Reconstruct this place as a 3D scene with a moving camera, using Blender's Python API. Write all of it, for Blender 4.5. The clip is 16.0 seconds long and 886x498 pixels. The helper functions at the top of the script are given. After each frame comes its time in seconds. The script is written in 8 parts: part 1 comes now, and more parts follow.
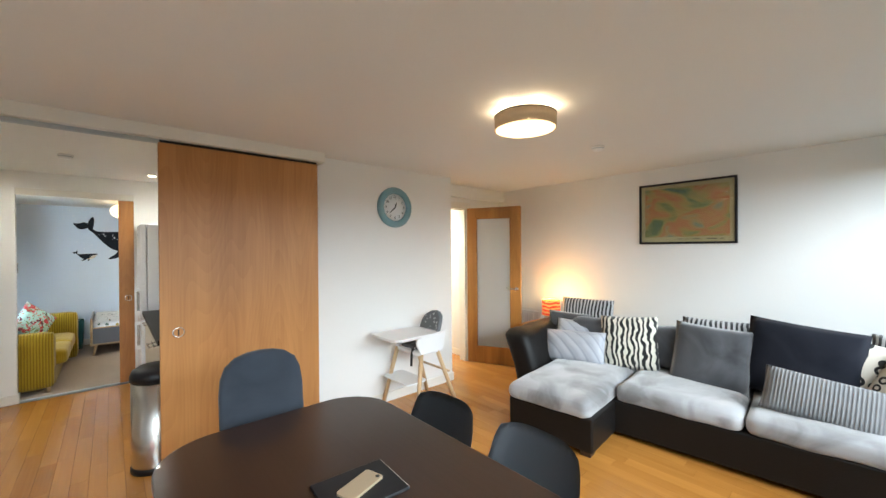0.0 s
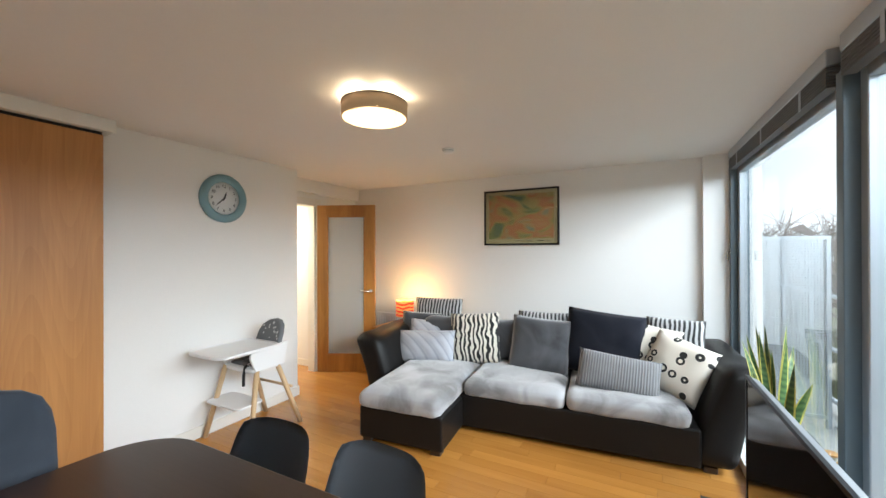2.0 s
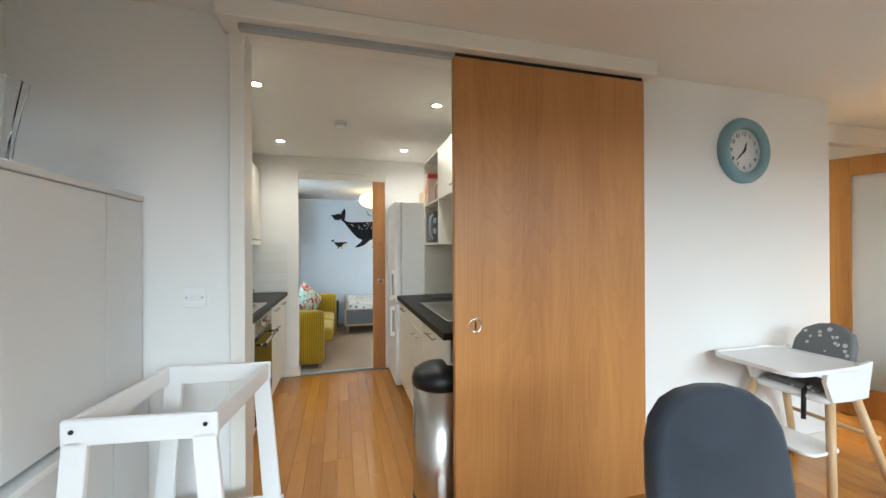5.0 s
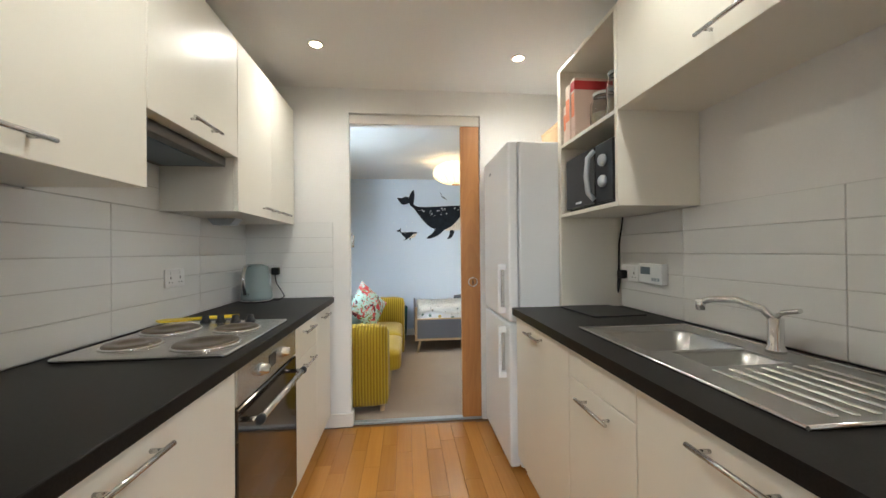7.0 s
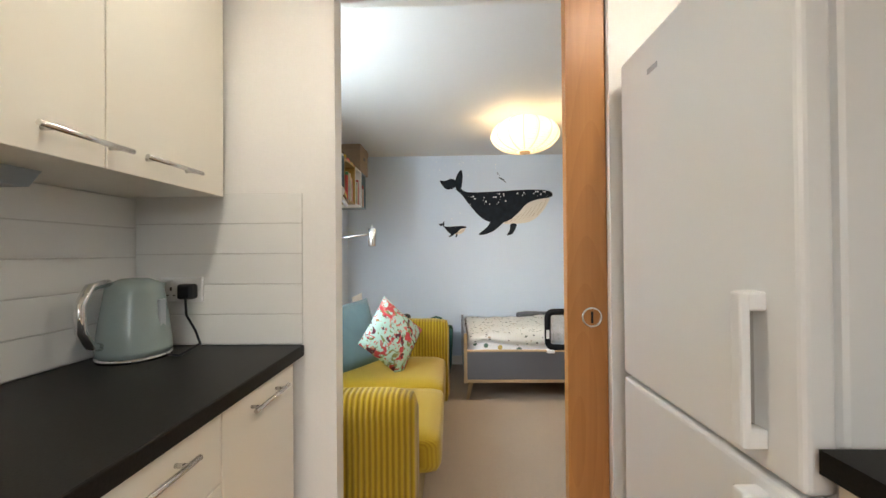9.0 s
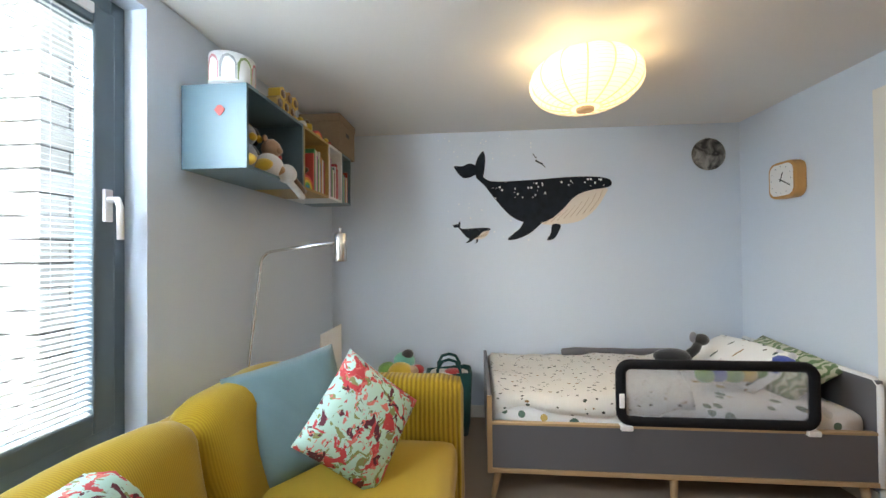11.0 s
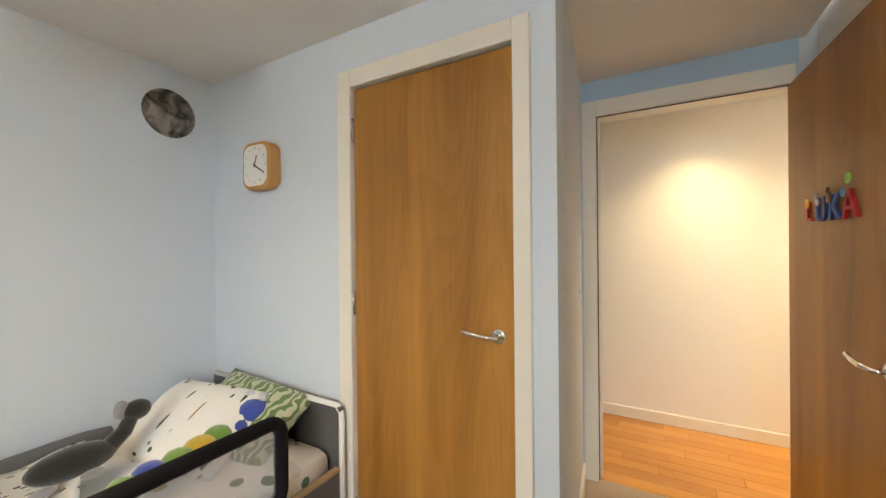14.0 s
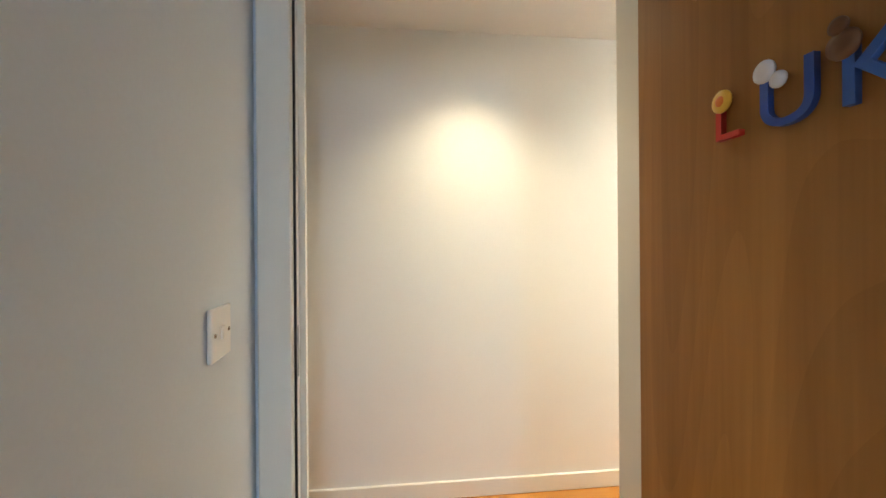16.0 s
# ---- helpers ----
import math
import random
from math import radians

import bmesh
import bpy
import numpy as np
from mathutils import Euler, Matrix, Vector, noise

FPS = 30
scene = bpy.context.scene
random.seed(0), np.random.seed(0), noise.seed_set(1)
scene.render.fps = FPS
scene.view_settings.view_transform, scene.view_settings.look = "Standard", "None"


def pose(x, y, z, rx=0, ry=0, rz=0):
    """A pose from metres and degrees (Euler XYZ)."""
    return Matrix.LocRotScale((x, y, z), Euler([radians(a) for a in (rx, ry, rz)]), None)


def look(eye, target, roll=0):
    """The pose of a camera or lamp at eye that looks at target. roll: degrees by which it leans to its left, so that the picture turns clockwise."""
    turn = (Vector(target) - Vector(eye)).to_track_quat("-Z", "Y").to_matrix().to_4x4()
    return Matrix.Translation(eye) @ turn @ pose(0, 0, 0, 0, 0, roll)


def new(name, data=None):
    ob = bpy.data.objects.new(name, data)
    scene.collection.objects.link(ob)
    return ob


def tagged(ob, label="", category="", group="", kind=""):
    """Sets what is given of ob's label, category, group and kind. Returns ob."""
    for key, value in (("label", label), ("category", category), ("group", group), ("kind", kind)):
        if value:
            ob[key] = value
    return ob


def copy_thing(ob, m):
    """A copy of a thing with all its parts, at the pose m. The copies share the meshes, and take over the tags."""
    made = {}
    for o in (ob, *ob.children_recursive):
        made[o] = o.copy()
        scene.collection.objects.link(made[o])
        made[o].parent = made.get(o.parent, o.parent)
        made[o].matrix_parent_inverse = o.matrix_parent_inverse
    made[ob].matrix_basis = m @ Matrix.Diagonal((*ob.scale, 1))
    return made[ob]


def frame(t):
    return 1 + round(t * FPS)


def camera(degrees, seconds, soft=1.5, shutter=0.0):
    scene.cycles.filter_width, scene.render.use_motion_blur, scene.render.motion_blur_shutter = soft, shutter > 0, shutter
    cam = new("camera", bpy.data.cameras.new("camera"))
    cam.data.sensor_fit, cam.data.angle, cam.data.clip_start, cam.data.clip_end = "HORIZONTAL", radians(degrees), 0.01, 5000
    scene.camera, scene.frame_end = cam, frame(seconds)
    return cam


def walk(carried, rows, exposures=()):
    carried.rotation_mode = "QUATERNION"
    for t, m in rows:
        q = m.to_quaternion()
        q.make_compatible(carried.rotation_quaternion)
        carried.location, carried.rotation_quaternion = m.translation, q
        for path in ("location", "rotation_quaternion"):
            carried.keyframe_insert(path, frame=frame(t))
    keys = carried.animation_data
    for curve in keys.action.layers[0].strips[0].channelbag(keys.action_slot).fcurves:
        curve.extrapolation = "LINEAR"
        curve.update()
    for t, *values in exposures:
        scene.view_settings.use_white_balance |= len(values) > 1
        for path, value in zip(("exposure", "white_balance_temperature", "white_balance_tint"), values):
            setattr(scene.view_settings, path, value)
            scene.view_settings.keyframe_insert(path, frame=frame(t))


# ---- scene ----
cam = camera(99.5, 16.0, soft=1.5)
# seconds, eye x y z, yaw, pitch, roll
ROWS = [
    (0.0, 0.150, 0.014, 1.548, -41.57, -0.16, 0.47),
    (0.5, 0.204, -0.053, 1.535, -50.59, 0.09, 0.42),
    (1.0, 0.234, -0.075, 1.530, -57.34, 0.08, 0.35),
    (1.5, 0.277, -0.039, 1.516, -61.24, 0.18, 0.27),
    (2.0, 0.326, 0.076, 1.521, -62.89, 0.12, 0.19),
    (2.5, 0.296, 0.244, 1.507, -62.82, 0.18, 0.17),
    (3.0, 0.197, 0.403, 1.496, -57.93, 0.27, 0.35),
    (3.5, 0.109, 0.574, 1.507, -44.57, 0.08, 0.24),
    (4.0, 0.017, 0.772, 1.484, -31.59, 0.09, 0.31),
    (4.5, -0.062, 1.076, 1.415, -21.97, 0.13, 0.27),
    (5.0, -0.125, 1.433, 1.350, -15.17, 0.12, 0.28),
    (5.2, -0.143, 1.584, 1.344, -13.48, 0.12, 0.25),
    (7.3, -0.179, 3.286, 1.212, -4.59, 0.30, 0.51),
    (7.5, -0.175, 3.429, 1.211, -3.79, 0.31, 0.44),
    (8.0, -0.184, 3.762, 1.208, -1.30, 0.49, 0.43),
    (8.5, -0.181, 4.107, 1.217, 0.84, 0.56, 0.44),
    (8.7, -0.178, 4.253, 1.217, 1.04, 0.48, 0.44),
    (10.8, -0.149, 5.457, 1.295, 4.70, 0.53, 0.57),
    (11.0, -0.132, 5.547, 1.305, 4.96, 0.60, 0.53),
    (11.5, -0.092, 5.778, 1.360, 3.38, 0.49, 0.66),
    (12.0, 0.016, 5.946, 1.368, -3.20, 0.50, 0.75),
    (12.5, 0.129, 6.076, 1.359, -18.91, 0.27, 0.78),
    (13.0, 0.250, 6.211, 1.364, -34.36, 0.35, 0.56),
    (13.5, 0.398, 6.321, 1.368, -48.14, 0.28, 0.48),
    (14.0, 0.649, 6.385, 1.332, -60.45, -0.12, 0.54),
    (14.5, 0.954, 6.423, 1.288, -71.58, 0.02, 0.59),
    (15.0, 1.319, 6.468, 1.281, -81.37, -0.11, 0.46),
    (15.5, 1.686, 6.460, 1.256, -89.38, 0.07, 0.38),
    (16.0, 2.048, 6.420, 1.236, -95.75, -0.01, 0.40),
]
walk(cam, [(t, pose(x, y, z, 90 + pitch, roll, yaw)) for t, x, y, z, yaw, pitch, roll in ROWS],
     [(0.0, 0.66, 6200, 6), (1.0, 0.54, 6300, 8), (3.0, 0.50, 6300, 8), (4.0, 0.56, 5700, 0), (5.0, 0.74, 6000, 4), (7.5, 0.80, 6200, 8),
      (8.5, 0.84, 6700, 10), (11.0, 0.63, 6600, 11), (12.0, 0.78, 7100, 12), (13.5, 0.74, 7600, 12), (14.5, 0.84, 7800, 12), (15.5, 0.74, 6500, 8), (16.0, 0.60, 6100, 8)])

# ---------- world, sun, large lights ----------
world = bpy.data.worlds.new("world")
scene.world = world
world.use_nodes = True
wn, wl = world.node_tree.nodes, world.node_tree.links
wn.clear()
w_out = wn.new("ShaderNodeOutputWorld")
w_bg = wn.new("ShaderNodeBackground")
w_sky = wn.new("ShaderNodeTexSky")
w_sky.sky_type = "NISHITA"
w_sky.sun_disc = False
w_sky.sun_elevation = radians(28)
w_sky.sun_rotation = radians(200)
w_sky.air_density, w_sky.dust_density = 1.6, 6.0
w_mix = wn.new("ShaderNodeMix")
w_mix.data_type = "RGBA"
w_mix.inputs[0].default_value = 0.75
w_mix.inputs[7].default_value = (13.5, 14.6, 16.0, 1)
wl.new(w_sky.outputs[0], w_mix.inputs[6])
wl.new(w_mix.outputs[2], w_bg.inputs[0])
w_bg.inputs[1].default_value = 0.105
wl.new(w_bg.outputs[0], w_out.inputs[0])


def lamp(name, kind, m, energy, colour, **kw):
    data = bpy.data.lights.new(name, kind)
    data.energy, data.color = energy, colour
    for k, v in kw.items():
        if k == "size":
            data.size = v
        elif k == "size_y":
            data.shape, data.size_y = "RECTANGLE", v
        elif k == "radius":
            data.shadow_soft_size = v
        elif k == "angle":
            data.angle = radians(v)
        elif k == "spot":
            data.spot_size, data.spot_blend = radians(v), 1.0
    ob = new(name, data)
    ob.matrix_world = m
    return ob


lamp("sun", "SUN", look((0, -8, 8), (0, 0, 0)), 0.6, (1.0, 0.96, 0.9), angle=14)
DAY = (0.80, 0.91, 1.0)
WARM = (1.0, 0.74, 0.46)
# added area lamps, kept out of view, stand in for sky light through the glazing
lamp("window_light", "AREA", look((1.6, -3.3, 3.0), (1.6, 1.6, 1.25)), 460, DAY, size=7.0, size_y=1.5)
lamp("window_light", "AREA", look((-2.3, 5.6, 2.7), (0.4, 6.9, 0.9)), 240, DAY, size=1.6, size_y=1.4)
# unseen strip on the bedroom window's jamb, added to brighten the far wall
lamp("window_light", "AREA", look((-1.40, 5.885, 1.43), (0.0, 7.15, 1.33)), 95, (0.74, 0.88, 1.0), size=0.16, size_y=1.40)
scene.view_settings.exposure = 0.42

# ---------- materials ----------
def shader(name, colour, rough=0.5, metal=0.0, **kw):
    """Principled material. kw: grain (noise scale, colour spread, bump), wear (large scale spread), rand (spread per object), spec, trans, emit, coat, sheen."""
    m = bpy.data.materials.new(name)
    m.use_nodes = True
    n, l = m.node_tree.nodes, m.node_tree.links
    b = n["Principled BSDF"]
    b.inputs["Base Color"].default_value = (*colour, 1)
    b.inputs["Roughness"].default_value = rough
    b.inputs["Metallic"].default_value = metal
    if "spec" in kw:
        b.inputs["Specular IOR Level"].default_value = kw["spec"]
    if "trans" in kw:
        b.inputs["Transmission Weight"].default_value = kw["trans"]
    if "coat" in kw:
        b.inputs["Coat Weight"].default_value = kw["coat"]
        b.inputs["Coat Roughness"].default_value = 0.15
    if "sheen" in kw:
        b.inputs["Sheen Weight"].default_value = kw["sheen"]
    if "emit" in kw:
        b.inputs["Emission Color"].default_value = (*kw["emit"][:3], 1)
        b.inputs["Emission Strength"].default_value = kw["emit"][3]
    scale, spread, bump = kw.get("grain", (0, 0, 0))
    wear = kw.get("wear", 0)
    rand = kw.get("rand", 0)
    if scale or wear or rand:
        co = n.new("ShaderNodeTexCoord")
        mp = n.new("ShaderNodeMapping")
        mp.inputs["Scale"].default_value = kw.get("stretch", (1, 1, 1))
        l.new(co.outputs["Object"], mp.inputs[0])
        hsv = n.new("ShaderNodeHueSaturation")
        hsv.inputs["Color"].default_value = (*colour, 1)
        total = None
        def add(sock, amount):
            nonlocal total
            mr = n.new("ShaderNodeMapRange")
            mr.inputs["From Min"].default_value, mr.inputs["From Max"].default_value = kw.get("range", (0.25, 0.75)) if amount != rand else (0, 1)
            mr.inputs["To Min"].default_value, mr.inputs["To Max"].default_value = 1 - amount, 1 + amount
            l.new(sock, mr.inputs["Value"])
            if total is None:
                total = mr.outputs[0]
            else:
                mu = n.new("ShaderNodeMath")
                mu.operation = "MULTIPLY"
                l.new(total, mu.inputs[0])
                l.new(mr.outputs[0], mu.inputs[1])
                total = mu.outputs[0]
        if scale:
            t = n.new("ShaderNodeTexNoise")
            t.inputs["Scale"].default_value, t.inputs["Detail"].default_value = scale, 6
            l.new(mp.outputs[0], t.inputs["Vector"])
            if spread:
                add(t.outputs[0], spread)
            if bump:
                bp = n.new("ShaderNodeBump")
                bp.inputs["Strength"].default_value, bp.inputs["Distance"].default_value = bump, 0.004
                l.new(t.outputs[0], bp.inputs["Height"])
                l.new(bp.outputs[0], b.inputs["Normal"])
        if wear:
            t2 = n.new("ShaderNodeTexNoise")
            t2.inputs["Scale"].default_value, t2.inputs["Detail"].default_value = kw.get("wear_scale", 2.0), 3
            l.new(co.outputs["Object"], t2.inputs["Vector"])
            add(t2.outputs[0], wear)
            rr = n.new("ShaderNodeMapRange")
            rr.inputs["To Min"].default_value, rr.inputs["To Max"].default_value = max(0.02, rough - 0.03), min(1, rough + 0.03)
            l.new(t2.outputs[0], rr.inputs["Value"])
            l.new(rr.outputs[0], b.inputs["Roughness"])
        if rand:
            oi = n.new("ShaderNodeObjectInfo")
            add(oi.outputs["Random"], rand)
        if total is not None:
            l.new(total, hsv.inputs["Value"])
            l.new(hsv.outputs[0], b.inputs["Base Color"])
    return m


def wood(name, dark, light, axis=2, rough=0.4, scale=1.0, rand=0.0, coat=0.0, figure=0.5, flame=0.0):
    """Timber with long grain along one axis of the object, with broad figure and fine pores."""
    m = bpy.data.materials.new(name)
    m.use_nodes = True
    n, l = m.node_tree.nodes, m.node_tree.links
    b = n["Principled BSDF"]
    b.inputs["Roughness"].default_value = rough
    b.inputs["Coat Weight"].default_value = coat
    co = n.new("ShaderNodeTexCoord")
    oi = n.new("ShaderNodeObjectInfo")
    off = n.new("ShaderNodeVectorMath")
    off.operation = "MULTIPLY_ADD"
    l.new(oi.outputs["Random"], off.inputs[0])
    off.inputs[1].default_value = (7, 5, 3) if rand else (0, 0, 0)
    l.new(co.outputs["Object"], off.inputs[2])
    def tex(across, along, detail, dist):
        mp = n.new("ShaderNodeMapping")
        s = [across * scale] * 3
        s[axis] = along * scale
        mp.inputs["Scale"].default_value = s
        l.new(off.outputs[0], mp.inputs[0])
        t = n.new("ShaderNodeTexNoise")
        t.inputs["Scale"].default_value, t.inputs["Detail"].default_value, t.inputs["Distortion"].default_value = 1.0, detail, dist
        l.new(mp.outputs[0], t.inputs["Vector"])
        return t.outputs[0]
    broad, fine = tex(5.0, 0.55, 3, 0.6), tex(90, 2.5, 4, 0.1)
    mix = n.new("ShaderNodeMath")
    mix.operation = "MULTIPLY_ADD"
    l.new(fine, mix.inputs[0])
    mix.inputs[1].default_value = 0.35
    sc = n.new("ShaderNodeMath")
    sc.operation = "MULTIPLY_ADD"
    l.new(broad, sc.inputs[0])
    sc.inputs[1].default_value = figure * 1.6
    sc.inputs[2].default_value = 0.33 - figure * 0.8
    l.new(sc.outputs[0], mix.inputs[2])
    last = mix.outputs[0]
    if flame:
        # nested arches of flat-sawn veneer: level lines of a smooth field drawn out along the grain
        field = tex(2.6, 0.42, 1, 0.15)
        up = n.new("ShaderNodeMath")
        up.operation = "MULTIPLY"
        l.new(field, up.inputs[0])
        up.inputs[1].default_value = 26.0
        fr = n.new("ShaderNodeMath")
        fr.operation = "FRACT"
        l.new(up.outputs[0], fr.inputs[0])
        ad = n.new("ShaderNodeMath")
        ad.operation = "MULTIPLY_ADD"
        l.new(fr.outputs[0], ad.inputs[0])
        ad.inputs[1].default_value = flame
        l.new(last, ad.inputs[2])
        off2 = n.new("ShaderNodeMath")
        off2.operation = "SUBTRACT"
        l.new(ad.outputs[0], off2.inputs[0])
        off2.inputs[1].default_value = flame * 0.5
        last = off2.outputs[0]
    if rand:
        ra = n.new("ShaderNodeMath")
        ra.operation = "MULTIPLY_ADD"
        l.new(oi.outputs["Random"], ra.inputs[0])
        ra.inputs[1].default_value = rand
        l.new(last, ra.inputs[2])
        last = ra.outputs[0]
    ramp = n.new("ShaderNodeValToRGB")
    ramp.color_ramp.elements[0].color, ramp.color_ramp.elements[1].color = (*dark, 1), (*light, 1)
    ramp.color_ramp.elements[0].position, ramp.color_ramp.elements[1].position = 0.15, 0.95
    l.new(last, ramp.inputs[0])
    l.new(ramp.outputs[0], b.inputs["Base Color"])
    bp = n.new("ShaderNodeBump")
    bp.inputs["Strength"].default_value, bp.inputs["Distance"].default_value = 0.12, 0.002
    l.new(fine, bp.inputs["Height"])
    l.new(bp.outputs[0], b.inputs["Normal"])
    return m


def glass(name, tint=(1, 1, 1), rough=0.0, clear=0.9):
    """A thin pane: mostly clear, with a mirror-like gloss by angle."""
    m = bpy.data.materials.new(name)
    m.use_nodes = True
    n, l = m.node_tree.nodes, m.node_tree.links
    n.clear()
    o = n.new("ShaderNodeOutputMaterial")
    tr = n.new("ShaderNodeBsdfTransparent")
    tr.inputs[0].default_value = (*tint, 1)
    gl = n.new("ShaderNodeBsdfGlossy")
    gl.inputs["Roughness"].default_value = rough
    lw = n.new("ShaderNodeLayerWeight")
    lw.inputs[0].default_value = 0.5
    pw = n.new("ShaderNodeMath")
    pw.operation = "POWER"
    l.new(lw.outputs["Facing"], pw.inputs[0])
    pw.inputs[1].default_value = 4.0
    ad = n.new("ShaderNodeMath")
    ad.operation = "MULTIPLY_ADD"
    l.new(pw.outputs[0], ad.inputs[0])
    ad.inputs[1].default_value, ad.inputs[2].default_value = 0.75, 0.035
    mx = n.new("ShaderNodeMixShader")
    l.new(ad.outputs[0], mx.inputs[0])
    l.new(tr.outputs[0], mx.inputs[1])
    l.new(gl.outputs[0], mx.inputs[2])
    l.new(mx.outputs[0], o.inputs[0])
    return m


def glow(name, colour, strength):
    return shader(name, (0.8, 0.75, 0.65), 0.6, emit=(*colour, strength))


M_WALL = shader("white_wall_paint", (0.80, 0.79, 0.77), 0.62, grain=(160, 0.015, 0.05), wear=0.02, wear_scale=0.8)
M_WALL_BLUE = shader("pale_blue_grey_wall_paint", (0.62, 0.69, 0.78), 0.62, grain=(160, 0.015, 0.05), wear=0.02, wear_scale=0.8)
M_CEIL = shader("ceiling_paint", (0.76, 0.745, 0.72), 0.8, grain=(120, 0.01, 0.03), wear=0.015, wear_scale=0.5)
M_TRIM = shader("white_gloss_trim", (0.78, 0.75, 0.69), 0.32, wear=0.03)
M_WHITE = shader("white_lacquer", (0.82, 0.82, 0.81), 0.3, wear=0.02)
M_CREAM = shader("cream_laminate", (0.80, 0.77, 0.68), 0.33, wear=0.02)
M_PLASTIC = shader("white_plastic", (0.82, 0.82, 0.82), 0.35, wear=0.02)
M_ALU = shader("dark_grey_aluminium", (0.11, 0.15, 0.18), 0.42, 0.15, wear=0.06)
M_ALUL = shader("silver_aluminium", (0.42, 0.46, 0.50), 0.38, 0.6, wear=0.05)
M_STEEL = shader("brushed_steel", (0.62, 0.61, 0.59), 0.27, 1.0, grain=(60, 0.06, 0.03), stretch=(1, 1, 14))
M_CHROME = shader("chrome", (0.78, 0.78, 0.78), 0.12, 1.0, wear=0.03)
M_BLACK = shader("black_plastic", (0.012, 0.012, 0.014), 0.4, spec=0.3, wear=0.05)
M_GLOSSBLACK = shader("glossy_black", (0.008, 0.008, 0.01), 0.08)
M_WORKTOP = shader("black_laminate_worktop", (0.013, 0.012, 0.011), 0.38, spec=0.10, grain=(220, 0.3, 0.04), wear=0.05)
M_DOOR = wood("cherry_veneer", (0.33, 0.130, 0.034), (0.60, 0.285, 0.090), 2, 0.41, 0.9, coat=0.0, figure=0.6, flame=0.10)
M_OAKDOOR = wood("oak_veneer", (0.23, 0.090, 0.016), (0.52, 0.245, 0.055), 2, 0.40, 1.0, figure=0.9, flame=0.10)
M_PLANK = wood("honey_oak_floor", (0.30, 0.114, 0.018), (0.54, 0.245, 0.052), 1, 0.27, 1.0, rand=0.32, coat=0.2, figure=0.4)
M_BEECH = wood("pale_beech", (0.50, 0.33, 0.17), (0.66, 0.47, 0.28), 2, 0.45, 1.5)
M_TABLE = wood("dark_wenge_table", (0.022, 0.011, 0.008), (0.045, 0.024, 0.017), 1, 0.28, 1.0, coat=0.2)
M_GROOVE = shader("dark_joint", (0.20, 0.095, 0.03), 0.7)
M_CARPET = shader("beige_carpet", (0.36, 0.285, 0.22), 0.95, grain=(420, 0.3, 0.9), wear=0.06)
M_TILE = shader("white_glazed_tile", (0.80, 0.80, 0.78), 0.14, wear=0.02, rand=0.02)
M_GROUT = shader("grey_grout", (0.62, 0.61, 0.59), 0.9, grain=(200, 0.1, 0.1))
M_GLASS = glass("window_glass", (0.97, 0.985, 0.98))
M_FROST = shader("frosted_glass", (0.72, 0.74, 0.74), 0.5, trans=0.55)


# ---------- mesh tools ----------
def bm_box(bm, x0, y0, z0, x1, y1, z1, bevel=0.0, seg=2, m=None):
    """Adds a box, with its edges rounded by bevel."""
    g = bmesh.ops.create_cube(bm, size=1.0)["verts"]
    for v in g:
        v.co = Vector(((x0 + x1) / 2 + v.co.x * (x1 - x0), (y0 + y1) / 2 + v.co.y * (y1 - y0), (z0 + z1) / 2 + v.co.z * (z1 - z0)))
    if m is not None:
        bmesh.ops.transform(bm, matrix=m, verts=g)
    if bevel > 0:
        es = list({e for v in g for e in v.link_edges})
        bmesh.ops.bevel(bm, geom=es, offset=bevel, segments=seg, profile=0.5, affect="EDGES")
    return bm


def box(x0, y0, z0, x1, y1, z1, bevel=0.0, seg=2):
    return bm_box(bmesh.new(), x0, y0, z0, x1, y1, z1, bevel, seg)


def bm_tube(bm, pts, r, seg=10, caps=True, taper=None):
    """A round bar along a line of points."""
    pts = [Vector(p) for p in pts]
    rings = []
    side = None
    for i, p in enumerate(pts):
        d = (pts[min(i + 1, len(pts) - 1)] - pts[max(i - 1, 0)]).normalized()
        if side is None:
            side = d.orthogonal().normalized()
        side = (side - d * side.dot(d)).normalized()
        up = d.cross(side)
        rr = r if taper is None else r * (1 + (taper - 1) * i / (len(pts) - 1))
        rings.append([bm.verts.new(p + (side * math.cos(a) + up * math.sin(a)) * rr) for a in [2 * math.pi * k / seg for k in range(seg)]])
    for a, b in zip(rings, rings[1:]):
        for k in range(seg):
            f = bm.faces.new((a[k], a[(k + 1) % seg], b[(k + 1) % seg], b[k]))
            f.smooth = True
    if caps:
        bm.faces.new(rings[0][::-1])
        bm.faces.new(rings[-1])
    return bm


def tube(pts, r, seg=10, taper=None):
    return bm_tube(bmesh.new(), pts, r, seg, True, taper)


def bm_lathe(bm, profile, seg=32, at=(0, 0, 0), axis="z"):
    """Turns a profile of (radius, height) round an axis through at."""
    rings = []
    o = Vector(at)
    for r, h in profile:
        ring = []
        for k in range(seg):
            a = 2 * math.pi * k / seg
            c, s = r * math.cos(a), r * math.sin(a)
            p = {"z": (c, s, h), "y": (c, h, s), "x": (h, c, s)}[axis]
            ring.append(bm.verts.new(o + Vector(p)))
        rings.append(ring)
    for a, b in zip(rings, rings[1:]):
        for k in range(seg):
            f = bm.faces.new((a[k], a[(k + 1) % seg], b[(k + 1) % seg], b[k]))
            f.smooth = True
    if profile[0][0] > 1e-4:
        bm.faces.new(rings[0][::-1])
    if profile[-1][0] > 1e-4:
        bm.faces.new(rings[-1])
    bmesh.ops.remove_doubles(bm, verts=bm.verts, dist=1e-5)
    return bm


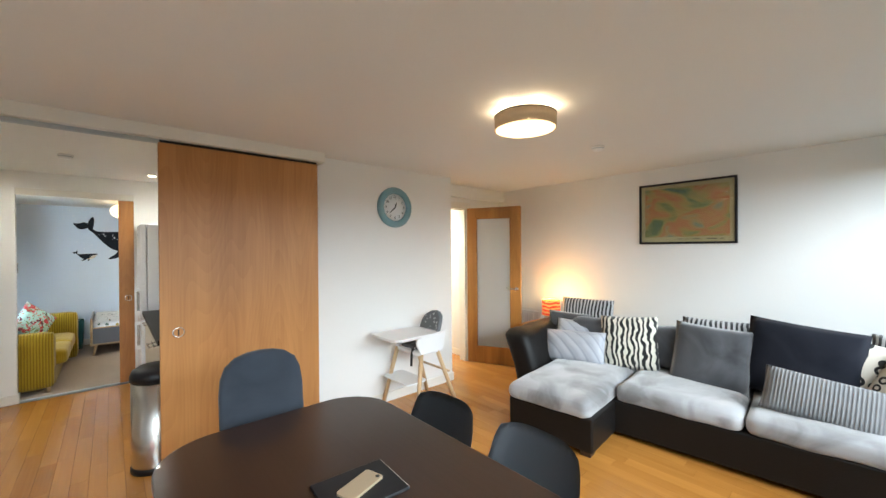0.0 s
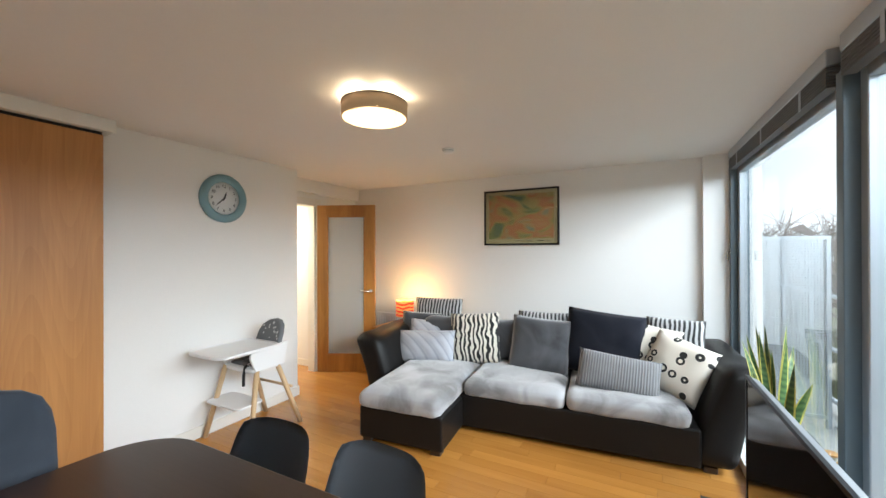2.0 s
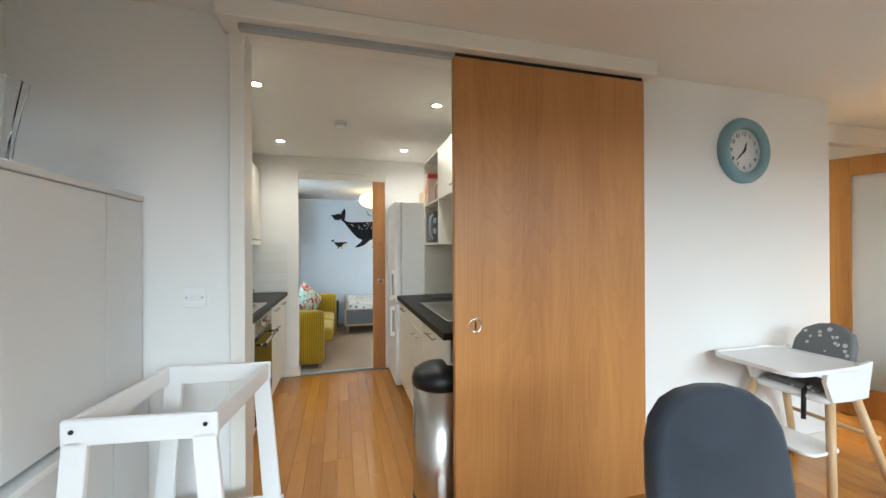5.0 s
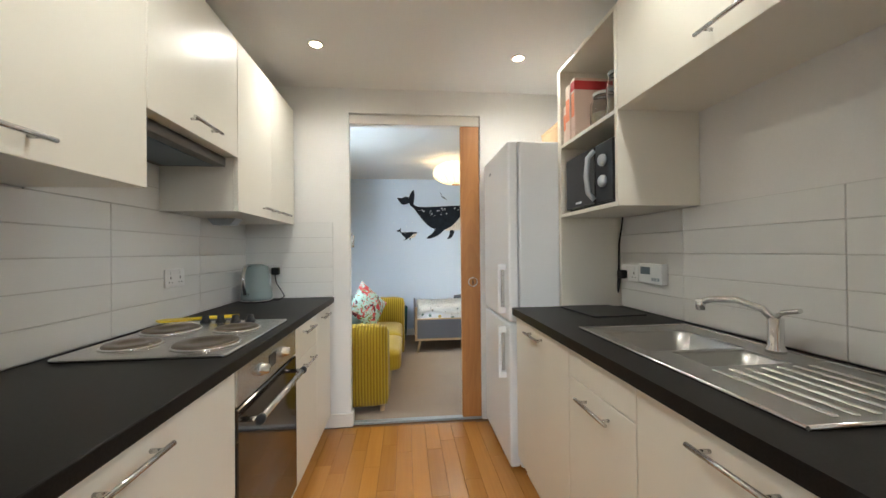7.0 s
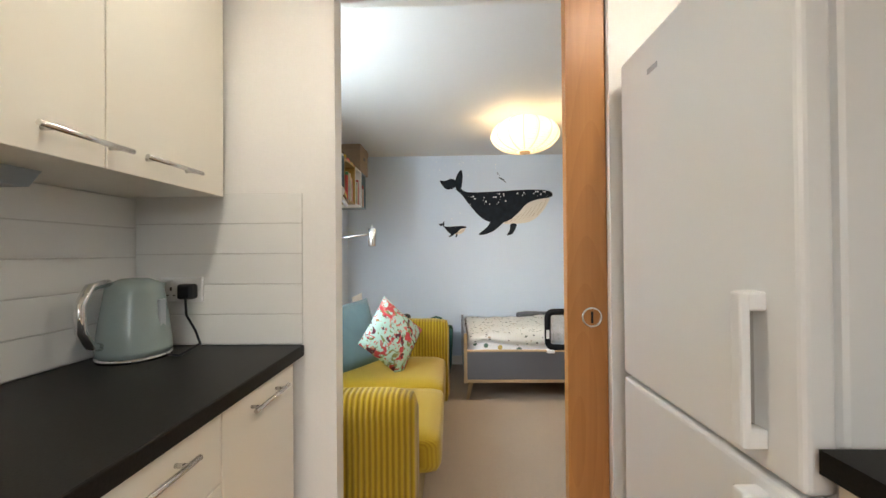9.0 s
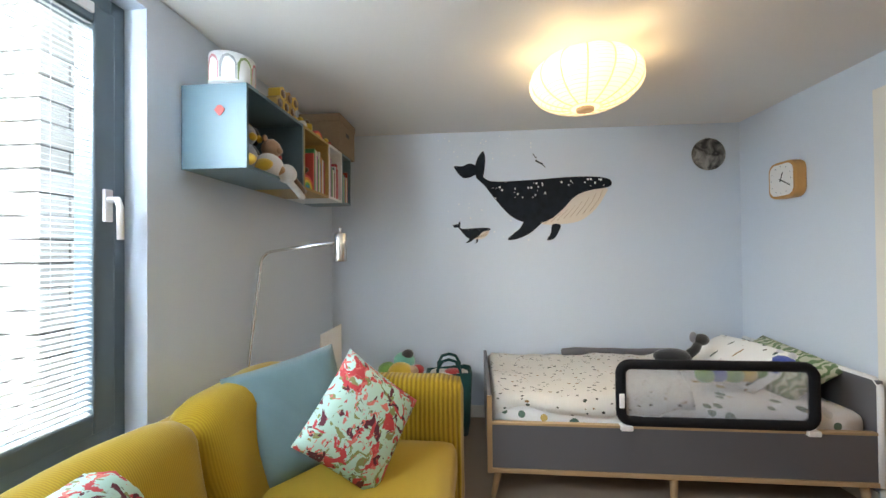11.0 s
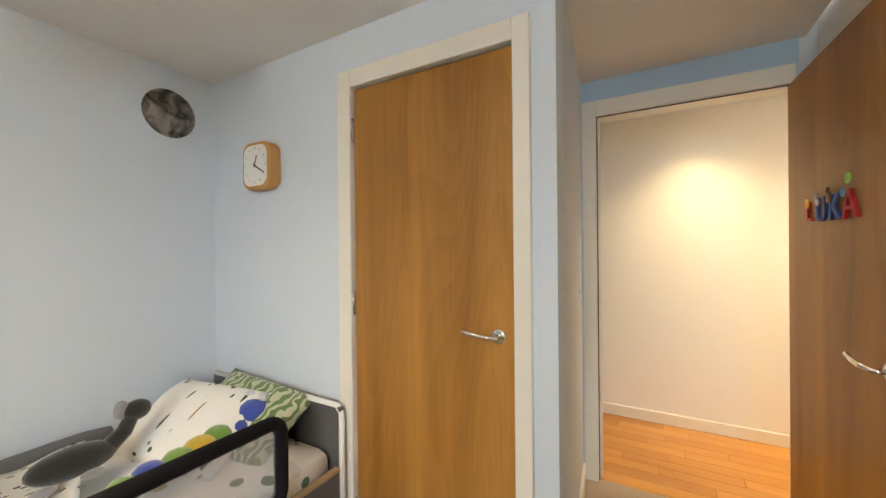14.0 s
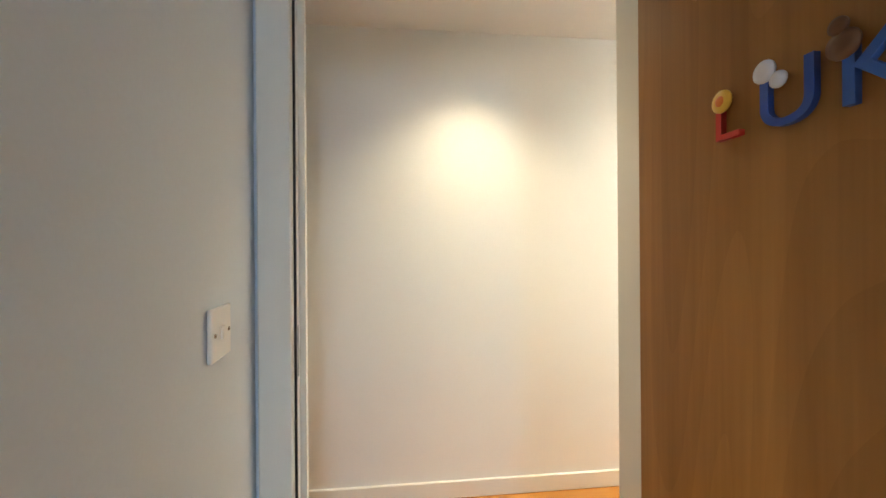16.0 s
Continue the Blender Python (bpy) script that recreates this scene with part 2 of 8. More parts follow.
def lathe(profile, seg=32, at=(0, 0, 0), axis="z"):
    return bm_lathe(bmesh.new(), profile, seg, at, axis)


def bm_prism(bm, outline, h0, h1, plane="xy", bevel=0.0):
    """A flat outline given a thickness. plane xy: outline in x, y, heights in z; xz: heights in y; yz: heights in x."""
    def place(u, v, h):
        return {"xy": (u, v, h), "xz": (u, h, v), "yz": (h, u, v)}[plane]
    low = [bm.verts.new(place(u, v, h0)) for u, v in outline]
    top = [bm.verts.new(place(u, v, h1)) for u, v in outline]
    n = len(outline)
    fs = [bm.faces.new(low[::-1]), bm.faces.new(top)]
    for k in range(n):
        fs.append(bm.faces.new((low[k], low[(k + 1) % n], top[(k + 1) % n], top[k])))
    bmesh.ops.recalc_face_normals(bm, faces=fs)
    if bevel:
        es = [e for f in fs[:2] for e in f.edges]
        bmesh.ops.bevel(bm, geom=es, offset=bevel, segments=2, profile=0.5, affect="EDGES")
    return bm


def prism(outline, h0, h1, plane="xy", bevel=0.0):
    return bm_prism(bmesh.new(), outline, h0, h1, plane, bevel)


def rounded(x0, y0, x1, y1, r, n=6):
    """The outline of a rectangle with round corners."""
    out = []
    for cx, cy, a0 in ((x1 - r, y1 - r, 0), (x0 + r, y1 - r, 90), (x0 + r, y0 + r, 180), (x1 - r, y0 + r, 270)):
        for k in range(n + 1):
            a = radians(a0 + 90 * k / n)
            out.append((cx + r * math.cos(a), cy + r * math.sin(a)))
    return out


def cushion(w, h, d, puff=1.0, n=12, seed=0, pinch=0.5):
    """A stuffed square: w wide (x), h high (z), d thick (y), with thin corners."""
    bm = bmesh.new()
    front, back = {}, {}
    for i in range(n + 1):
        for j in range(n + 1):
            u, v = 2 * i / n - 1, 2 * j / n - 1
            t = (max(0, 1 - abs(u) ** 2.6) * max(0, 1 - abs(v) ** 2.6)) ** 0.55
            sx = 1 - 0.07 * pinch * (1 - abs(v) ** 2) * abs(u) ** 3
            sz = 1 - 0.07 * pinch * (1 - abs(u) ** 2) * abs(v) ** 3
            wob = 0.012 * noise.noise(Vector((u * 2 + seed * 3.1, v * 2, seed)))
            x, z = u * w / 2 * sx, v * h / 2 * sz
            edge = i in (0, n) or j in (0, n)
            y = d / 2 * t * puff
            front[i, j] = bm.verts.new((x, -y - wob * t, z))
            back[i, j] = front[i, j] if edge else bm.verts.new((x, y - wob * t, z))
    for i in range(n):
        for j in range(n):
            for g, flip in ((front, False), (back, True)):
                q = [g[i, j], g[i + 1, j], g[i + 1, j + 1], g[i, j + 1]]
                f = bm.faces.new(q[::-1] if flip else q)
                f.smooth = True
    return bm


def soft_box(x0, y0, z0, x1, y1, z1, r=0.06, crown=0.02, n=10, seed=0, lump=0.006):
    """A padded block with round edges and a slightly swollen, uneven top."""
    bm = bmesh.new()
    bmesh.ops.create_cube(bm, size=1.0)
    bmesh.ops.subdivide_edges(bm, edges=bm.edges[:], cuts=n, use_grid_fill=True)
    c = Vector(((x0 + x1) / 2, (y0 + y1) / 2, (z0 + z1) / 2))
    half = Vector(((x1 - x0) / 2, (y1 - y0) / 2, (z1 - z0) / 2))
    r = min(r, *[h * 0.98 for h in half])
    for v in bm.verts:
        p = Vector([v.co[k] * 2 * half[k] for k in range(3)])
        core = Vector([max(-half[k] + r, min(half[k] - r, p[k])) for k in range(3)])
        d = p - core
        if d.length > 1e-6:
            p = core + d.normalized() * r * min(1.0, d.length / r if d.length < r else 1.0)
        u, w = p.x / half.x, p.y / half.y
        if p.z > 0:
            p.z += crown * max(0, 1 - u * u) * max(0, 1 - w * w) * (p.z / half.z)
        p += Vector([lump * noise.noise(Vector((p.x * 5 + k * 9 + seed, p.y * 5, p.z * 5))) for k in range(3)])
        v.co = c + p
    for f in bm.faces:
        f.smooth = True
    return bm


def thing(name, label, category, at=(0, 0, 0), rz=0, group="", kind=""):
    ob = new(name)
    ob.empty_display_size = 0.1
    ob.matrix_world = pose(*at, 0, 0, rz)
    return tagged(ob, label, category, group, kind)


def part(name, bm, material, parent=None, label="", flat=False, m=None):
    """One mesh object, under a thing or a part. m: a pose within the parent."""
    me = bpy.data.meshes.new(name)
    if m is not None:
        bm.transform(m)
    bm.normal_update()
    bm.to_mesh(me)
    bm.free()
    for mt in (material if isinstance(material, (list, tuple)) else [material]):
        me.materials.append(mt)
    ob = new(name, me)
    if parent is not None:
        ob.parent = parent
    if label:
        ob["label"] = label
    return ob


def structure(name, bm, material, label, category):
    return tagged(part(name, bm, material), label, category, kind="structure")


def smooth(bm):
    for f in bm.faces:
        f.smooth = True
    return bm


def letters(name, text, size, material, parent, m, depth=0.001, align="CENTER"):
    """Writing in the built-in font as a mesh."""
    cu = bpy.data.curves.new(name, "FONT")
    cu.body, cu.size, cu.extrude, cu.align_x, cu.align_y = text, size, depth, align, "CENTER"
    tmp = bpy.data.objects.new(name, cu)
    scene.collection.objects.link(tmp)
    me = bpy.data.meshes.new_from_object(tmp.evaluated_get(bpy.context.evaluated_depsgraph_get()))
    bpy.data.objects.remove(tmp)
    bpy.data.curves.remove(cu)
    me.transform(m)
    me.materials.clear()
    me.materials.append(material)
    ob = new(name, me)
    ob.parent = parent
    return ob

# ---------- the shell ----------
H = 2.37          # ceiling of living room and kitchen
HB = 2.27         # ceiling of the bedroom
HH = 2.32         # ceiling of the hall
T = 0.10          # wall thickness
WX0, WX1 = -1.35, 4.52      # living room
WY0, WY1 = -0.70, 3.24
KX0, KX1, KY0, KY1 = -1.275, 1.015, 3.34, 5.74      # kitchen
BX0, BX1, BY0, BY1 = -1.31, 1.86, 5.815, 8.55      # bedroom
LX1, LY1 = 2.93, 6.78                            # bedroom lobby
HX0, HX1 = 3.03, 3.905                           # hall


def wall(name, label, mat, *boxes):
    bm = bmesh.new()
    for b in boxes:
        bm_box(bm, *b)
    return structure(name, bm, mat, label, "wall")


floor = structure("floor", box(WX0 - 0.2, WY0 - 0.1, -0.12, HX1 + 0.9, 8.0, -0.012), M_GROOVE, "honey oak plank floor of living room, kitchen and hall", "floor")
carpet = structure("floor_carpet", bm_box(box(BX0 - 0.3, BY0 + 0.001, -0.02, BX1 + 0.3, BY1 + 0.1, 0.004), BX1 + 0.3, BY0 + 0.001, -0.02, LX1 + 0.02, LY1 + 0.05, 0.004), M_CARPET, "beige cut-pile bedroom carpet", "carpet")
structure("ceiling_living", box(WX0 - 0.3, WY0 - 0.2, H, WX1 + 0.2, 3.76, H + 0.12), M_CEIL, "plain white living room ceiling", "ceiling")
structure("ceiling_kitchen", box(KX0 - 0.1, 3.76, H, HX0 - 0.05, KY1 + 0.05, H + 0.12), M_CEIL, "plain white kitchen ceiling", "ceiling")
structure("ceiling_hall", box(HX0 - 0.05, 3.76, HH, HX1 + 0.2, 8.1, H + 0.12), M_CEIL, "plain white hall ceiling", "ceiling")
structure("ceiling_bedroom", box(BX0 - 0.3, KY1 + 0.05, HB, LX1 + 0.05, BY1 + 0.1, HB + 0.08), M_CEIL, "plain white bedroom ceiling", "ceiling")

OPL, OPR, OPT = -0.53, 0.62, 2.31
wall("wall_kitchen", "white painted wall with a wide kitchen opening", M_WALL,
     (WX0 - 0.2, WY1, 0, OPL, KY0, H), (OPR, WY1, 0, 3.14, KY0, H), (OPL, WY1, OPT, OPR, KY0, H))
wall("wall_alcove", "white painted return wall beside the hall door", M_WALL, (3.04, KY0, 0, 3.14, 3.64, H))
DX0, DX1, DT = 3.16, 3.80, 2.10
wall("wall_hall_door", "white painted wall round the hall doorway", M_WALL,
     (3.04, 3.64, 0, DX0, 3.74, H), (DX1, 3.64, 0, WX1, 3.74, H), (DX0, 3.64, DT, DX1, 3.74, H))
wall("wall_east", "white painted living room wall behind the sofa", M_WALL, (WX1, WY0 - 0.2, 0, WX1 + T, 3.74, H))
wall("wall_pier", "white painted pier beside the living room window", M_WALL, (4.45, WY0 - 0.2, 0, WX1, -0.48, H))
wall("wall_west", "white painted living room wall behind the cupboards", M_WALL, (WX0 - 0.2, WY0 - 0.2, 0, WX0, WY1, H))
wall("wall_kitchen_west", "white painted kitchen wall", M_WALL, (KX0 - T, KY0, 0, KX0, KY1 + T, H))
wall("wall_kitchen_east", "white painted kitchen wall", M_WALL, (KX1, KY0, 0, KX1 + T, KY1, H))
BOL, BOR, BOT = -0.572, 0.362, 2.20
wall("wall_kitchen_end", "white painted wall with the opening to the bedroom", M_WALL,
     (KX0, KY1, 0, BOL, BY0, H), (BOR, KY1, 0, 1.25, BY0, H), (1.25, KY1 - 0.09, 0, 2.93, KY1 + 0.01, H), (BOL, KY1, BOT, BOR, BY0, H))
wall("wall_bedroom_far", "pale blue-grey bedroom wall with the whale decal", M_WALL_BLUE, (BX0 - 0.3, BY1, 0, BX1 + 0.1, BY1 + T, HB))
WINY0, WINY1, WINZ0, WINZ1 = 5.86, 6.80, 0.66, 2.20
wall("wall_bedroom_west", "pale blue-grey bedroom wall with the window", M_WALL_BLUE,
     (BX0 - 0.22, WINY1, 0, BX0, BY1, HB), (BX0 - 0.22, BY0, 0, BX0, WINY0, HB),
     (BX0 - 0.22, WINY0, 0, BX0, WINY1, WINZ0), (BX0 - 0.22, WINY0, WINZ1, BX0, WINY1, HB))
CY0, CY1, CT = 6.78, 7.54, 2.03
wall("wall_bedroom_east", "pale blue-grey bedroom wall with the cupboard door", M_WALL_BLUE,
     (BX1, CY1, 0, BX1 + T, BY1, HB), (BX1, 6.655, 0, BX1 + T, CY0, HB), (BX1, CY0, CT, BX1 + T, CY1, HB))
wall("wall_cupboard_back", "plain back of the cupboard", M_WALL, (BX1 + 0.5, 6.8, 0, BX1 + 0.55, 7.6, HB))
structure("wall_lobby", prism([(BX1 + T, 6.6555), (LX1 - 0.001, 6.757), (LX1 - 0.001, 6.86), (BX1 + T, 6.86)], 0, HB, "xy"), M_WALL_BLUE, "pale grey wall of the bedroom lobby", "wall")
EY0, EY1, ET = 5.815, 6.685, 2.08
# thin facing over the door, a deeper blue than the walls beside it
structure("wall_lobby_head", box(LX1 - 0.006, BY0, ET + 0.078, LX1 - 0.0005, 6.752, HB), shader("sky_blue_facing", (0.40, 0.55, 0.70), 0.62, grain=(160, 0.015, 0.05), wear=0.02), "sky blue wall over the bedroom door", "wall")
wall("wall_bedroom_door", "pale blue wall above the bedroom doorway", M_WALL_BLUE,
     (LX1, EY0, ET, HX0, EY1, H), (LX1, EY1, 0, HX0, 7.95, H), (LX1, 3.64, 0, HX0, EY0, H))
wall("wall_hall", "cream white hall wall", M_WALL, (HX1, 3.74, 0, HX1 + T, 8.0, H))
wall("wall_hall_end", "cream white hall end wall", M_WALL, (HX0, 7.95, 0, HX1, 8.05, H))

# ---------- trims, doors, windows ----------
def skirting(name, x0, y0, x1, y1, h=0.095, mat=None):
    return structure(name, box(min(x0, x1), min(y0, y1), 0.0, max(x0, x1), max(y0, y1), h, 0.004, 1), mat or M_TRIM, "white painted skirting board", "skirting board")


S = 0.015
skirting("baseboard_kitchen_wall", 1.50, WY1 - S, 3.14 + S, WY1)
skirting("baseboard_kitchen_wall", -0.94, WY1 - S, OPL - 0.06, WY1)
skirting("baseboard_alcove", 3.14, WY1, 3.14 + S, 3.64)
skirting("baseboard_east", WX1 - S, -0.48, WX1, 3.64)
skirting("baseboard_door_wall", DX1 + 0.07, 3.64 - S, WX1 - S, 3.64)
skirting("baseboard_kitchen_end", -0.755, KY1 - S, BOL + S, KY1)
skirting("baseboard_kitchen_jamb", BOL, KY1, BOL + S, BY0)
skirting("baseboard_bedroom_far", BX0, BY1 - S, BX1, BY1)
skirting("baseboard_bedroom_west", BX0, WINY1, BX0 + S, BY1 - S)
skirting("baseboard_bedroom_east", BX1 - S, 7.60, BX1, BY1 - S)
structure("baseboard_lobby", prism([(BX1 + T, 6.6555 - S), (LX1 - 0.02, 6.755 - S), (LX1 - 0.02, 6.755), (BX1 + T, 6.6555)], 0, 0.095, "xy"), M_TRIM, "white painted skirting board", "skirting board")
skirting("baseboard_hall", HX1 - S, 3.74, HX1, 7.95, 0.085)
skirting("baseboard_hall_west", HX0, 3.75, HX0 + S, EY0 - 0.07)
skirting("baseboard_hall_end", HX0, 7.95 - S, HX1 - S, 7.95)
structure("trim_threshold", box(BOL, KY1 + 0.03, -0.01, BOR, KY1 + 0.075, 0.009, 0.003, 1), M_ALUL, "silver metal threshold strip between oak and carpet", "threshold")

# pelmet that hides the sliding door's rail, and the lining of the kitchen opening
structure("trim_pelmet", box(-0.605, 3.085, 2.288, 1.535, WY1, H, 0.004, 1), M_TRIM, "white boxed pelmet over the sliding door", "pelmet")
structure("trim_kitchen_lining", box(OPL - 0.055, 3.215, 0, OPL + 0.004, KY0 + 0.02, 2.307, 0.002, 1), M_TRIM, "white painted lining of the kitchen opening", "door lining")
structure("trim_bedroom_head", box(BOL, KY1 + 0.02, 2.13, BOR, BY0 + 0.03, BOT, 0.003, 1), M_TRIM, "white painted head lining of the bedroom opening", "door lining")


def flush_pull(parent, x, y, z, face=-1):
    """A round metal pull let into a sliding door, facing along y."""
    pl = part("flush_pull", lathe([(0.034, 0.004), (0.036, -0.002), (0.030, -0.004), (0.028, 0.001), (0.0, 0.001)], 28, (x, y, z), "y"), M_CHROME, parent, "round brushed metal flush pull")
    part("thumb_slot", box(x - 0.004, y - 0.0045, z - 0.02, x + 0.004, y - 0.0015, z + 0.02, 0.001, 1), M_BLACK, pl, "dark slot of the pull")
    return pl


def lever(parent, side=1, axis_sign=1):
    """A lever handle at the origin of its own frame: rose on the plane y = 0, sticking out along -y, the lever pointing along side * x."""
    bm = bmesh.new()
    bm_lathe(bm, [(0.026, 0.0), (0.026, -0.006), (0.022, -0.009), (0.0, -0.009)], 24, (0, 0, 0), "y")
    pts = [(0, -0.005, 0), (0, -0.035, 0), (side * 0.012, -0.046, 0.001), (side * 0.04, -0.05, 0.003), (side * 0.08, -0.05, 0.008), (side * 0.12, -0.047, 0.016)]
    bm_tube(bm, pts, 0.0085, 12)
    return bm


def door(name, label, width, height, m, mat, handle_side, thickness=0.044, both=True, glazed=False, hz=1.0):
    """A door leaf from x = 0 (hinges) to x = width, thick along y, both faces with lever handles."""
    d = thing(name, label, "door", kind="structure")
    d.matrix_world = m
    t = thickness / 2
    if glazed:
        bm = bmesh.new()
        sx, sb, st = 0.125, 0.21, 0.135
        bm_box(bm, 0, -t, 0, sx, t, height, 0.002, 1)
        bm_box(bm, width - sx, -t, 0, width, t, height, 0.002, 1)
        bm_box(bm, sx, -t, 0, width - sx, t, sb, 0.002, 1)
        bm_box(bm, sx, -t, height - st, width - sx, t, height, 0.002, 1)
        leaf = part("door_frame", bm, mat, d)
        bead = bmesh.new()
        for y0, y1 in ((-t - 0.004, -t + 0.012), (t - 0.012, t + 0.004)):
            bm_box(bead, sx, y0, sb, sx + 0.016, y1, height - st, 0.002, 1)
            bm_box(bead, width - sx - 0.016, y0, sb, width - sx, y1, height - st, 0.002, 1)
            bm_box(bead, sx + 0.016, y0, sb, width - sx - 0.016, y1, sb + 0.016, 0.002, 1)
            bm_box(bead, sx + 0.016, y0, height - st - 0.016, width - sx - 0.016, y1, height - st, 0.002, 1)
        part("glazing_bead", bead, mat, d, "pale wooden glazing bead")
        part("pane", box(sx, -0.004, sb, width - sx, 0.004, height - st), M_FROST, d, "frosted glass pane")
    else:
        leaf = part("door_leaf", box(0, -t, 0, width, t, height, 0.002, 1), mat, d)
    for face in ((-1, 1) if both else (-1,)):
        hm = pose(width - 0.055, face * t, hz, 0, 0, 0 if face < 0 else 180)
        part("door_handle", lever(None, -1 if face < 0 else 1), M_CHROME, d, "brushed steel lever handle", m=hm)
    lk = part("lock_plate", box(width, -0.012, 0.93, width + 0.002, 0.012, 1.03, 0.0), M_STEEL, d, "steel lock plate on the door edge")
    return d


# sliding door of the kitchen, pushed open along the wall
sd = thing("door_sliding_kitchen", "tall cherry veneer sliding door pushed open along the wall", "sliding door", kind="structure")
part("door_leaf", box(0.392, 3.128, 0.012, 1.482, 3.168, 2.268, 0.002, 1), M_DOOR, sd)
# black strip in the gap over the leaf gives its shade as colour
part("top_track", box(0.40, 3.136, 2.2685, 1.478, 3.160, 2.2875), M_BLACK, sd, "dark strip standing in for the shaded gap over the door")
# added grey strip in place of the shaded underside of the pelmet
part("rail", box(-0.53, 3.134, 2.262, 0.3995, 3.164, 2.2875, 0.002, 1), M_ALUL, sd, "grey strip standing in for the shaded recess under the pelmet")
flush_pull(sd, 0.494, 3.128, 0.986)
sb = thing("door_sliding_bedroom", "cherry veneer sliding door of the bedroom, pushed into its pocket", "sliding door", kind="structure")
part("door_leaf", box(0.222, KY1 + 0.024, 0.012, 0.36, KY1 + 0.064, 2.129, 0.002, 1), M_DOOR, sb)
flush_pull(sb, 0.305, KY1 + 0.024, 0.992)

# glazed door to the hall, open into the living room
ang = math.degrees(math.atan2(2.955 - 3.61, 4.096 - 3.80))
door("door_hall_glazed", "oak door with a frosted glass panel, standing open", 0.728, 2.07, pose(3.797, 3.618, 0.01, 0, 0, ang), M_OAKDOOR, -1, glazed=True)
bmj = bmesh.new()
bm_box(bmj, DX0, 3.60, 0, DX0 + 0.03, 3.76, DT)
bm_box(bmj, DX1 - 0.03, 3.652, 0, DX1, 3.76, DT)
bm_box(bmj, DX0 + 0.03, 3.60, DT - 0.03, DX1 - 0.03, 3.76, DT)
bm_box(bmj, DX0 - 0.018, 3.625, 0, DX0 + 0.012, 3.64, DT + 0.06)
bm_box(bmj, DX1 - 0.0, 3.625, 0, DX1 + 0.06, 3.64, DT + 0.06)
bm_box(bmj, DX0 + 0.012, 3.625, DT - 0.01, DX1, 3.64, DT + 0.06)
structure("trim_hall_door_frame", bmj, M_TRIM, "white painted door frame and architrave", "door frame")
structure("trim_alcove_soffit", box(3.14, 3.56, 2.215, WX1, 3.64, H, 0.003, 1), M_WALL, "white painted soffit over the hall door", "soffit")

# cupboard door in the bedroom
cd = door("door_cupboard", "oak veneer cupboard door, closed", 0.705, 2.00, pose(BX1 + 0.026, 7.505, 0.012, 0, 0, -90), M_OAKDOOR, -1, both=True, hz=1.015)
hg = bmesh.new()
for z in (0.22, 1.10, 1.84):
    bm_box(hg, BX1 - 0.004, 7.503, z - 0.045, BX1 + 0.004, 7.517, z + 0.045, 0.001, 1)
    bm_tube(hg, [(BX1 - 0.004, 7.510, z - 0.05), (BX1 - 0.004, 7.510, z + 0.05)], 0.006, 10)
hgo = part("hinge", hg, M_STEEL, None, "three steel butt hinges")
hgo.parent = cd
hgo.matrix_parent_inverse = cd.matrix_world.inverted()
fr = bmesh.new()
bm_box(fr, BX1 - 0.018, 7.512, 0, BX1 + 0.06, 7.585, 2.095, 0.003, 1)
bm_box(fr, BX1 - 0.018, 6.735, 0, BX1 + 0.06, 6.795, 2.095, 0.003, 1)
bm_box(fr, BX1 - 0.018, 6.795, 2.02, BX1 + 0.06, 7.512, 2.095, 0.003, 1)
structure("trim_cupboard_frame", fr, M_TRIM, "cream painted door frame and architrave", "door frame")

# bedroom door, open into the room
bd = door("door_bedroom", "oak veneer bedroom door standing wide open", 0.80, 2.04, pose(LX1 - 0.03, 5.838, 0.012, 0, 0, 183), M_OAKDOOR, 1, hz=0.965)
fb = bmesh.new()
for x0, x1 in ((LX1 - 0.016, LX1 + 0.118),):
    bm_box(fb, x0, EY1 - 0.012, 0, x1, EY1 + 0.062, ET + 0.075, 0.003, 1)
    bm_box(fb, x0 + 0.02, EY0 - 0.06, 0, x1, EY0 + 0.012, ET + 0.075, 0.003, 1)
    bm_box(fb, x0, EY0 + 0.012, ET - 0.012, x1, EY1 - 0.012, ET + 0.075, 0.003, 1)
# thin black line along the side and head of the door frame
seal = bmesh.new()
bm_box(seal, LX1 + 0.0, EY1 - 0.0175, 0.0, LX1 + 0.006, EY1 - 0.0125, ET - 0.018)
bm_box(seal, LX1 + 0.0, EY0 + 0.02, ET - 0.0175, LX1 + 0.006, EY1 - 0.0125, ET - 0.0125)
structure("trim_door_seal", seal, M_BLACK, "thin dark line round the bedroom door frame", "door seal")
structure("trim_bedroom_door_frame", fb, M_TRIM, "white painted bedroom door frame", "door frame")
st = thing("strike_plate", "steel strike plate let into the door frame", "strike plate")
part("plate", box(LX1 + 0.005, EY1 - 0.0145, 0.94, LX1 + 0.03, EY1 - 0.012, 1.06, 0.0), M_STEEL, st)
part("door_stop", box(LX1 + 0.045, EY1 - 0.027, 0.0, LX1 + 0.06, EY1 - 0.012, ET - 0.012), M_TRIM, st, "white door stop strip")

# name letters on the bedroom door
LET = [shader("red_letter_paint", (0.62, 0.05, 0.03), 0.4), shader("blue_letter_paint", (0.04, 0.10, 0.42), 0.4),
       shader("dark_blue_letter_paint", (0.05, 0.14, 0.5), 0.4), shader("scarlet_letter_paint", (0.6, 0.02, 0.03), 0.4)]
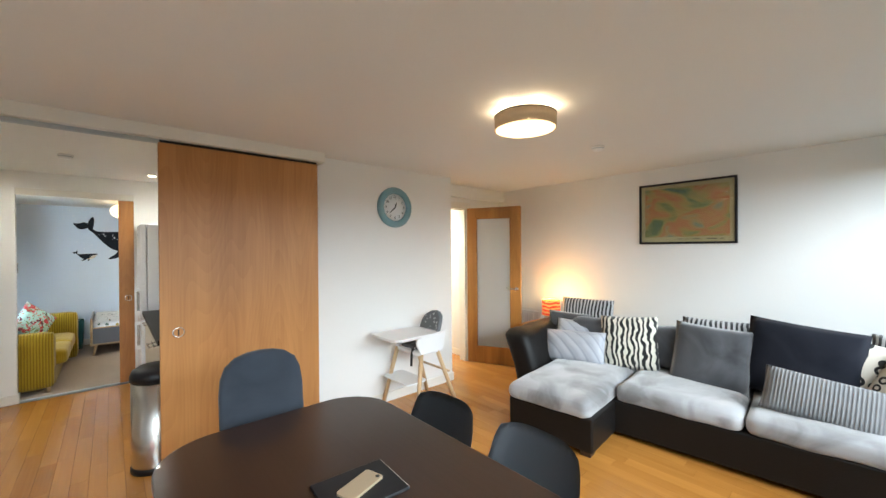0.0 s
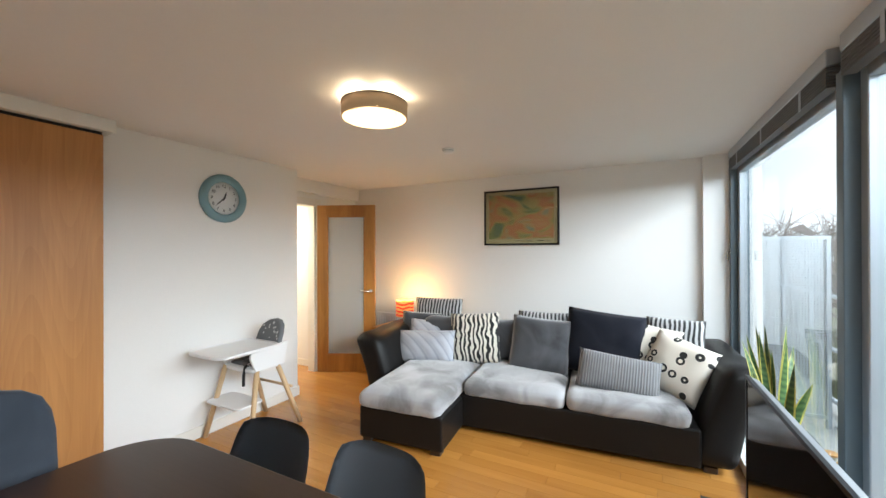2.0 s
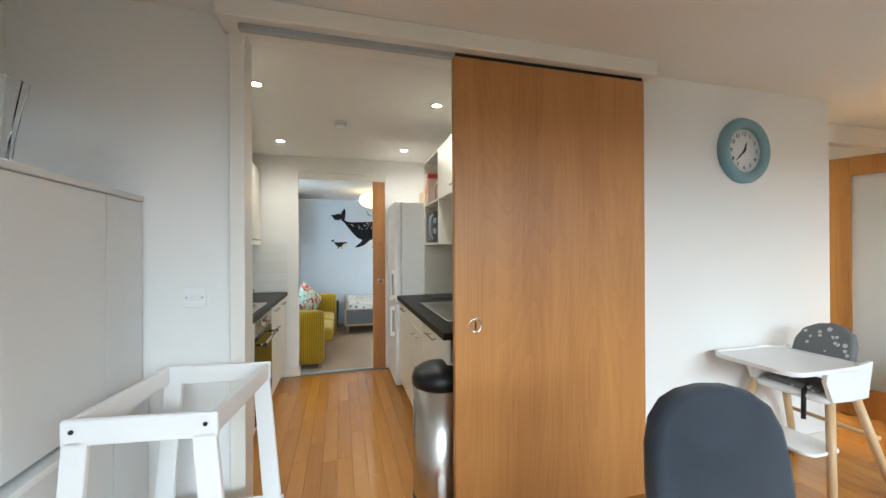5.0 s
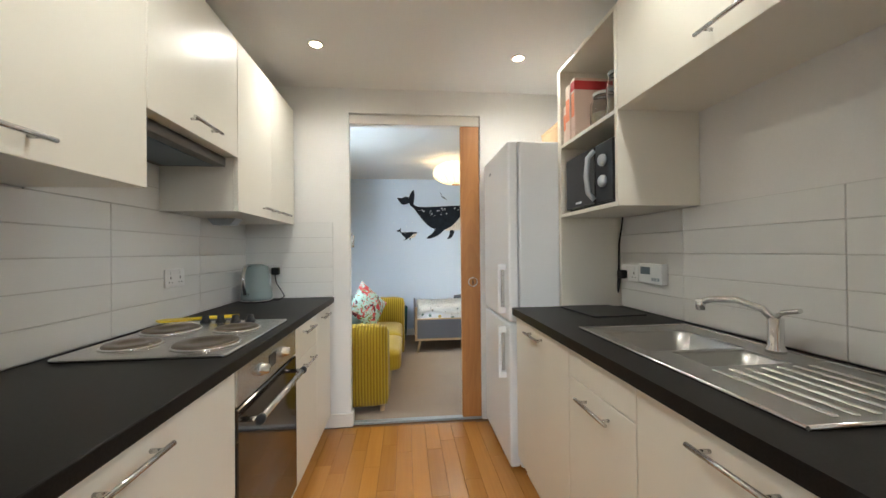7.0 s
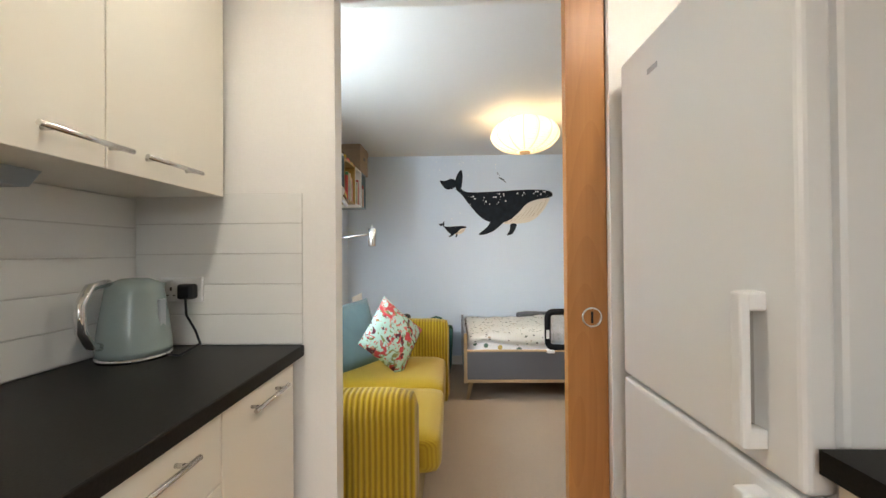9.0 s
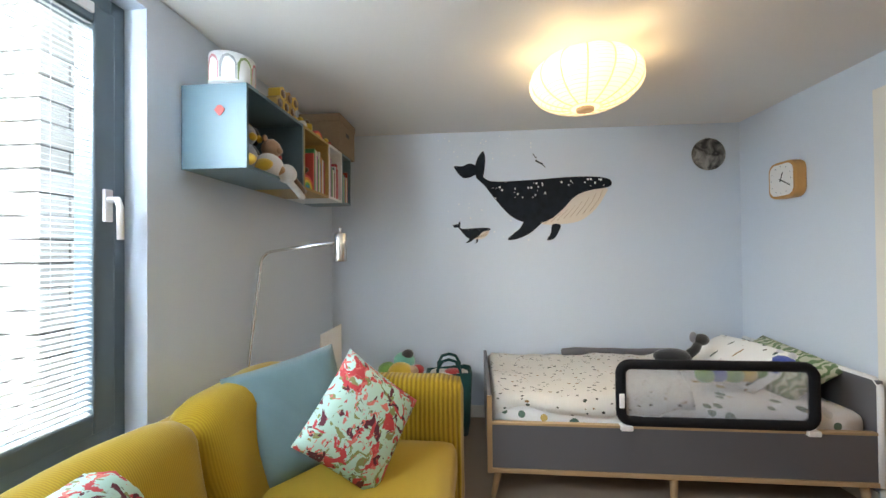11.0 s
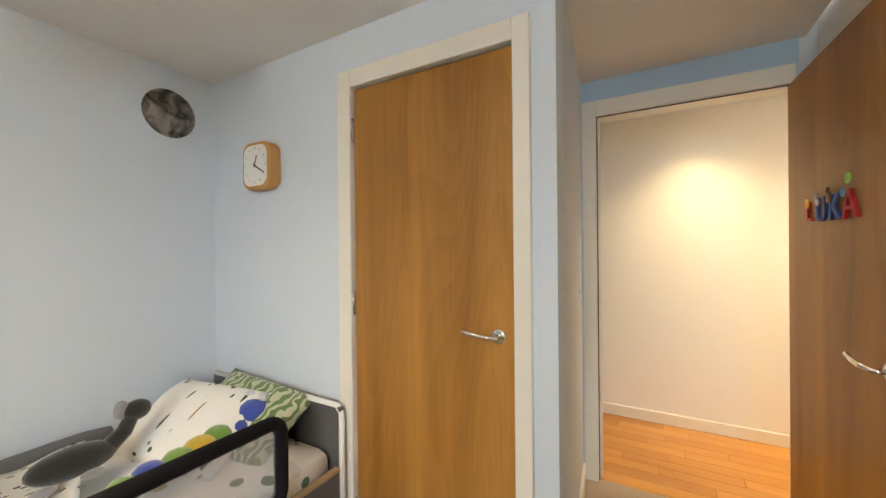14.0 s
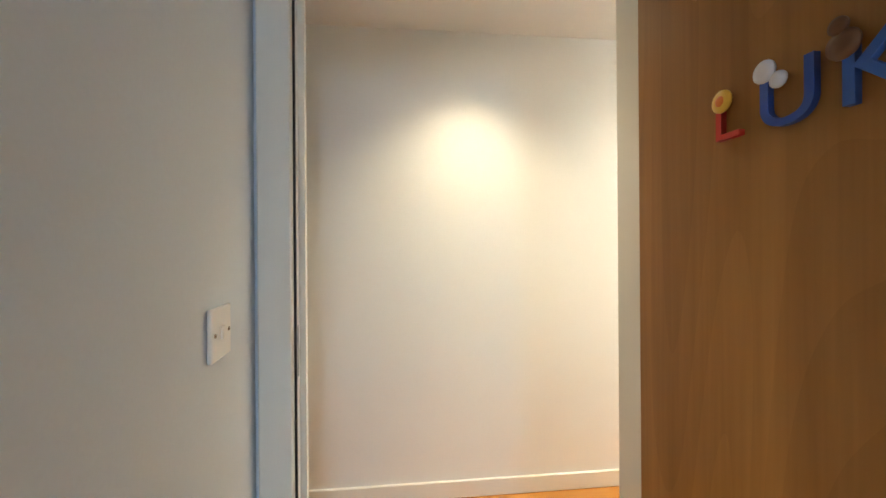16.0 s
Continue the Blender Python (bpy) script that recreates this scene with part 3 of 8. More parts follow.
DECO = [shader("yellow_paint", (0.85, 0.5, 0.05), 0.4), shader("pale_paint", (0.75, 0.75, 0.82), 0.4), shader("brown_paint", (0.16, 0.07, 0.03), 0.4), shader("green_paint", (0.25, 0.55, 0.08), 0.4), shader("orange_paint", (0.80, 0.22, 0.03), 0.4), shader("pale_blue_paint", (0.18, 0.40, 0.70), 0.4)]
for k, ch in enumerate("LUKA"):
    x = (2.655, 2.555, 2.450, 2.350)[k]
    y = 5.8605 - (2.90 - x) * 0.0524
    h_ = (0.078, 0.092, 0.095, 0.098)[k]
    lt = thing("door_letter", ("red", "blue", "deep blue", "scarlet")[k] + " painted wooden letter fixed to the bedroom door", "letter", group="letters on the door")
    letters("letter", ch, h_ * 1.42, LET[k], lt, pose(x, y + 0.004, 1.459, 90, 0, 183), 0.007)
    for n, (dx, dz, r, c) in enumerate((((0.004, 0.034, 0.020, 0), (0.004, 0.034, 0.011, 4)), ((0.030, 0.052, 0.018, 1), (0.006, 0.030, 0.013, 1)), ((0.032, 0.040, 0.020, 2), (0.036, 0.066, 0.012, 2)), ((-0.004, 0.088, 0.018, 3), (0.030, 0.046, 0.015, 5)))[k]):
        part("ornament", lathe([(0.0, 0.0), (r, 0.0), (r, 0.004), (r * 0.5, 0.007), (0.0, 0.007)], 18, (x + dx, y + 0.011 + 0.002 * n, 1.459 + dz), "y"), DECO[c], lt, ("yellow", "white", "brown", "green", "orange", "pale blue")[c] + " painted ornament")


def switch(name, m, gangs=1, label="white plastic light switch on the wall"):
    s = thing(name, label, "light switch")
    s.matrix_world = m
    part("plate", box(-0.043, -0.008, -0.043, 0.043, 0.0, 0.043, 0.003, 2), M_PLASTIC, s)
    for g in range(gangs):
        x = (g - (gangs - 1) / 2) * 0.016
        part("rocker", box(x - 0.007, -0.012, -0.012, x + 0.007, -0.006, 0.012, 0.002, 1), M_PLASTIC, s)
    for x in (-0.03, 0.03):
        part("screw", lathe([(0.0035, 0.0), (0.0035, -0.0095), (0.0, -0.0095)], 10, (x, 0, 0), "y"), M_STEEL, s, "steel screw")
    return s


switch("light_switch", pose(-0.723, WY1, 1.154), 3)
switch("light_switch", pose(2.706, 6.7325, 1.10, 0, 0, 6), 1)

# living room glazing: dark frame, tall panes, a low sill, and blinds drawn up under the ceiling
WIN_Y = -0.70
MUL = (4.42, 2.43, 0.62, -1.19)
wf = thing("window_1", "floor-to-ceiling window in dark grey aluminium frames", "window", kind="structure")
fbm = bmesh.new()
bm_box(fbm, WX0, WIN_Y - 0.09, 0.0, 4.45, WIN_Y - 0.01, 0.075, 0.003, 1)
bm_box(fbm, WX0, WIN_Y - 0.09, 2.245, 4.45, WIN_Y - 0.01, H, 0.003, 1)
part("window_frame", fbm, M_ALU, wf)
for x in MUL:
    part("mullion", box(x - 0.03, WIN_Y - 0.10, 0.075, x + 0.03, WIN_Y + 0.03, 2.245, 0.003, 1), M_ALU, wf)
for a, b in zip(MUL, MUL[1:]):
    sash = bmesh.new()
    for x0, x1, z0, z1 in ((b + 0.03, b + 0.085, 0.075, 2.245), (a - 0.085, a - 0.03, 0.075, 2.245), (b + 0.085, a - 0.085, 0.075, 0.14), (b + 0.085, a - 0.085, 2.18, 2.245)):
        bm_box(sash, x0, WIN_Y - 0.075, z0, x1, WIN_Y - 0.02, z1, 0.004, 1)
    sh = part("sash", sash, M_ALUL, wf, "silver-grey aluminium sash")
    pn = part("pane", box(b + 0.085, WIN_Y - 0.05, 0.14, a - 0.085, WIN_Y - 0.044, 2.18), M_GLASS, sh, "clear glass pane")
    pn.visible_shadow = False
part("window_sill", box(WX0, WIN_Y - 0.01, 0.0, 4.45, WIN_Y + 0.13, 0.075, 0.004, 1), M_WHITE, wf, "white boxed sill under the glazing")
wh = part("window_handle", tube([(4.405, WIN_Y + 0.0, 1.50), (4.405, WIN_Y + 0.05, 1.50), (4.405, WIN_Y + 0.055, 1.42)], 0.009, 10), M_STEEL, wf, "steel window handle")
M_BLIND = shader("dark_grey_blind", (0.10, 0.10, 0.105), 0.6, wear=0.1)
for k, (a, b) in enumerate(zip(MUL, MUL[1:])):
    bl = thing("window_blind", "dark grey slatted blind drawn up under the ceiling", "blind", group="blinds over the big window")
    part("headrail", box(b + 0.06, WIN_Y + 0.0, 2.30, a - 0.06, WIN_Y + 0.05, H, 0.003, 1), M_ALUL, bl)
    for s in range(7):
        part("slat", box(b + 0.065, WIN_Y + 0.002, 2.205 + s * 0.0135, a - 0.065, WIN_Y + 0.048, 2.214 + s * 0.0135), M_BLIND, bl)
    for x in (b + 0.35, (a + b) / 2, a - 0.35):
        part("ladder_tape", box(x - 0.012, WIN_Y + 0.0485, 2.20, x + 0.012, WIN_Y + 0.0505, 2.30), M_ALUL, bl, "grey ladder tape")

# bedroom window: grey frame, turned handle, white slatted blind outside the pane
bw = thing("window_2", "bedroom window in a dark blue-grey frame", "window", kind="structure")
fx0, fx1 = BX0 - 0.16, BX0 - 0.085
ob = bmesh.new()
for y0, y1, z0, z1 in ((WINY1 - 0.055, WINY1, WINZ0, WINZ1), (WINY0, WINY0 + 0.055, WINZ0, WINZ1), (WINY0 + 0.055, WINY1 - 0.055, WINZ0, WINZ0 + 0.06), (WINY0 + 0.055, WINY1 - 0.055, WINZ1 - 0.06, WINZ1)):
    bm_box(ob, fx0, y0, z0, fx1, y1, z1, 0.003, 1)
part("window_frame", ob, M_ALU, bw)
sh = bmesh.new()
for y0, y1, z0, z1 in ((WINY1 - 0.13, WINY1 - 0.056, WINZ0 + 0.062, WINZ1 - 0.062), (WINY0 + 0.056, WINY0 + 0.13, WINZ0 + 0.062, WINZ1 - 0.062), (WINY0 + 0.13, WINY1 - 0.13, WINZ0 + 0.062, WINZ0 + 0.125), (WINY0 + 0.13, WINY1 - 0.13, WINZ1 - 0.125, WINZ1 - 0.062)):
    bm_box(sh, fx0 + 0.02, y0, z0, fx1 + 0.02, y1, z1, 0.006, 2)
so = part("sash", sh, M_ALU, bw, "dark blue-grey opening sash")
pn = part("pane", box(fx0 + 0.045, WINY0 + 0.13, WINZ0 + 0.125, fx0 + 0.051, WINY1 - 0.13, WINZ1 - 0.125), M_GLASS, so, "clear glass pane")
pn.visible_shadow = False
hb = bmesh.new()
bm_box(hb, fx1 + 0.02, WINY1 - 0.105, 1.42, fx1 + 0.032, WINY1 - 0.075, 1.53, 0.004, 2)
bm_tube(hb, [(fx1 + 0.03, WINY1 - 0.09, 1.495), (fx1 + 0.062, WINY1 - 0.09, 1.495), (fx1 + 0.070, WINY1 - 0.088, 1.47), (fx1 + 0.070, WINY1 - 0.086, 1.36)], 0.0105, 12)
part("window_handle", hb, M_PLASTIC, bw, "white plastic window handle")
part("window_sill", box(BX0 - 0.085, WINY0, WINZ0 - 0.02, BX0 + 0.02, WINY1, WINZ0 + 0.001, 0.004, 2), M_WHITE, bw, "white window board")
M_SLAT = shader("white_blind_slat", (0.85, 0.87, 0.88), 0.45)
bb = thing("window_blind", "white venetian blind with open slats in the bedroom window", "blind")
part("headrail", box(fx1 + 0.002, WINY0 + 0.10, WINZ1 - 0.10, fx1 + 0.03, WINY1 - 0.135, WINZ1 - 0.065, 0.003, 1), M_PLASTIC, bb)
nsl = 70
slat_me = None
for k in range(nsl):
    z = WINZ0 + 0.135 + k * (WINZ1 - WINZ0 - 0.25) / nsl
    if slat_me is None:
        bm = bmesh.new()
        bm_box(bm, -0.011, WINY0 + 0.135, -0.0005, 0.011, WINY1 - 0.138, 0.0007)
        o = part("slat", bm, M_SLAT, bb)
        slat_me = o.data
    else:
        o = new("slat", slat_me)
        o.parent = bb
    o.matrix_basis = pose(fx1 + 0.012, 0, z, 0, 14, 0)
for y in (WINY0 + 0.25, WINY1 - 0.25):
    part("cord", tube([(fx1 + 0.012, y, WINZ0 + 0.12), (fx1 + 0.012, y, WINZ1 - 0.08)], 0.001, 5), M_PLASTIC, bb)

# ---------- living room ----------
def fabric(name, a, b, scale=1.0, rough=0.9, grain=350, bump=0.4, sheen=0.3, blotch=3.0, lo=0.35, hi=0.65):
    """Woven or napped cloth between two tones, with soft blotches."""
    m = bpy.data.materials.new(name)
    m.use_nodes = True
    n, l = m.node_tree.nodes, m.node_tree.links
    p = n["Principled BSDF"]
    p.inputs["Roughness"].default_value = rough
    p.inputs["Specular IOR Level"].default_value = 0.15
    p.inputs["Sheen Weight"].default_value = sheen
    co = n.new("ShaderNodeTexCoord")
    t = n.new("ShaderNodeTexNoise")
    t.inputs["Scale"].default_value, t.inputs["Detail"].default_value, t.inputs["Distortion"].default_value = blotch * scale, 8, 0.8
    l.new(co.outputs["Object"], t.inputs["Vector"])
    r = n.new("ShaderNodeValToRGB")
    r.color_ramp.elements[0].color, r.color_ramp.elements[1].color = (*a, 1), (*b, 1)
    r.color_ramp.elements[0].position, r.color_ramp.elements[1].position = lo, hi
    l.new(t.outputs[0], r.inputs[0])
    l.new(r.outputs[0], p.inputs["Base Color"])
    g = n.new("ShaderNodeTexNoise")
    g.inputs["Scale"].default_value, g.inputs["Detail"].default_value = grain, 2
    l.new(co.outputs["Object"], g.inputs["Vector"])
    bp = n.new("ShaderNodeBump")
    bp.inputs["Strength"].default_value, bp.inputs["Distance"].default_value = bump, 0.002
    l.new(g.outputs[0], bp.inputs["Height"])
    l.new(bp.outputs[0], p.inputs["Normal"])
    return m


def banded(name, a, b, direction="X", scale=20.0, distort=0.0, dscale=1.0, split=0.5, rough=0.85, profile="SIN", soft=0.02, bump=0.0):
    """Cloth with stripes or ribs of two colours across the object."""
    m = bpy.data.materials.new(name)
    m.use_nodes = True
    n, l = m.node_tree.nodes, m.node_tree.links
    p = n["Principled BSDF"]
    p.inputs["Roughness"].default_value = rough
    p.inputs["Specular IOR Level"].default_value = 0.15
    p.inputs["Sheen Weight"].default_value = 0.2
    co = n.new("ShaderNodeTexCoord")
    w = n.new("ShaderNodeTexWave")
    w.bands_direction, w.wave_profile = direction, profile
    w.inputs["Scale"].default_value, w.inputs["Distortion"].default_value, w.inputs["Detail Scale"].default_value = scale, distort, dscale
    w.inputs["Detail"].default_value = 1.0
    l.new(co.outputs["Object"], w.inputs["Vector"])
    r = n.new("ShaderNodeValToRGB")
    r.color_ramp.elements[0].color, r.color_ramp.elements[1].color = (*a, 1), (*b, 1)
    r.color_ramp.elements[0].position, r.color_ramp.elements[1].position = split - soft, split + soft
    l.new(w.outputs["Fac"], r.inputs[0])
    l.new(r.outputs[0], p.inputs["Base Color"])
    if bump:
        bp = n.new("ShaderNodeBump")
        bp.inputs["Strength"].default_value, bp.inputs["Distance"].default_value = bump, 0.008
        l.new(w.outputs["Fac"], bp.inputs["Height"])
        l.new(bp.outputs[0], p.inputs["Normal"])
    return m


def dotted(name, ground, spots, scale=14.0, radius=0.32, rough=0.85, ring=0.0, flat="XZ", rand=0.6, dash=1.0):
    """Cloth with scattered spots; spots: list of colours, ring: width of the hollow."""
    m = bpy.data.materials.new(name)
    m.use_nodes = True
    n, l = m.node_tree.nodes, m.node_tree.links
    p = n["Principled BSDF"]
    p.inputs["Roughness"].default_value = rough
    p.inputs["Specular IOR Level"].default_value = 0.15
    co = n.new("ShaderNodeTexCoord")
    mp = n.new("ShaderNodeMapping")
    mp.inputs["Scale"].default_value = {"XZ": (1, 0.0, 1), "XY": (dash, 1, 0.0), "YZ": (0.0, 1, 1), "XYZ": (1, 1, 1)}[flat]
    l.new(co.outputs["Object"], mp.inputs[0])
    v = n.new("ShaderNodeTexVoronoi")
    v.inputs["Scale"].default_value, v.inputs["Randomness"].default_value = scale, rand
    l.new(mp.outputs[0], v.inputs["Vector"])
    sep = n.new("ShaderNodeSeparateColor")
    l.new(v.outputs["Color"], sep.inputs[0])
    rad = n.new("ShaderNodeMapRange")
    rad.inputs["To Min"].default_value, rad.inputs["To Max"].default_value = radius * 0.55, radius
    l.new(sep.outputs[0], rad.inputs["Value"])
    lt = n.new("ShaderNodeMath")
    lt.operation = "LESS_THAN"
    l.new(v.outputs["Distance"], lt.inputs[0])
    l.new(rad.outputs[0], lt.inputs[1])
    fac = lt.outputs[0]
    if ring:
        inner = n.new("ShaderNodeMath")
        inner.operation = "MULTIPLY"
        l.new(rad.outputs[0], inner.inputs[0])
        inner.inputs[1].default_value = ring
        gt = n.new("ShaderNodeMath")
        gt.operation = "GREATER_THAN"
        l.new(v.outputs["Distance"], gt.inputs[0])
        l.new(inner.outputs[0], gt.inputs[1])
        both = n.new("ShaderNodeMath")
        both.operation = "MULTIPLY"
        l.new(fac, both.inputs[0])
        l.new(gt.outputs[0], both.inputs[1])
        fac = both.outputs[0]
    cr = n.new("ShaderNodeValToRGB")
    cr.color_ramp.interpolation = "CONSTANT"
    for k, c in enumerate(spots):
        e = cr.color_ramp.elements[k] if k < 2 else cr.color_ramp.elements.new(k / len(spots))
        e.position, e.color = k / len(spots), (*c, 1)
    if len(spots) == 1:
        cr.color_ramp.elements[1].color = (*spots[0], 1)
    l.new(sep.outputs[1], cr.inputs[0])
    mx = n.new("ShaderNodeMix")
    mx.data_type = "RGBA"
    l.new(fac, mx.inputs[0])
    mx.inputs[6].default_value = (*ground, 1)
    l.new(cr.outputs[0], mx.inputs[7])
    l.new(mx.outputs[2], p.inputs["Base Color"])
    return m


M_LEATHER = shader("black_leather", (0.009, 0.008, 0.0075), 0.42, spec=0.22, grain=(140, 0.2, 0.35), wear=0.1, wear_scale=4)
M_PLUSH = fabric("silver_grey_plush", (0.15, 0.146, 0.147), (0.37, 0.37, 0.385), 1.0, 0.75, 300, 0.5, 0.6, 3.5, 0.38, 0.62)
M_CHAR = fabric("charcoal_velvet", (0.035, 0.036, 0.04), (0.085, 0.087, 0.095), 1.0, 0.8, 300, 0.4, 0.4)

# corner sofa, its local x towards the wall and y along its length
sofa = thing("corner_sofa", "black leather corner sofa with silver grey plush seats and a chaise", "sofa", (3.36, -0.30, 0), 5)
part("base", bm_box(box(0.0, -0.02, 0.035, 1.06, 2.42, 0.30, 0.015, 2), -0.465, 1.68, 0.035, 0.05, 2.39, 0.285, 0.015, 2), M_LEATHER, sofa, "black leather base panels")
for k, (y0, y1) in enumerate(((0.03, 0.85), (0.86, 1.68))):
    part("seat_cushion", soft_box(-0.02, y0, 0.285, 0.80, y1, 0.42, 0.055, 0.03, 12, k, 0.01), M_PLUSH, sofa, "silver grey plush seat cushion")
part("chaise_cushion", soft_box(-0.50, 1.69, 0.275, 0.80, 2.40, 0.415, 0.06, 0.035, 14, 5, 0.01), M_PLUSH, sofa, "silver grey plush chaise cushion")
part("backrest", soft_box(0.78, -0.02, 0.20, 1.08, 2.42, 0.74, 0.07, 0.0, 10, 2, 0.012), M_LEATHER, sofa)
for k, (y0, y1) in enumerate(((0.05, 0.83), (0.84, 1.62), (1.63, 2.38))):
    part("back_cushion", soft_box(0.62, y0, 0.42, 0.86, y1, 0.80, 0.09, 0.02, 10, 8 + k, 0.015), M_CHAR, sofa, "dark grey velvet back cushion")


def sofa_arm(sign, y):
    """A flared, padded arm that leans outwards."""
    bm = soft_box(-0.01, -0.14, 0.03, 1.08, 0.14, 0.72, 0.085, 0.0, 10, 3, 0.012)
    for v in bm.verts:
        h = v.co.z
        v.co.y += sign * (0.20 * (h / 0.69) ** 1.2) + y
        v.co.x += 0.03 * math.sin(h * 4)
    return bm


part("arm", sofa_arm(-1, -0.09), M_LEATHER, sofa, "flared black leather arm")
part("arm", sofa_arm(1, 2.46), M_LEATHER, sofa, "flared black leather arm")
for x, y in ((0.08, -0.08), (0.08, 2.40), (0.98, -0.05), (0.98, 2.4), (-0.41, 1.74), (-0.41, 2.33)):
    part("foot", box(x - 0.04, y - 0.04, 0.0, x + 0.04, y + 0.04, 0.045, 0.004, 1), M_TABLE, sofa, "short dark wooden foot")


def pillow(label, mat, w, h, d, at, rz, tilt=-14, roll=0, seed=1, name="throw_cushion"):
    """A loose cushion that faces along its local -y, turned by rz and leaning back."""
    t = thing(name, label, "cushion", group="")
    t.matrix_world = pose(*at, tilt, roll, rz)
    part("cover", cushion(w, h, d, 1.0, 12, seed), mat, t)
    return t


M_STRIPE = banded("charcoal_grey_wavy_stripe", (0.03, 0.03, 0.032), (0.42, 0.42, 0.42), "X", 9, 2.5, 1.2, 0.5)
M_WAVE = banded("black_white_wave_print", (0.02, 0.02, 0.02), (0.68, 0.64, 0.55), "X", 7, 5.5, 1.6, 0.48)
M_RIB = banded("ribbed_grey_cloth", (0.15, 0.15, 0.155), (0.23, 0.23, 0.235), "X", 16, 0, 1, 0.5, soft=0.4, bump=0.6)
M_LGREY = banded("light_grey_quilt", (0.33, 0.34, 0.38), (0.42, 0.43, 0.47), "DIAGONAL", 5, 0, 1, 0.1, soft=0.08, bump=0.5)
M_DOTS = dotted("cream_cloth_black_rings", (0.66, 0.61, 0.53), [(0.03, 0.03, 0.03), (0.03, 0.03, 0.03), (0.30, 0.29, 0.28)], 11, 0.42, ring=0.5)
M_NAVY = fabric("black_cotton", (0.006, 0.007, 0.012), (0.014, 0.015, 0.022), 1, 0.9, 400, 0.3, 0.05)
pillow("black, white and grey striped cushion on the sofa back", M_STRIPE, 0.56, 0.36, 0.12, (4.06, 2.05, 0.80), -82, -10, 0, 2)
pillow("charcoal velvet cushion on the chaise", M_CHAR, 0.50, 0.36, 0.12, (3.90, 2.15, 0.66), -70, -20, 3, 3)
pillow("pale grey small cushion on the chaise", M_LGREY, 0.42, 0.32, 0.12, (3.78, 2.02, 0.62), -75, -16, 4, 4)
pillow("light grey quilted cushion on the chaise", M_LGREY, 0.62, 0.32, 0.15, (3.60, 1.96, 0.555), -80, -24, -3, 5)
pillow("cream and black wave print cushion on the sofa", M_WAVE, 0.50, 0.50, 0.14, (3.80, 1.50, 0.64), -78, -18, -4, 6)
pillow("dark grey velvet cushion on the sofa", M_CHAR, 0.54, 0.50, 0.15, (3.80, 0.86, 0.645), -88, -18, 3, 7)
pillow("grey wavy striped cushion behind the velvet one", M_STRIPE, 0.50, 0.40, 0.12, (3.98, 0.86, 0.72), -86, -12, 0, 8)
pillow("large black cotton cushion on the sofa", M_NAVY, 0.64, 0.56, 0.16, (3.86, 0.33, 0.70), -92, -16, 5, 9)
pillow("cream cushion with black ring pattern on the sofa", M_DOTS, 0.44, 0.44, 0.14, (3.90, -0.02, 0.67), -104, -20, 8, 10)
pillow("cream cushion with black ring pattern against the arm", M_DOTS, 0.46, 0.44, 0.14, (3.70, -0.20, 0.62), -122, -26, 14, 11)
pillow("grey wavy striped cushion behind the ring pattern", M_STRIPE, 0.44, 0.38, 0.12, (4.05, -0.22, 0.74), -100, -14, 0, 12)
pillow("ribbed grey oblong cushion on the sofa", M_RIB, 0.60, 0.30, 0.13, (3.56, 0.20, 0.545), -88, -28, 6, 13)

# side table with a small lamp behind the sofa's arm
side = thing("side_table", "small oak side table with slender legs behind the sofa", "side table", (4.18, 2.69, 0))
part("top", box(-0.24, -0.20, 0.575, 0.24, 0.20, 0.60, 0.004, 1), M_OAKDOOR, side)
for x in (-0.20, 0.20):
    for y in (-0.16, 0.16):
        part("leg", tube([(x * 1.1, y * 1.1, 0), (x * 0.9, y * 0.9, 0.575)], 0.012, 10, 1.5), M_OAKDOOR, side)
tl = thing("table_lamp", "small lit table lamp with an orange and red patterned shade", "lamp", (4.20, 2.585, 0.60))
part("base", lathe([(0.055, 0), (0.055, 0.012), (0.018, 0.03), (0.03, 0.09), (0.034, 0.12), (0.012, 0.17), (0.010, 0.2)], 24), M_TRIM, tl, "white ceramic lamp base")
M_SHADE1 = banded("orange_red_lamp_shade", (0.80, 0.05, 0.01), (0.90, 0.36, 0.10), "Z", 7, 3.0, 2.0, 0.5, 0.8)
sh_nodes = M_SHADE1.node_tree
sh_p = sh_nodes.nodes["Principled BSDF"]
for lk in list(sh_p.inputs["Base Color"].links):
    sh_nodes.links.new(lk.from_socket, sh_p.inputs["Emission Color"])
sh_p.inputs["Emission Strength"].default_value = 0.45
sbm = lathe([(0.112, 0.115), (0.108, 0.305), (0.105, 0.305), (0.109, 0.115), (0.112, 0.115)], 40)
part("shade", sbm, M_SHADE1, tl, "orange and red patterned shade")
part("bulb", lathe([(0.0, 0.20), (0.02, 0.215), (0.025, 0.245), (0.0, 0.28)], 16), glow("warm_bulb", (1, 0.6, 0.25), 6), tl, "glowing bulb")
lamp("table_lamp_light", "POINT", pose(4.20, 2.585, 0.935), 8.0, (1.0, 0.60, 0.20), radius=0.03)

# ribbed wall radiator behind the sofa arm
rad = thing("radiator", "white ribbed panel radiator on the wall", "radiator", (WX1, 3.05, 0.12))
part("panel", box(-0.06, -0.17, 0.0, -0.02, 0.17, 0.56, 0.008, 2), M_WHITE, rad)
for k in range(8):
    part("rib", box(-0.07, -0.155 + k * 0.041, 0.04, -0.058, -0.133 + k * 0.041, 0.53, 0.004, 1), M_WHITE, rad)
part("bracket", box(-0.02, -0.1, 0.1, 0.0, 0.1, 0.45), M_WHITE, rad)

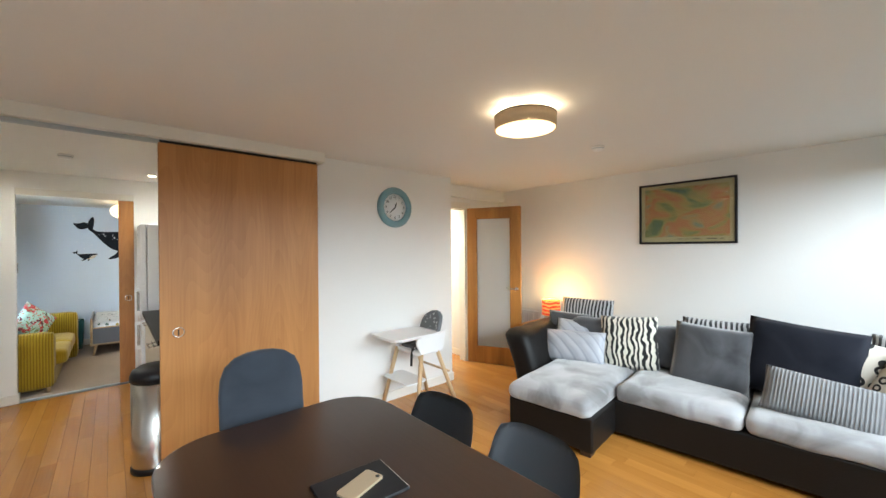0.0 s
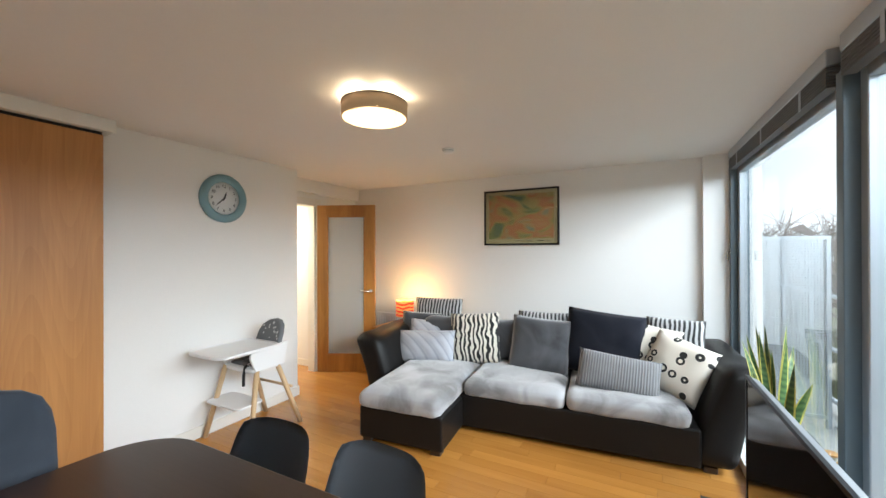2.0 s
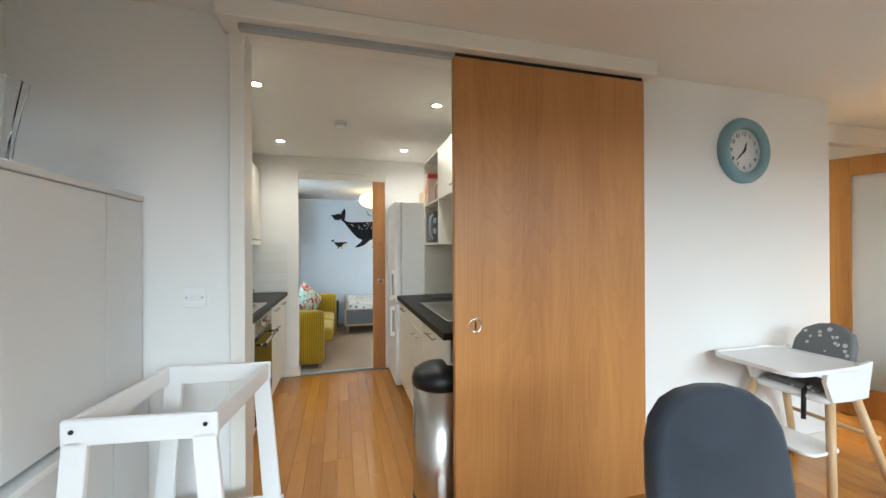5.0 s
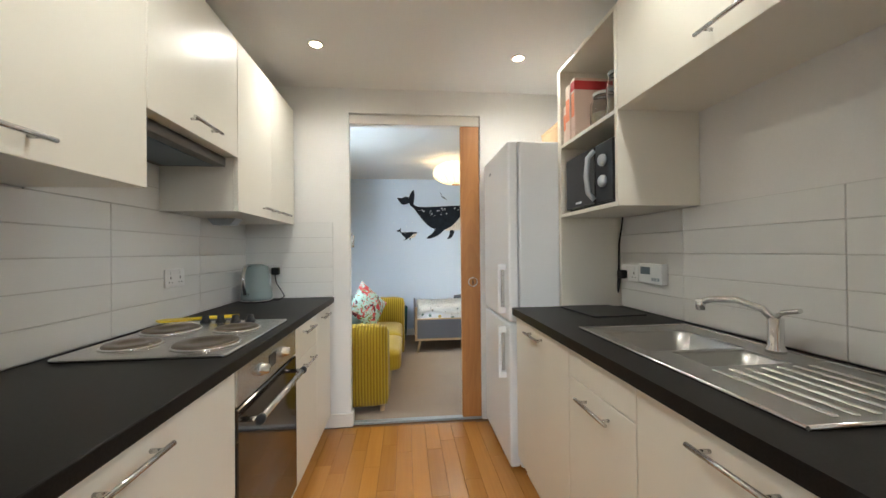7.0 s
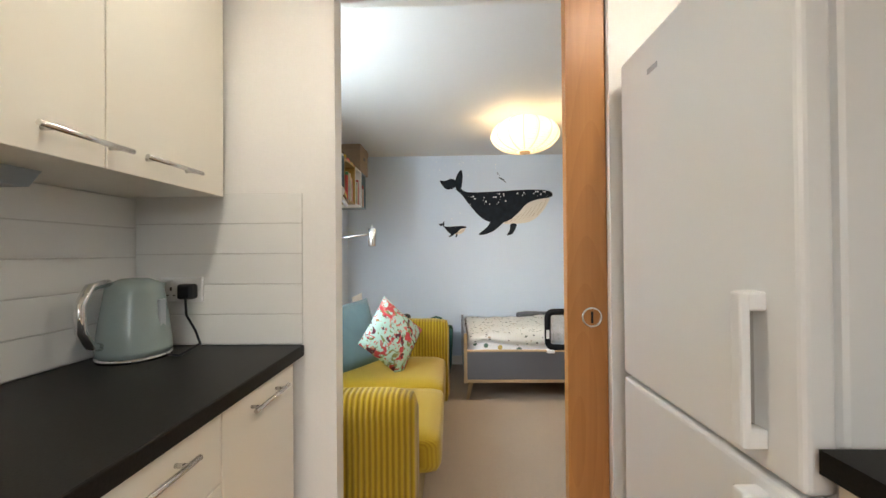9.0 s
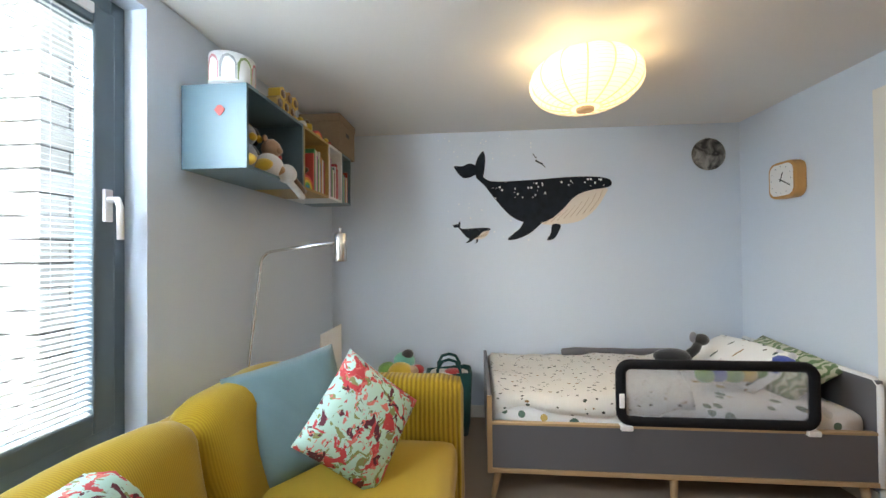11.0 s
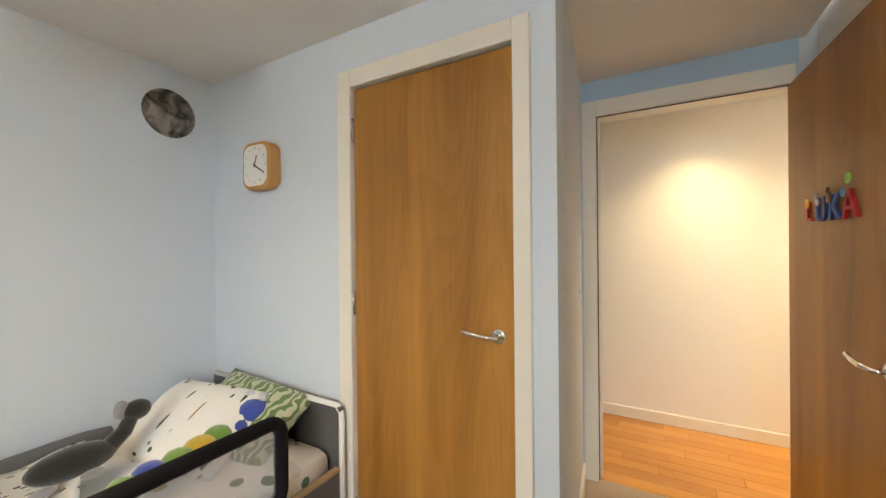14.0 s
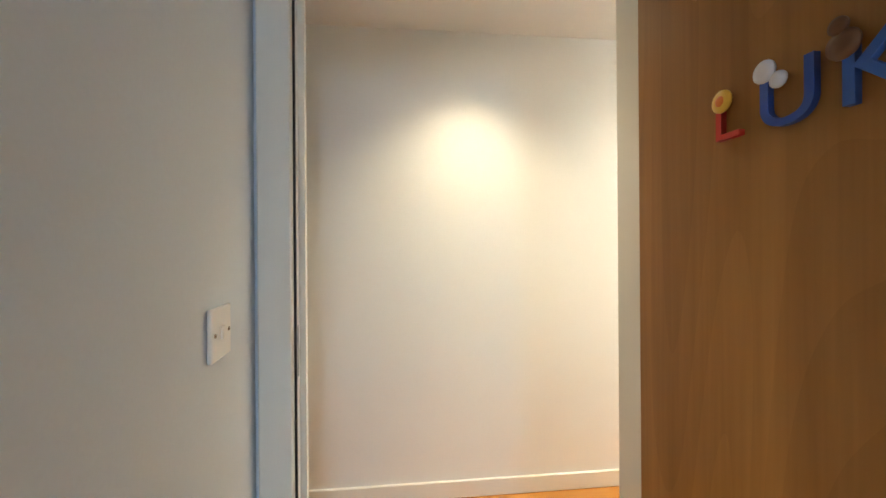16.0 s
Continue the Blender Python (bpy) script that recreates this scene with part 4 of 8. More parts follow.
# framed print
pic = thing("picture", "abstract green and red landscape print in a black frame", "picture", (WX1, 1.232, 1.888))
fbm = bmesh.new()
for y0, y1, z0, z1 in ((-0.43, 0.43, 0.297, 0.317), (-0.43, 0.43, -0.317, -0.297), (-0.43, -0.41, -0.297, 0.297), (0.41, 0.43, -0.297, 0.297)):
    bm_box(fbm, -0.028, y0, z0, 0.0, y1, z1, 0.002, 1)
part("frame", fbm, M_BLACK, pic, "thin black frame")
part("mount", box(-0.012, -0.41, -0.297, -0.004, 0.41, 0.297), shader("ochre_mount", (0.42, 0.36, 0.20), 0.8, wear=0.05), pic, "ochre mount")
M_PRINT = bpy.data.materials.new("landscape_print")
M_PRINT.use_nodes = True
pn_, pl_ = M_PRINT.node_tree.nodes, M_PRINT.node_tree.links
pb_ = pn_["Principled BSDF"]
pb_.inputs["Roughness"].default_value = 0.5
pco = pn_.new("ShaderNodeTexCoord")
pmp = pn_.new("ShaderNodeMapping")
pmp.inputs["Scale"].default_value = (1, 2.4, 4.5)
pmp.inputs["Rotation"].default_value = (0.25, 0, 0)
pl_.new(pco.outputs["Object"], pmp.inputs[0])
pt_ = pn_.new("ShaderNodeTexNoise")
pt_.inputs["Scale"].default_value, pt_.inputs["Detail"].default_value, pt_.inputs["Distortion"].default_value = 1.3, 7, 0.9
pl_.new(pmp.outputs[0], pt_.inputs["Vector"])
pr_ = pn_.new("ShaderNodeValToRGB")
for k, (ps, c) in enumerate(((0.30, (0.05, 0.12, 0.09)), (0.40, (0.16, 0.20, 0.07)), (0.47, (0.36, 0.27, 0.08)), (0.54, (0.42, 0.13, 0.05)), (0.60, (0.40, 0.26, 0.10)), (0.70, (0.10, 0.22, 0.20)))):
    e = pr_.color_ramp.elements[k] if k < 2 else pr_.color_ramp.elements.new(ps)
    e.position, e.color = ps, (*c, 1)
pl_.new(pt_.outputs[0], pr_.inputs[0])
pl_.new(pr_.outputs[0], pb_.inputs["Base Color"])
part("print", box(-0.015, -0.372, -0.245, -0.0125, 0.372, 0.262), M_PRINT, pic, "abstract landscape in greens, ochres and reds")
for k, (y, w) in enumerate(((0.04, 0.05), (-0.02, 0.02), (-0.10, 0.06), (-0.23, 0.08), (-0.31, 0.03))):
    part("caption_bar", box(-0.0138, y - w / 2, -0.271, -0.0118, y + w / 2, -0.264), M_BLACK, pic, "unreadable line of small print")
pg = part("pane", box(-0.0225, -0.41, -0.297, -0.0205, 0.41, 0.297), M_GLASS, pic, "picture glass")
pg.visible_shadow = False

# wall clock
ck = thing("wall_clock", "round wall clock with a wide duck-egg blue rim", "clock", (2.342, WY1, 1.968))
M_RIM = shader("duck_egg_blue", (0.19, 0.33, 0.38), 0.45, wear=0.06)
part("rim", lathe([(0.205, 0.0), (0.207, -0.018), (0.195, -0.036), (0.17, -0.044), (0.146, -0.036), (0.138, -0.022), (0.138, -0.006), (0.0, -0.006)], 56, (0, 0, 0), "y"), M_RIM, ck, "duck-egg blue moulded rim")
part("dial", lathe([(0.139, -0.008), (0.139, -0.012), (0.0, -0.012)], 48, (0, 0, 0), "y"), M_PLASTIC, ck, "white dial")
for h in range(1, 13):
    a = radians(90 - 30 * h)
    letters("numeral", str(h), 0.036, M_BLACK, ck, pose(0.105 * math.cos(a), -0.0135, 0.105 * math.sin(a), 90, 0, 0), 0.0006)


def hand_bar(length, width, degrees_cw, y):
    bm = bm_prism(bmesh.new(), [(-width, -0.02), (width, -0.02), (width * 1.3, length * 0.6), (0, length), (-width * 1.3, length * 0.6)], y - 0.0015, y, "xz")
    bm.transform(Matrix.Rotation(radians(degrees_cw), 4, "Y"))
    return bm


part("hour_pointer", hand_bar(0.062, 0.005, 22, -0.015), M_BLACK, ck, "black hour pointer")
part("minute_pointer", hand_bar(0.098, 0.004, 228, -0.017), M_BLACK, ck, "black minute pointer")
part("hub", lathe([(0.007, -0.012), (0.007, -0.02), (0.0, -0.02)], 14, (0, 0, 0), "y"), M_BLACK, ck)

# drum ceiling lamp
cl = thing("ceiling_lamp", "round drum ceiling lamp with a brown fabric shade, lit", "ceiling lamp", (2.0, 1.355, 2.247))
M_DRUM = shader("taupe_lamp_fabric", (0.30, 0.21, 0.13), 0.85, grain=(300, 0.15, 0.2), emit=(1.0, 0.62, 0.3, 0.12))
part("shade", lathe([(0.180, 0.0), (0.180, 0.078), (0.176, 0.078), (0.176, 0.0), (0.180, 0.0)], 56), M_DRUM, cl, "brown fabric drum shade")
part("trim_ring", lathe([(0.182, 0.076), (0.182, 0.081), (0.174, 0.081), (0.174, 0.076), (0.182, 0.076)], 56), M_BLACK, cl, "dark upper ring")
part("inner_band", lathe([(0.173, 0.0), (0.1735, 0.05), (0.1715, 0.05), (0.171, 0.0), (0.173, 0.0)], 56), glow("cream_lining", (1, 0.80, 0.5), 1.6), cl, "cream lining")
part("diffuser", lathe([(0.0, 0.012), (0.12, 0.013), (0.170, 0.018), (0.170, 0.022), (0.0, 0.022)], 56), glow("lamp_diffuser", (1, 0.86, 0.62), 5.0), cl, "glowing white diffuser")
part("mount", lathe([(0.12, 0.078), (0.12, 0.093), (0.0, 0.093)], 40), M_WHITE, cl, "white ceiling mount")
lamp("ceiling_lamp_light", "AREA", look((2.0, 1.355, 2.255), (2.0, 1.355, 0)), 26, WARM, size=0.30)
for k in range(6):
    a = k * math.pi / 3
    lamp("ceiling_lamp_glow", "POINT", pose(2.0 + 0.155 * math.cos(a), 1.355 + 0.155 * math.sin(a), 2.331), 0.5, WARM, radius=0.006)


def smoke_alarm(at, name="smoke_alarm"):
    s = thing(name, "white round smoke alarm on the ceiling", "smoke alarm", at)
    part("base", lathe([(0.052, 0.0), (0.052, -0.012), (0.0, -0.012)], 32), M_PLASTIC, s)
    part("dome", lathe([(0.046, -0.012), (0.045, -0.022), (0.036, -0.034), (0.0, -0.037)], 32), M_PLASTIC, s)
    part("vent", lathe([(0.0465, -0.014), (0.0472, -0.017), (0.0465, -0.020), (0.0455, -0.017), (0.0465, -0.014)], 32), M_ALUL, s, "grey vent ring")
    return s


smoke_alarm((3.16, 1.475, H))

# dining table
dt = thing("dining_table", "dark brown wooden dining table with rounded corners", "table")
part("tabletop", prism(rounded(0.25, 0.44, 1.225, 1.905, 0.24, 10), 0.718, 0.75, "xy", 0.006), M_TABLE, dt)
part("apron", bm_box(bm_box(bm_box(box(0.41, 0.62, 0.63, 1.07, 0.64, 0.718), 0.41, 1.73, 0.63, 1.07, 1.75, 0.718), 0.41, 0.64, 0.63, 0.43, 1.73, 0.718), 1.05, 0.64, 0.63, 1.07, 1.73, 0.718), M_TABLE, dt)
for x in (0.41, 1.07):
    for y in (0.62, 1.75):
        part("leg", box(x - 0.035, y - 0.035, 0.0, x + 0.035, y + 0.035, 0.718, 0.006, 2), M_TABLE, dt)
nb = thing("notebook", "closed black notebook lying on the dining table", "notebook", (0.762, 1.13, 0.75), -4)
part("cover", box(-0.13, -0.105, 0.0, 0.13, 0.105, 0.012, 0.004, 2), M_BLACK, nb, m=pose(0, 0, 0, 0, 0, 0))
part("pages", box(-0.12, -0.098, 0.003, 0.1315, 0.0985, 0.009), M_TRIM, nb, "cream page edges")
ph = thing("mobile_phone", "pale gold mobile phone lying on the notebook", "phone", (0.762, 1.125, 0.7625), -20)
part("body", prism(rounded(-0.038, -0.075, 0.038, 0.075, 0.012), 0.0, 0.009, "xy", 0.002), shader("pale_gold_metal", (0.62, 0.50, 0.34), 0.35, 0.6, wear=0.05), ph, m=pose(0, 0, 0, 0, 0, -52))
part("lens", lathe([(0.007, 0.009), (0.007, 0.011), (0.0, 0.011)], 16), M_GLOSSBLACK, ph, "dark camera lens", m=pose(0, 0, 0, 0, 0, -52) @ pose(0.022, 0.06, 0))


def shell_chair(at, rz):
    """A moulded grey chair that faces its local -y."""
    c = thing("dining_chair", "grey moulded shell dining chair with beech legs", "chair", at, rz, group="shell chairs at the table")
    bm = bmesh.new()
    nu, nv = 14, 16
    grid = []
    for j in range(nv + 1):
        s = j / nv
        row = []
        for i in range(nu + 1):
            u = 2 * i / nu - 1
            if s < 0.5:
                a = s / 0.5
                y, z, w = -0.22 + 0.40 * a, 0.44 - 0.02 * math.sin(a * math.pi) + 0.02 * max(0, a - 0.85) * 6, 0.20 + 0.03 * math.sin(a * math.pi / 2)
            else:
                a = (s - 0.5) / 0.5
                y, z, w = 0.18 + 0.07 * a + 0.03 * math.sin(a * math.pi / 2), 0.455 + 0.315 * a, 0.23 - 0.035 * a ** 3
            curl = abs(u) ** 3
            if s < 0.5:
                z += 0.035 * curl
            else:
                y -= 0.075 * curl * (1 - 0.3 * s)
                if s > 0.9:
                    z -= 0.045 * curl * abs(u) * (s - 0.9) * 5
            row.append(bm.verts.new((u * w, y, z)))
        grid.append(row)
    for a, b in zip(grid, grid[1:]):
        for i in range(nu):
            f = bm.faces.new((a[i], a[i + 1], b[i + 1], b[i]))
            f.smooth = True
    geo = bmesh.ops.solidify(bm, geom=bm.faces[:], thickness=0.009)
    smooth(bm)
    part("shell", bm, M_SHELL, c, "grey moulded plastic shell")
    part("seat_pad", soft_box(-0.19, -0.20, 0.442, 0.19, 0.14, 0.475, 0.016, 0.008, 6), M_SHELL, c, "grey padded seat")
    for x in (-1, 1):
        for y in (-1, 1):
            part("leg", tube([(x * 0.21, y * 0.20, 0.0), (x * 0.13, y * 0.12, 0.425)], 0.013, 10, 1.4), M_BEECH, c)
    for x in (-1, 1):
        part("stretcher", tube([(x * 0.165, -0.155, 0.23), (x * 0.165, 0.155, 0.23)], 0.005, 8), M_BLACK, c, "thin black brace")
    return c


M_SHELL = shader("slate_grey_shell", (0.085, 0.096, 0.112), 0.4, wear=0.05)
chair = shell_chair((1.205, 1.45, 0), -88)
copy_thing(chair, pose(1.235, 0.935, 0, 0, 0, -93))

uc = thing("upholstered_chair", "blue-grey fabric dining chair with a tall rounded back", "chair", (0.745, 2.0, 0))
M_SLATE = fabric("blue_grey_weave", (0.026, 0.032, 0.042), (0.042, 0.050, 0.064), 1, 0.9, 420, 0.5, 0.2)
bm = bm_prism(bmesh.new(), [(-0.19, 0.46), (0.19, 0.46), (0.215, 0.60), (0.215, 0.82), (0.205, 0.90), (0.18, 0.955), (0.13, 0.99), (0.07, 1.005), (0, 1.01), (-0.07, 1.005), (-0.13, 0.99), (-0.18, 0.955), (-0.205, 0.90), (-0.215, 0.82), (-0.215, 0.60)], 0.0, 0.055, "xz", 0.018)
for v in bm.verts:
    v.co.x *= 0.95
    v.co.y += 0.08 + 0.06 * (v.co.z - 0.46) / 0.5 - 0.12 * v.co.x ** 2 / 0.046 * 0.25
part("backrest", smooth(bm), M_SLATE, uc)
part("seat", soft_box(-0.22, -0.32, 0.42, 0.22, 0.13, 0.50, 0.035, 0.012, 8), M_SLATE, uc)
for x in (-1, 1):
    for y, yy in ((-0.28, -0.22), (0.12, 0.08)):
        part("leg", tube([(x * 0.20, y, 0), (x * 0.17, yy, 0.43)], 0.012, 10, 1.3), M_BLACK, uc)

# red ball beside the table
rs = thing("toy_ball", "glossy red ball on the floor beside the table", "ball", (0.06, 2.66, 0.0))
part("ball", lathe([(0.0, 0.0)] + [(0.11 * math.sin(a), 0.11 - 0.11 * math.cos(a)) for a in [math.pi * k / 16 for k in range(1, 16)]] + [(0.0, 0.22)], 32), shader("red_plastic", (0.6, 0.02, 0.03), 0.3), rs)

# high chair
hc = thing("high_chair", "white high chair with beech legs and a grey patterned cushion", "high chair", (2.45, 2.97, 0))
M_HCPAT = dotted("grey_leaf_cloth", (0.16, 0.165, 0.17), [(0.55, 0.55, 0.55)], 22, 0.36, flat="YZ", rand=0.8)
for x0, y0, x1, y1 in ((-0.29, 0.225, -0.15, 0.17), (-0.22, -0.24, -0.11, -0.17), (0.265, -0.245, 0.08, -0.17), (0.275, 0.225, 0.09, 0.17)):
    bm = tube([(x0, y0, 0), (x1, y1, 0.56)], 0.019, 10, 1.1)
    lg = part("leg", bm, M_BEECH, hc, "beech leg")
part("seat", soft_box(-0.16, -0.19, 0.53, 0.15, 0.19, 0.57, 0.018, 0.004, 6), M_PLASTIC, hc, "white plastic seat")
for s in (-1, 1):
    bm = bm_prism(bmesh.new(), [(-0.14, 0.55), (0.13, 0.55), (0.17, 0.74), (-0.18, 0.70), (-0.19, 0.66)], s * 0.19 - 0.012, s * 0.19 + 0.012, "xz", 0.004)
    part("side_shell", bm, M_PLASTIC, hc, "white plastic seat side")
part("tray", prism(rounded(-0.45, -0.225, 0.09, 0.225, 0.09, 8), 0.712, 0.728, "xy", 0.005), M_PLASTIC, hc, "white plastic tray")
rim = [(x, y, 0.731) for x, y in rounded(-0.445, -0.22, 0.085, 0.22, 0.085, 8)]
part("tray_rim", tube(rim + rim[:1], 0.006, 8), M_PLASTIC, hc, "raised rim of the tray")
bm = bm_prism(bmesh.new(), [(-0.13, 0.62), (0.13, 0.62), (0.145, 0.72), (0.14, 0.80), (0.115, 0.86), (0.06, 0.895), (0, 0.905), (-0.06, 0.895), (-0.115, 0.86), (-0.14, 0.80), (-0.145, 0.72)], 0.09, 0.145, "yz", 0.015)
for v in bm.verts:
    v.co.x += 0.10 * (v.co.z - 0.62) / 0.28 - 1.2 * v.co.y ** 2
part("back_cushion", smooth(bm), M_HCPAT, hc, "grey cushion with white leaf print")
part("seat_cushion", soft_box(-0.13, -0.14, 0.57, 0.12, 0.14, 0.60, 0.014, 0.006, 6), M_HCPAT, hc, "grey printed seat cushion")
part("harness", tube([(-0.09, -0.06, 0.60), (-0.15, -0.08, 0.575), (-0.17, -0.09, 0.52), (-0.172, -0.09, 0.43)], 0.012, 8), M_BLACK, hc, "dark harness strap hanging down")
part("footrest", prism(rounded(-0.30, -0.20, -0.06, 0.22, 0.05), 0.288, 0.304, "xy", 0.004), M_PLASTIC, hc, "white footrest")
part("crossbar", tube([(0.20, -0.21, 0.33), (0.20, 0.20, 0.33)], 0.012, 8), M_BEECH, hc)

# wall cupboards in the corner beside the kitchen opening
M_GREY_LAC = shader("pale_grey_lacquer", (0.70, 0.70, 0.69), 0.45, wear=0.01)
CABX = -0.908
for k, y1 in enumerate((3.232, 2.987, 2.567, 2.147, 1.727)):
    y0 = (2.987, 2.567, 2.147, 1.727, 1.307)[k]
    cb = thing("tall_cupboard", "pale grey gloss wall cupboard with a plain door", "cupboard", (0, 0, 0), group="pale cupboards along the wall")
    part("body", box(WX0 + 0.005, y0 + 0.001, 0.79, CABX - 0.022, y1 - 0.001, 1.545), M_GREY_LAC, cb)
    part("door", box(CABX - 0.020, y0 + 0.0015, 0.792, CABX, y1 - 0.0015, 1.548, 0.0015, 1), M_GREY_LAC, cb)
    lo = thing("low_cupboard", "pale grey gloss low cupboard with a plain door", "cupboard", (0, 0, 0), group="pale low cupboards along the wall")
    part("body", box(WX0 + 0.005, y0 + 0.001, 0.0, CABX - 0.002, y1 - 0.001, 0.755), M_GREY_LAC, lo)
    part("door", box(CABX, y0 + 0.0015, 0.06, CABX + 0.02, y1 - 0.0015, 0.752, 0.0015, 1), M_GREY_LAC, lo)
ctop = thing("long_shelf_board", "continuous pale grey top board on the wall cupboards", "shelf board")
part("board", box(WX0 + 0.002, 1.307, 1.552, CABX + 0.004, 3.236, 1.574, 0.002, 1), M_GREY_LAC, ctop)
cmid = thing("ledge_board", "white ledge on the low cupboards", "shelf board")
part("board", box(WX0 + 0.002, 1.307, 0.757, CABX + 0.03, 3.236, 0.777, 0.002, 1), M_WHITE, cmid)
vs = thing("glass_vase", "cut crystal glass vase on the cupboards", "vase", (-1.03, 2.70, 1.574))
M_CRYSTAL = shader("cut_crystal", (0.95, 0.96, 0.97), 0.02, trans=1.0)
bm = lathe([(0.0, 0.0), (0.045, 0.0), (0.05, 0.02), (0.058, 0.10), (0.075, 0.20), (0.082, 0.235), (0.076, 0.235), (0.066, 0.18), (0.050, 0.09), (0.04, 0.03), (0.0, 0.03)], 14)
for f in bm.faces:
    f.smooth = False
part("bowl", bm, M_CRYSTAL, vs)

# white learning tower for a child
lt = thing("learning_tower", "white wooden child's step tower standing by the cupboards", "step stool", (-0.61, 2.83, 0), -7)
def tower_side(y0, y1):
    """A side frame: two raked posts, a top board and a lower board."""
    for x0a, x1a, x0b, x1b in ((-0.26, -0.19, -0.185, -0.125), (0.19, 0.26, 0.125, 0.185)):
        pts = [(x0a, 0.0), (x1a, 0.0), (x1b, 0.86), (x0b, 0.86)]
        part("post", prism(pts, y0, y1, "xz", 0.003), M_WHITE, lt)
    part("top_board", box(-0.190, y0, 0.845, 0.190, y1, 0.915, 0.006, 2), M_WHITE, lt, "white rounded top board")
    part("lower_board", box(-0.235, y0 + 0.001, 0.30, 0.235, y1 - 0.001, 0.39, 0.003, 1), M_WHITE, lt)
tower_side(-0.235, -0.217)
tower_side(0.217, 0.235)
part("top_rail", box(-0.185, -0.217, 0.85, -0.167, 0.217, 0.912, 0.005, 2), M_WHITE, lt)
part("top_rail", box(0.167, -0.217, 0.85, 0.185, 0.217, 0.912, 0.005, 2), M_WHITE, lt)
part("crossbar", tube([(0.145, -0.217, 0.86), (0.145, 0.217, 0.86)], 0.010, 10), M_BEECH, lt, "beech crossbar")
part("platform", box(-0.22, -0.217, 0.33, 0.22, 0.217, 0.348, 0.003, 1), M_WHITE, lt, "white standing platform")
part("step", box(0.14, -0.217, 0.16, 0.255, 0.217, 0.178, 0.003, 1), M_WHITE, lt)
for x, y in ((0.16, -0.236), (-0.16, -0.236)):
    part("screw_cap", lathe([(0.006, 0.0), (0.006, -0.003), (0.0, -0.003)], 12, (x, y, 0.885), "y"), M_BLACK, lt, "dark screw cap")

# pedal bin in the kitchen opening
bn = thing("pedal_bin", "brushed steel pedal bin with a black domed lid", "bin", (0.392, 3.42, 0))
part("body", lathe([(0.145, 0.03), (0.147, 0.05), (0.147, 0.63), (0.0, 0.63)], 40), M_STEEL, bn, "brushed steel drum")
part("lid", lathe([(0.152, 0.63), (0.153, 0.665), (0.14, 0.70), (0.10, 0.725), (0.05, 0.737), (0.0, 0.74)], 40), M_BLACK, bn, "black domed plastic lid")
part("base_ring", lathe([(0.150, 0.0), (0.150, 0.035), (0.14, 0.04), (0.0, 0.04)], 40), M_BLACK, bn, "black plastic base ring")
part("pedal", box(-0.03, -0.19, 0.01, 0.03, -0.14, 0.022, 0.003, 1), M_BLACK, bn)

# television in front of the window
tv = thing("television", "flat black television on a low bench in front of the window", "television", (2.0, -0.40, 0))
part("screen", box(-0.595, -0.006, 0.245, 0.595, 0.0, 0.895), M_GLOSSBLACK, tv, "glossy dark screen")
part("bezel", bm_box(bm_box(bm_box(box(-0.61, -0.012, 0.23, 0.61, 0.003, 0.245), -0.61, -0.012, 0.895, 0.61, 0.003, 0.912), -0.61, -0.012, 0.245, -0.595, 0.003, 0.895), 0.595, -0.012, 0.245, 0.61, 0.003, 0.895), M_BLACK, tv, "black bezel")
M_TVB = shader("grey_plastic_casing", (0.16, 0.17, 0.18), 0.35, wear=0.05)
bm = bmesh.new()
bm_prism(bm, [(-0.012, 0.235), (-0.012, 0.908), (-0.045, 0.895), (-0.085, 0.80), (-0.085, 0.28), (-0.045, 0.245)], -0.605, 0.605, "yz", 0.004)
part("back_casing", bm, M_TVB, tv, "grey sloping back casing")
for x in (-0.35, 0.05, 0.42):
    part("vent_grille", box(x - 0.05, -0.068, 0.862, x + 0.05, -0.050, 0.874, 0.002, 1), M_BLACK, tv, "dark vent slot")
part("stand", bm_box(box(-0.28, -0.13, 0.20, 0.28, 0.07, 0.212, 0.003, 1), -0.06, -0.05, 0.212, 0.06, -0.015, 0.26), M_BLACK, tv)
tb = thing("tv_bench", "low black television bench", "bench", (2.0, -0.40, 0))
part("top", box(-0.75, -0.155, 0.175, 0.75, 0.17, 0.20, 0.003, 1), M_BLACK, tb)
for x in (-0.72, 0.0, 0.72):
    part("support", box(x - 0.02, -0.14, 0.0, x + 0.02, 0.15, 0.175), M_BLACK, tb)

# snake plant
sp = thing("snake_plant", "tall snake plant with yellow-edged leaves in a white pot", "plant", (3.06, -0.635, 0.075))
part("pot", lathe([(0.0, 0.0), (0.052, 0.0), (0.058, 0.02), (0.08, 0.22), (0.084, 0.25), (0.076, 0.25), (0.072, 0.22), (0.0, 0.22)], 32), M_WHITE, sp, "white glazed pot")
part("soil", lathe([(0.0, 0.225), (0.05, 0.23), (0.073, 0.222)], 20), shader("dark_soil", (0.03, 0.02, 0.014), 0.95, grain=(90, 0.4, 0.8)), sp)
M_LEAF = bpy.data.materials.new("snake_plant_leaf")
M_LEAF.use_nodes = True
ln, ll = M_LEAF.node_tree.nodes, M_LEAF.node_tree.links
lp = ln["Principled BSDF"]
lp.inputs["Roughness"].default_value = 0.4
lv = ln.new("ShaderNodeVertexColor")
lv.layer_name = "edge"
lco = ln.new("ShaderNodeTexCoord")
lw = ln.new("ShaderNodeTexWave")
lw.bands_direction = "Z"
lw.inputs["Scale"].default_value, lw.inputs["Distortion"].default_value = 9, 7
ll.new(lco.outputs["Object"], lw.inputs["Vector"])
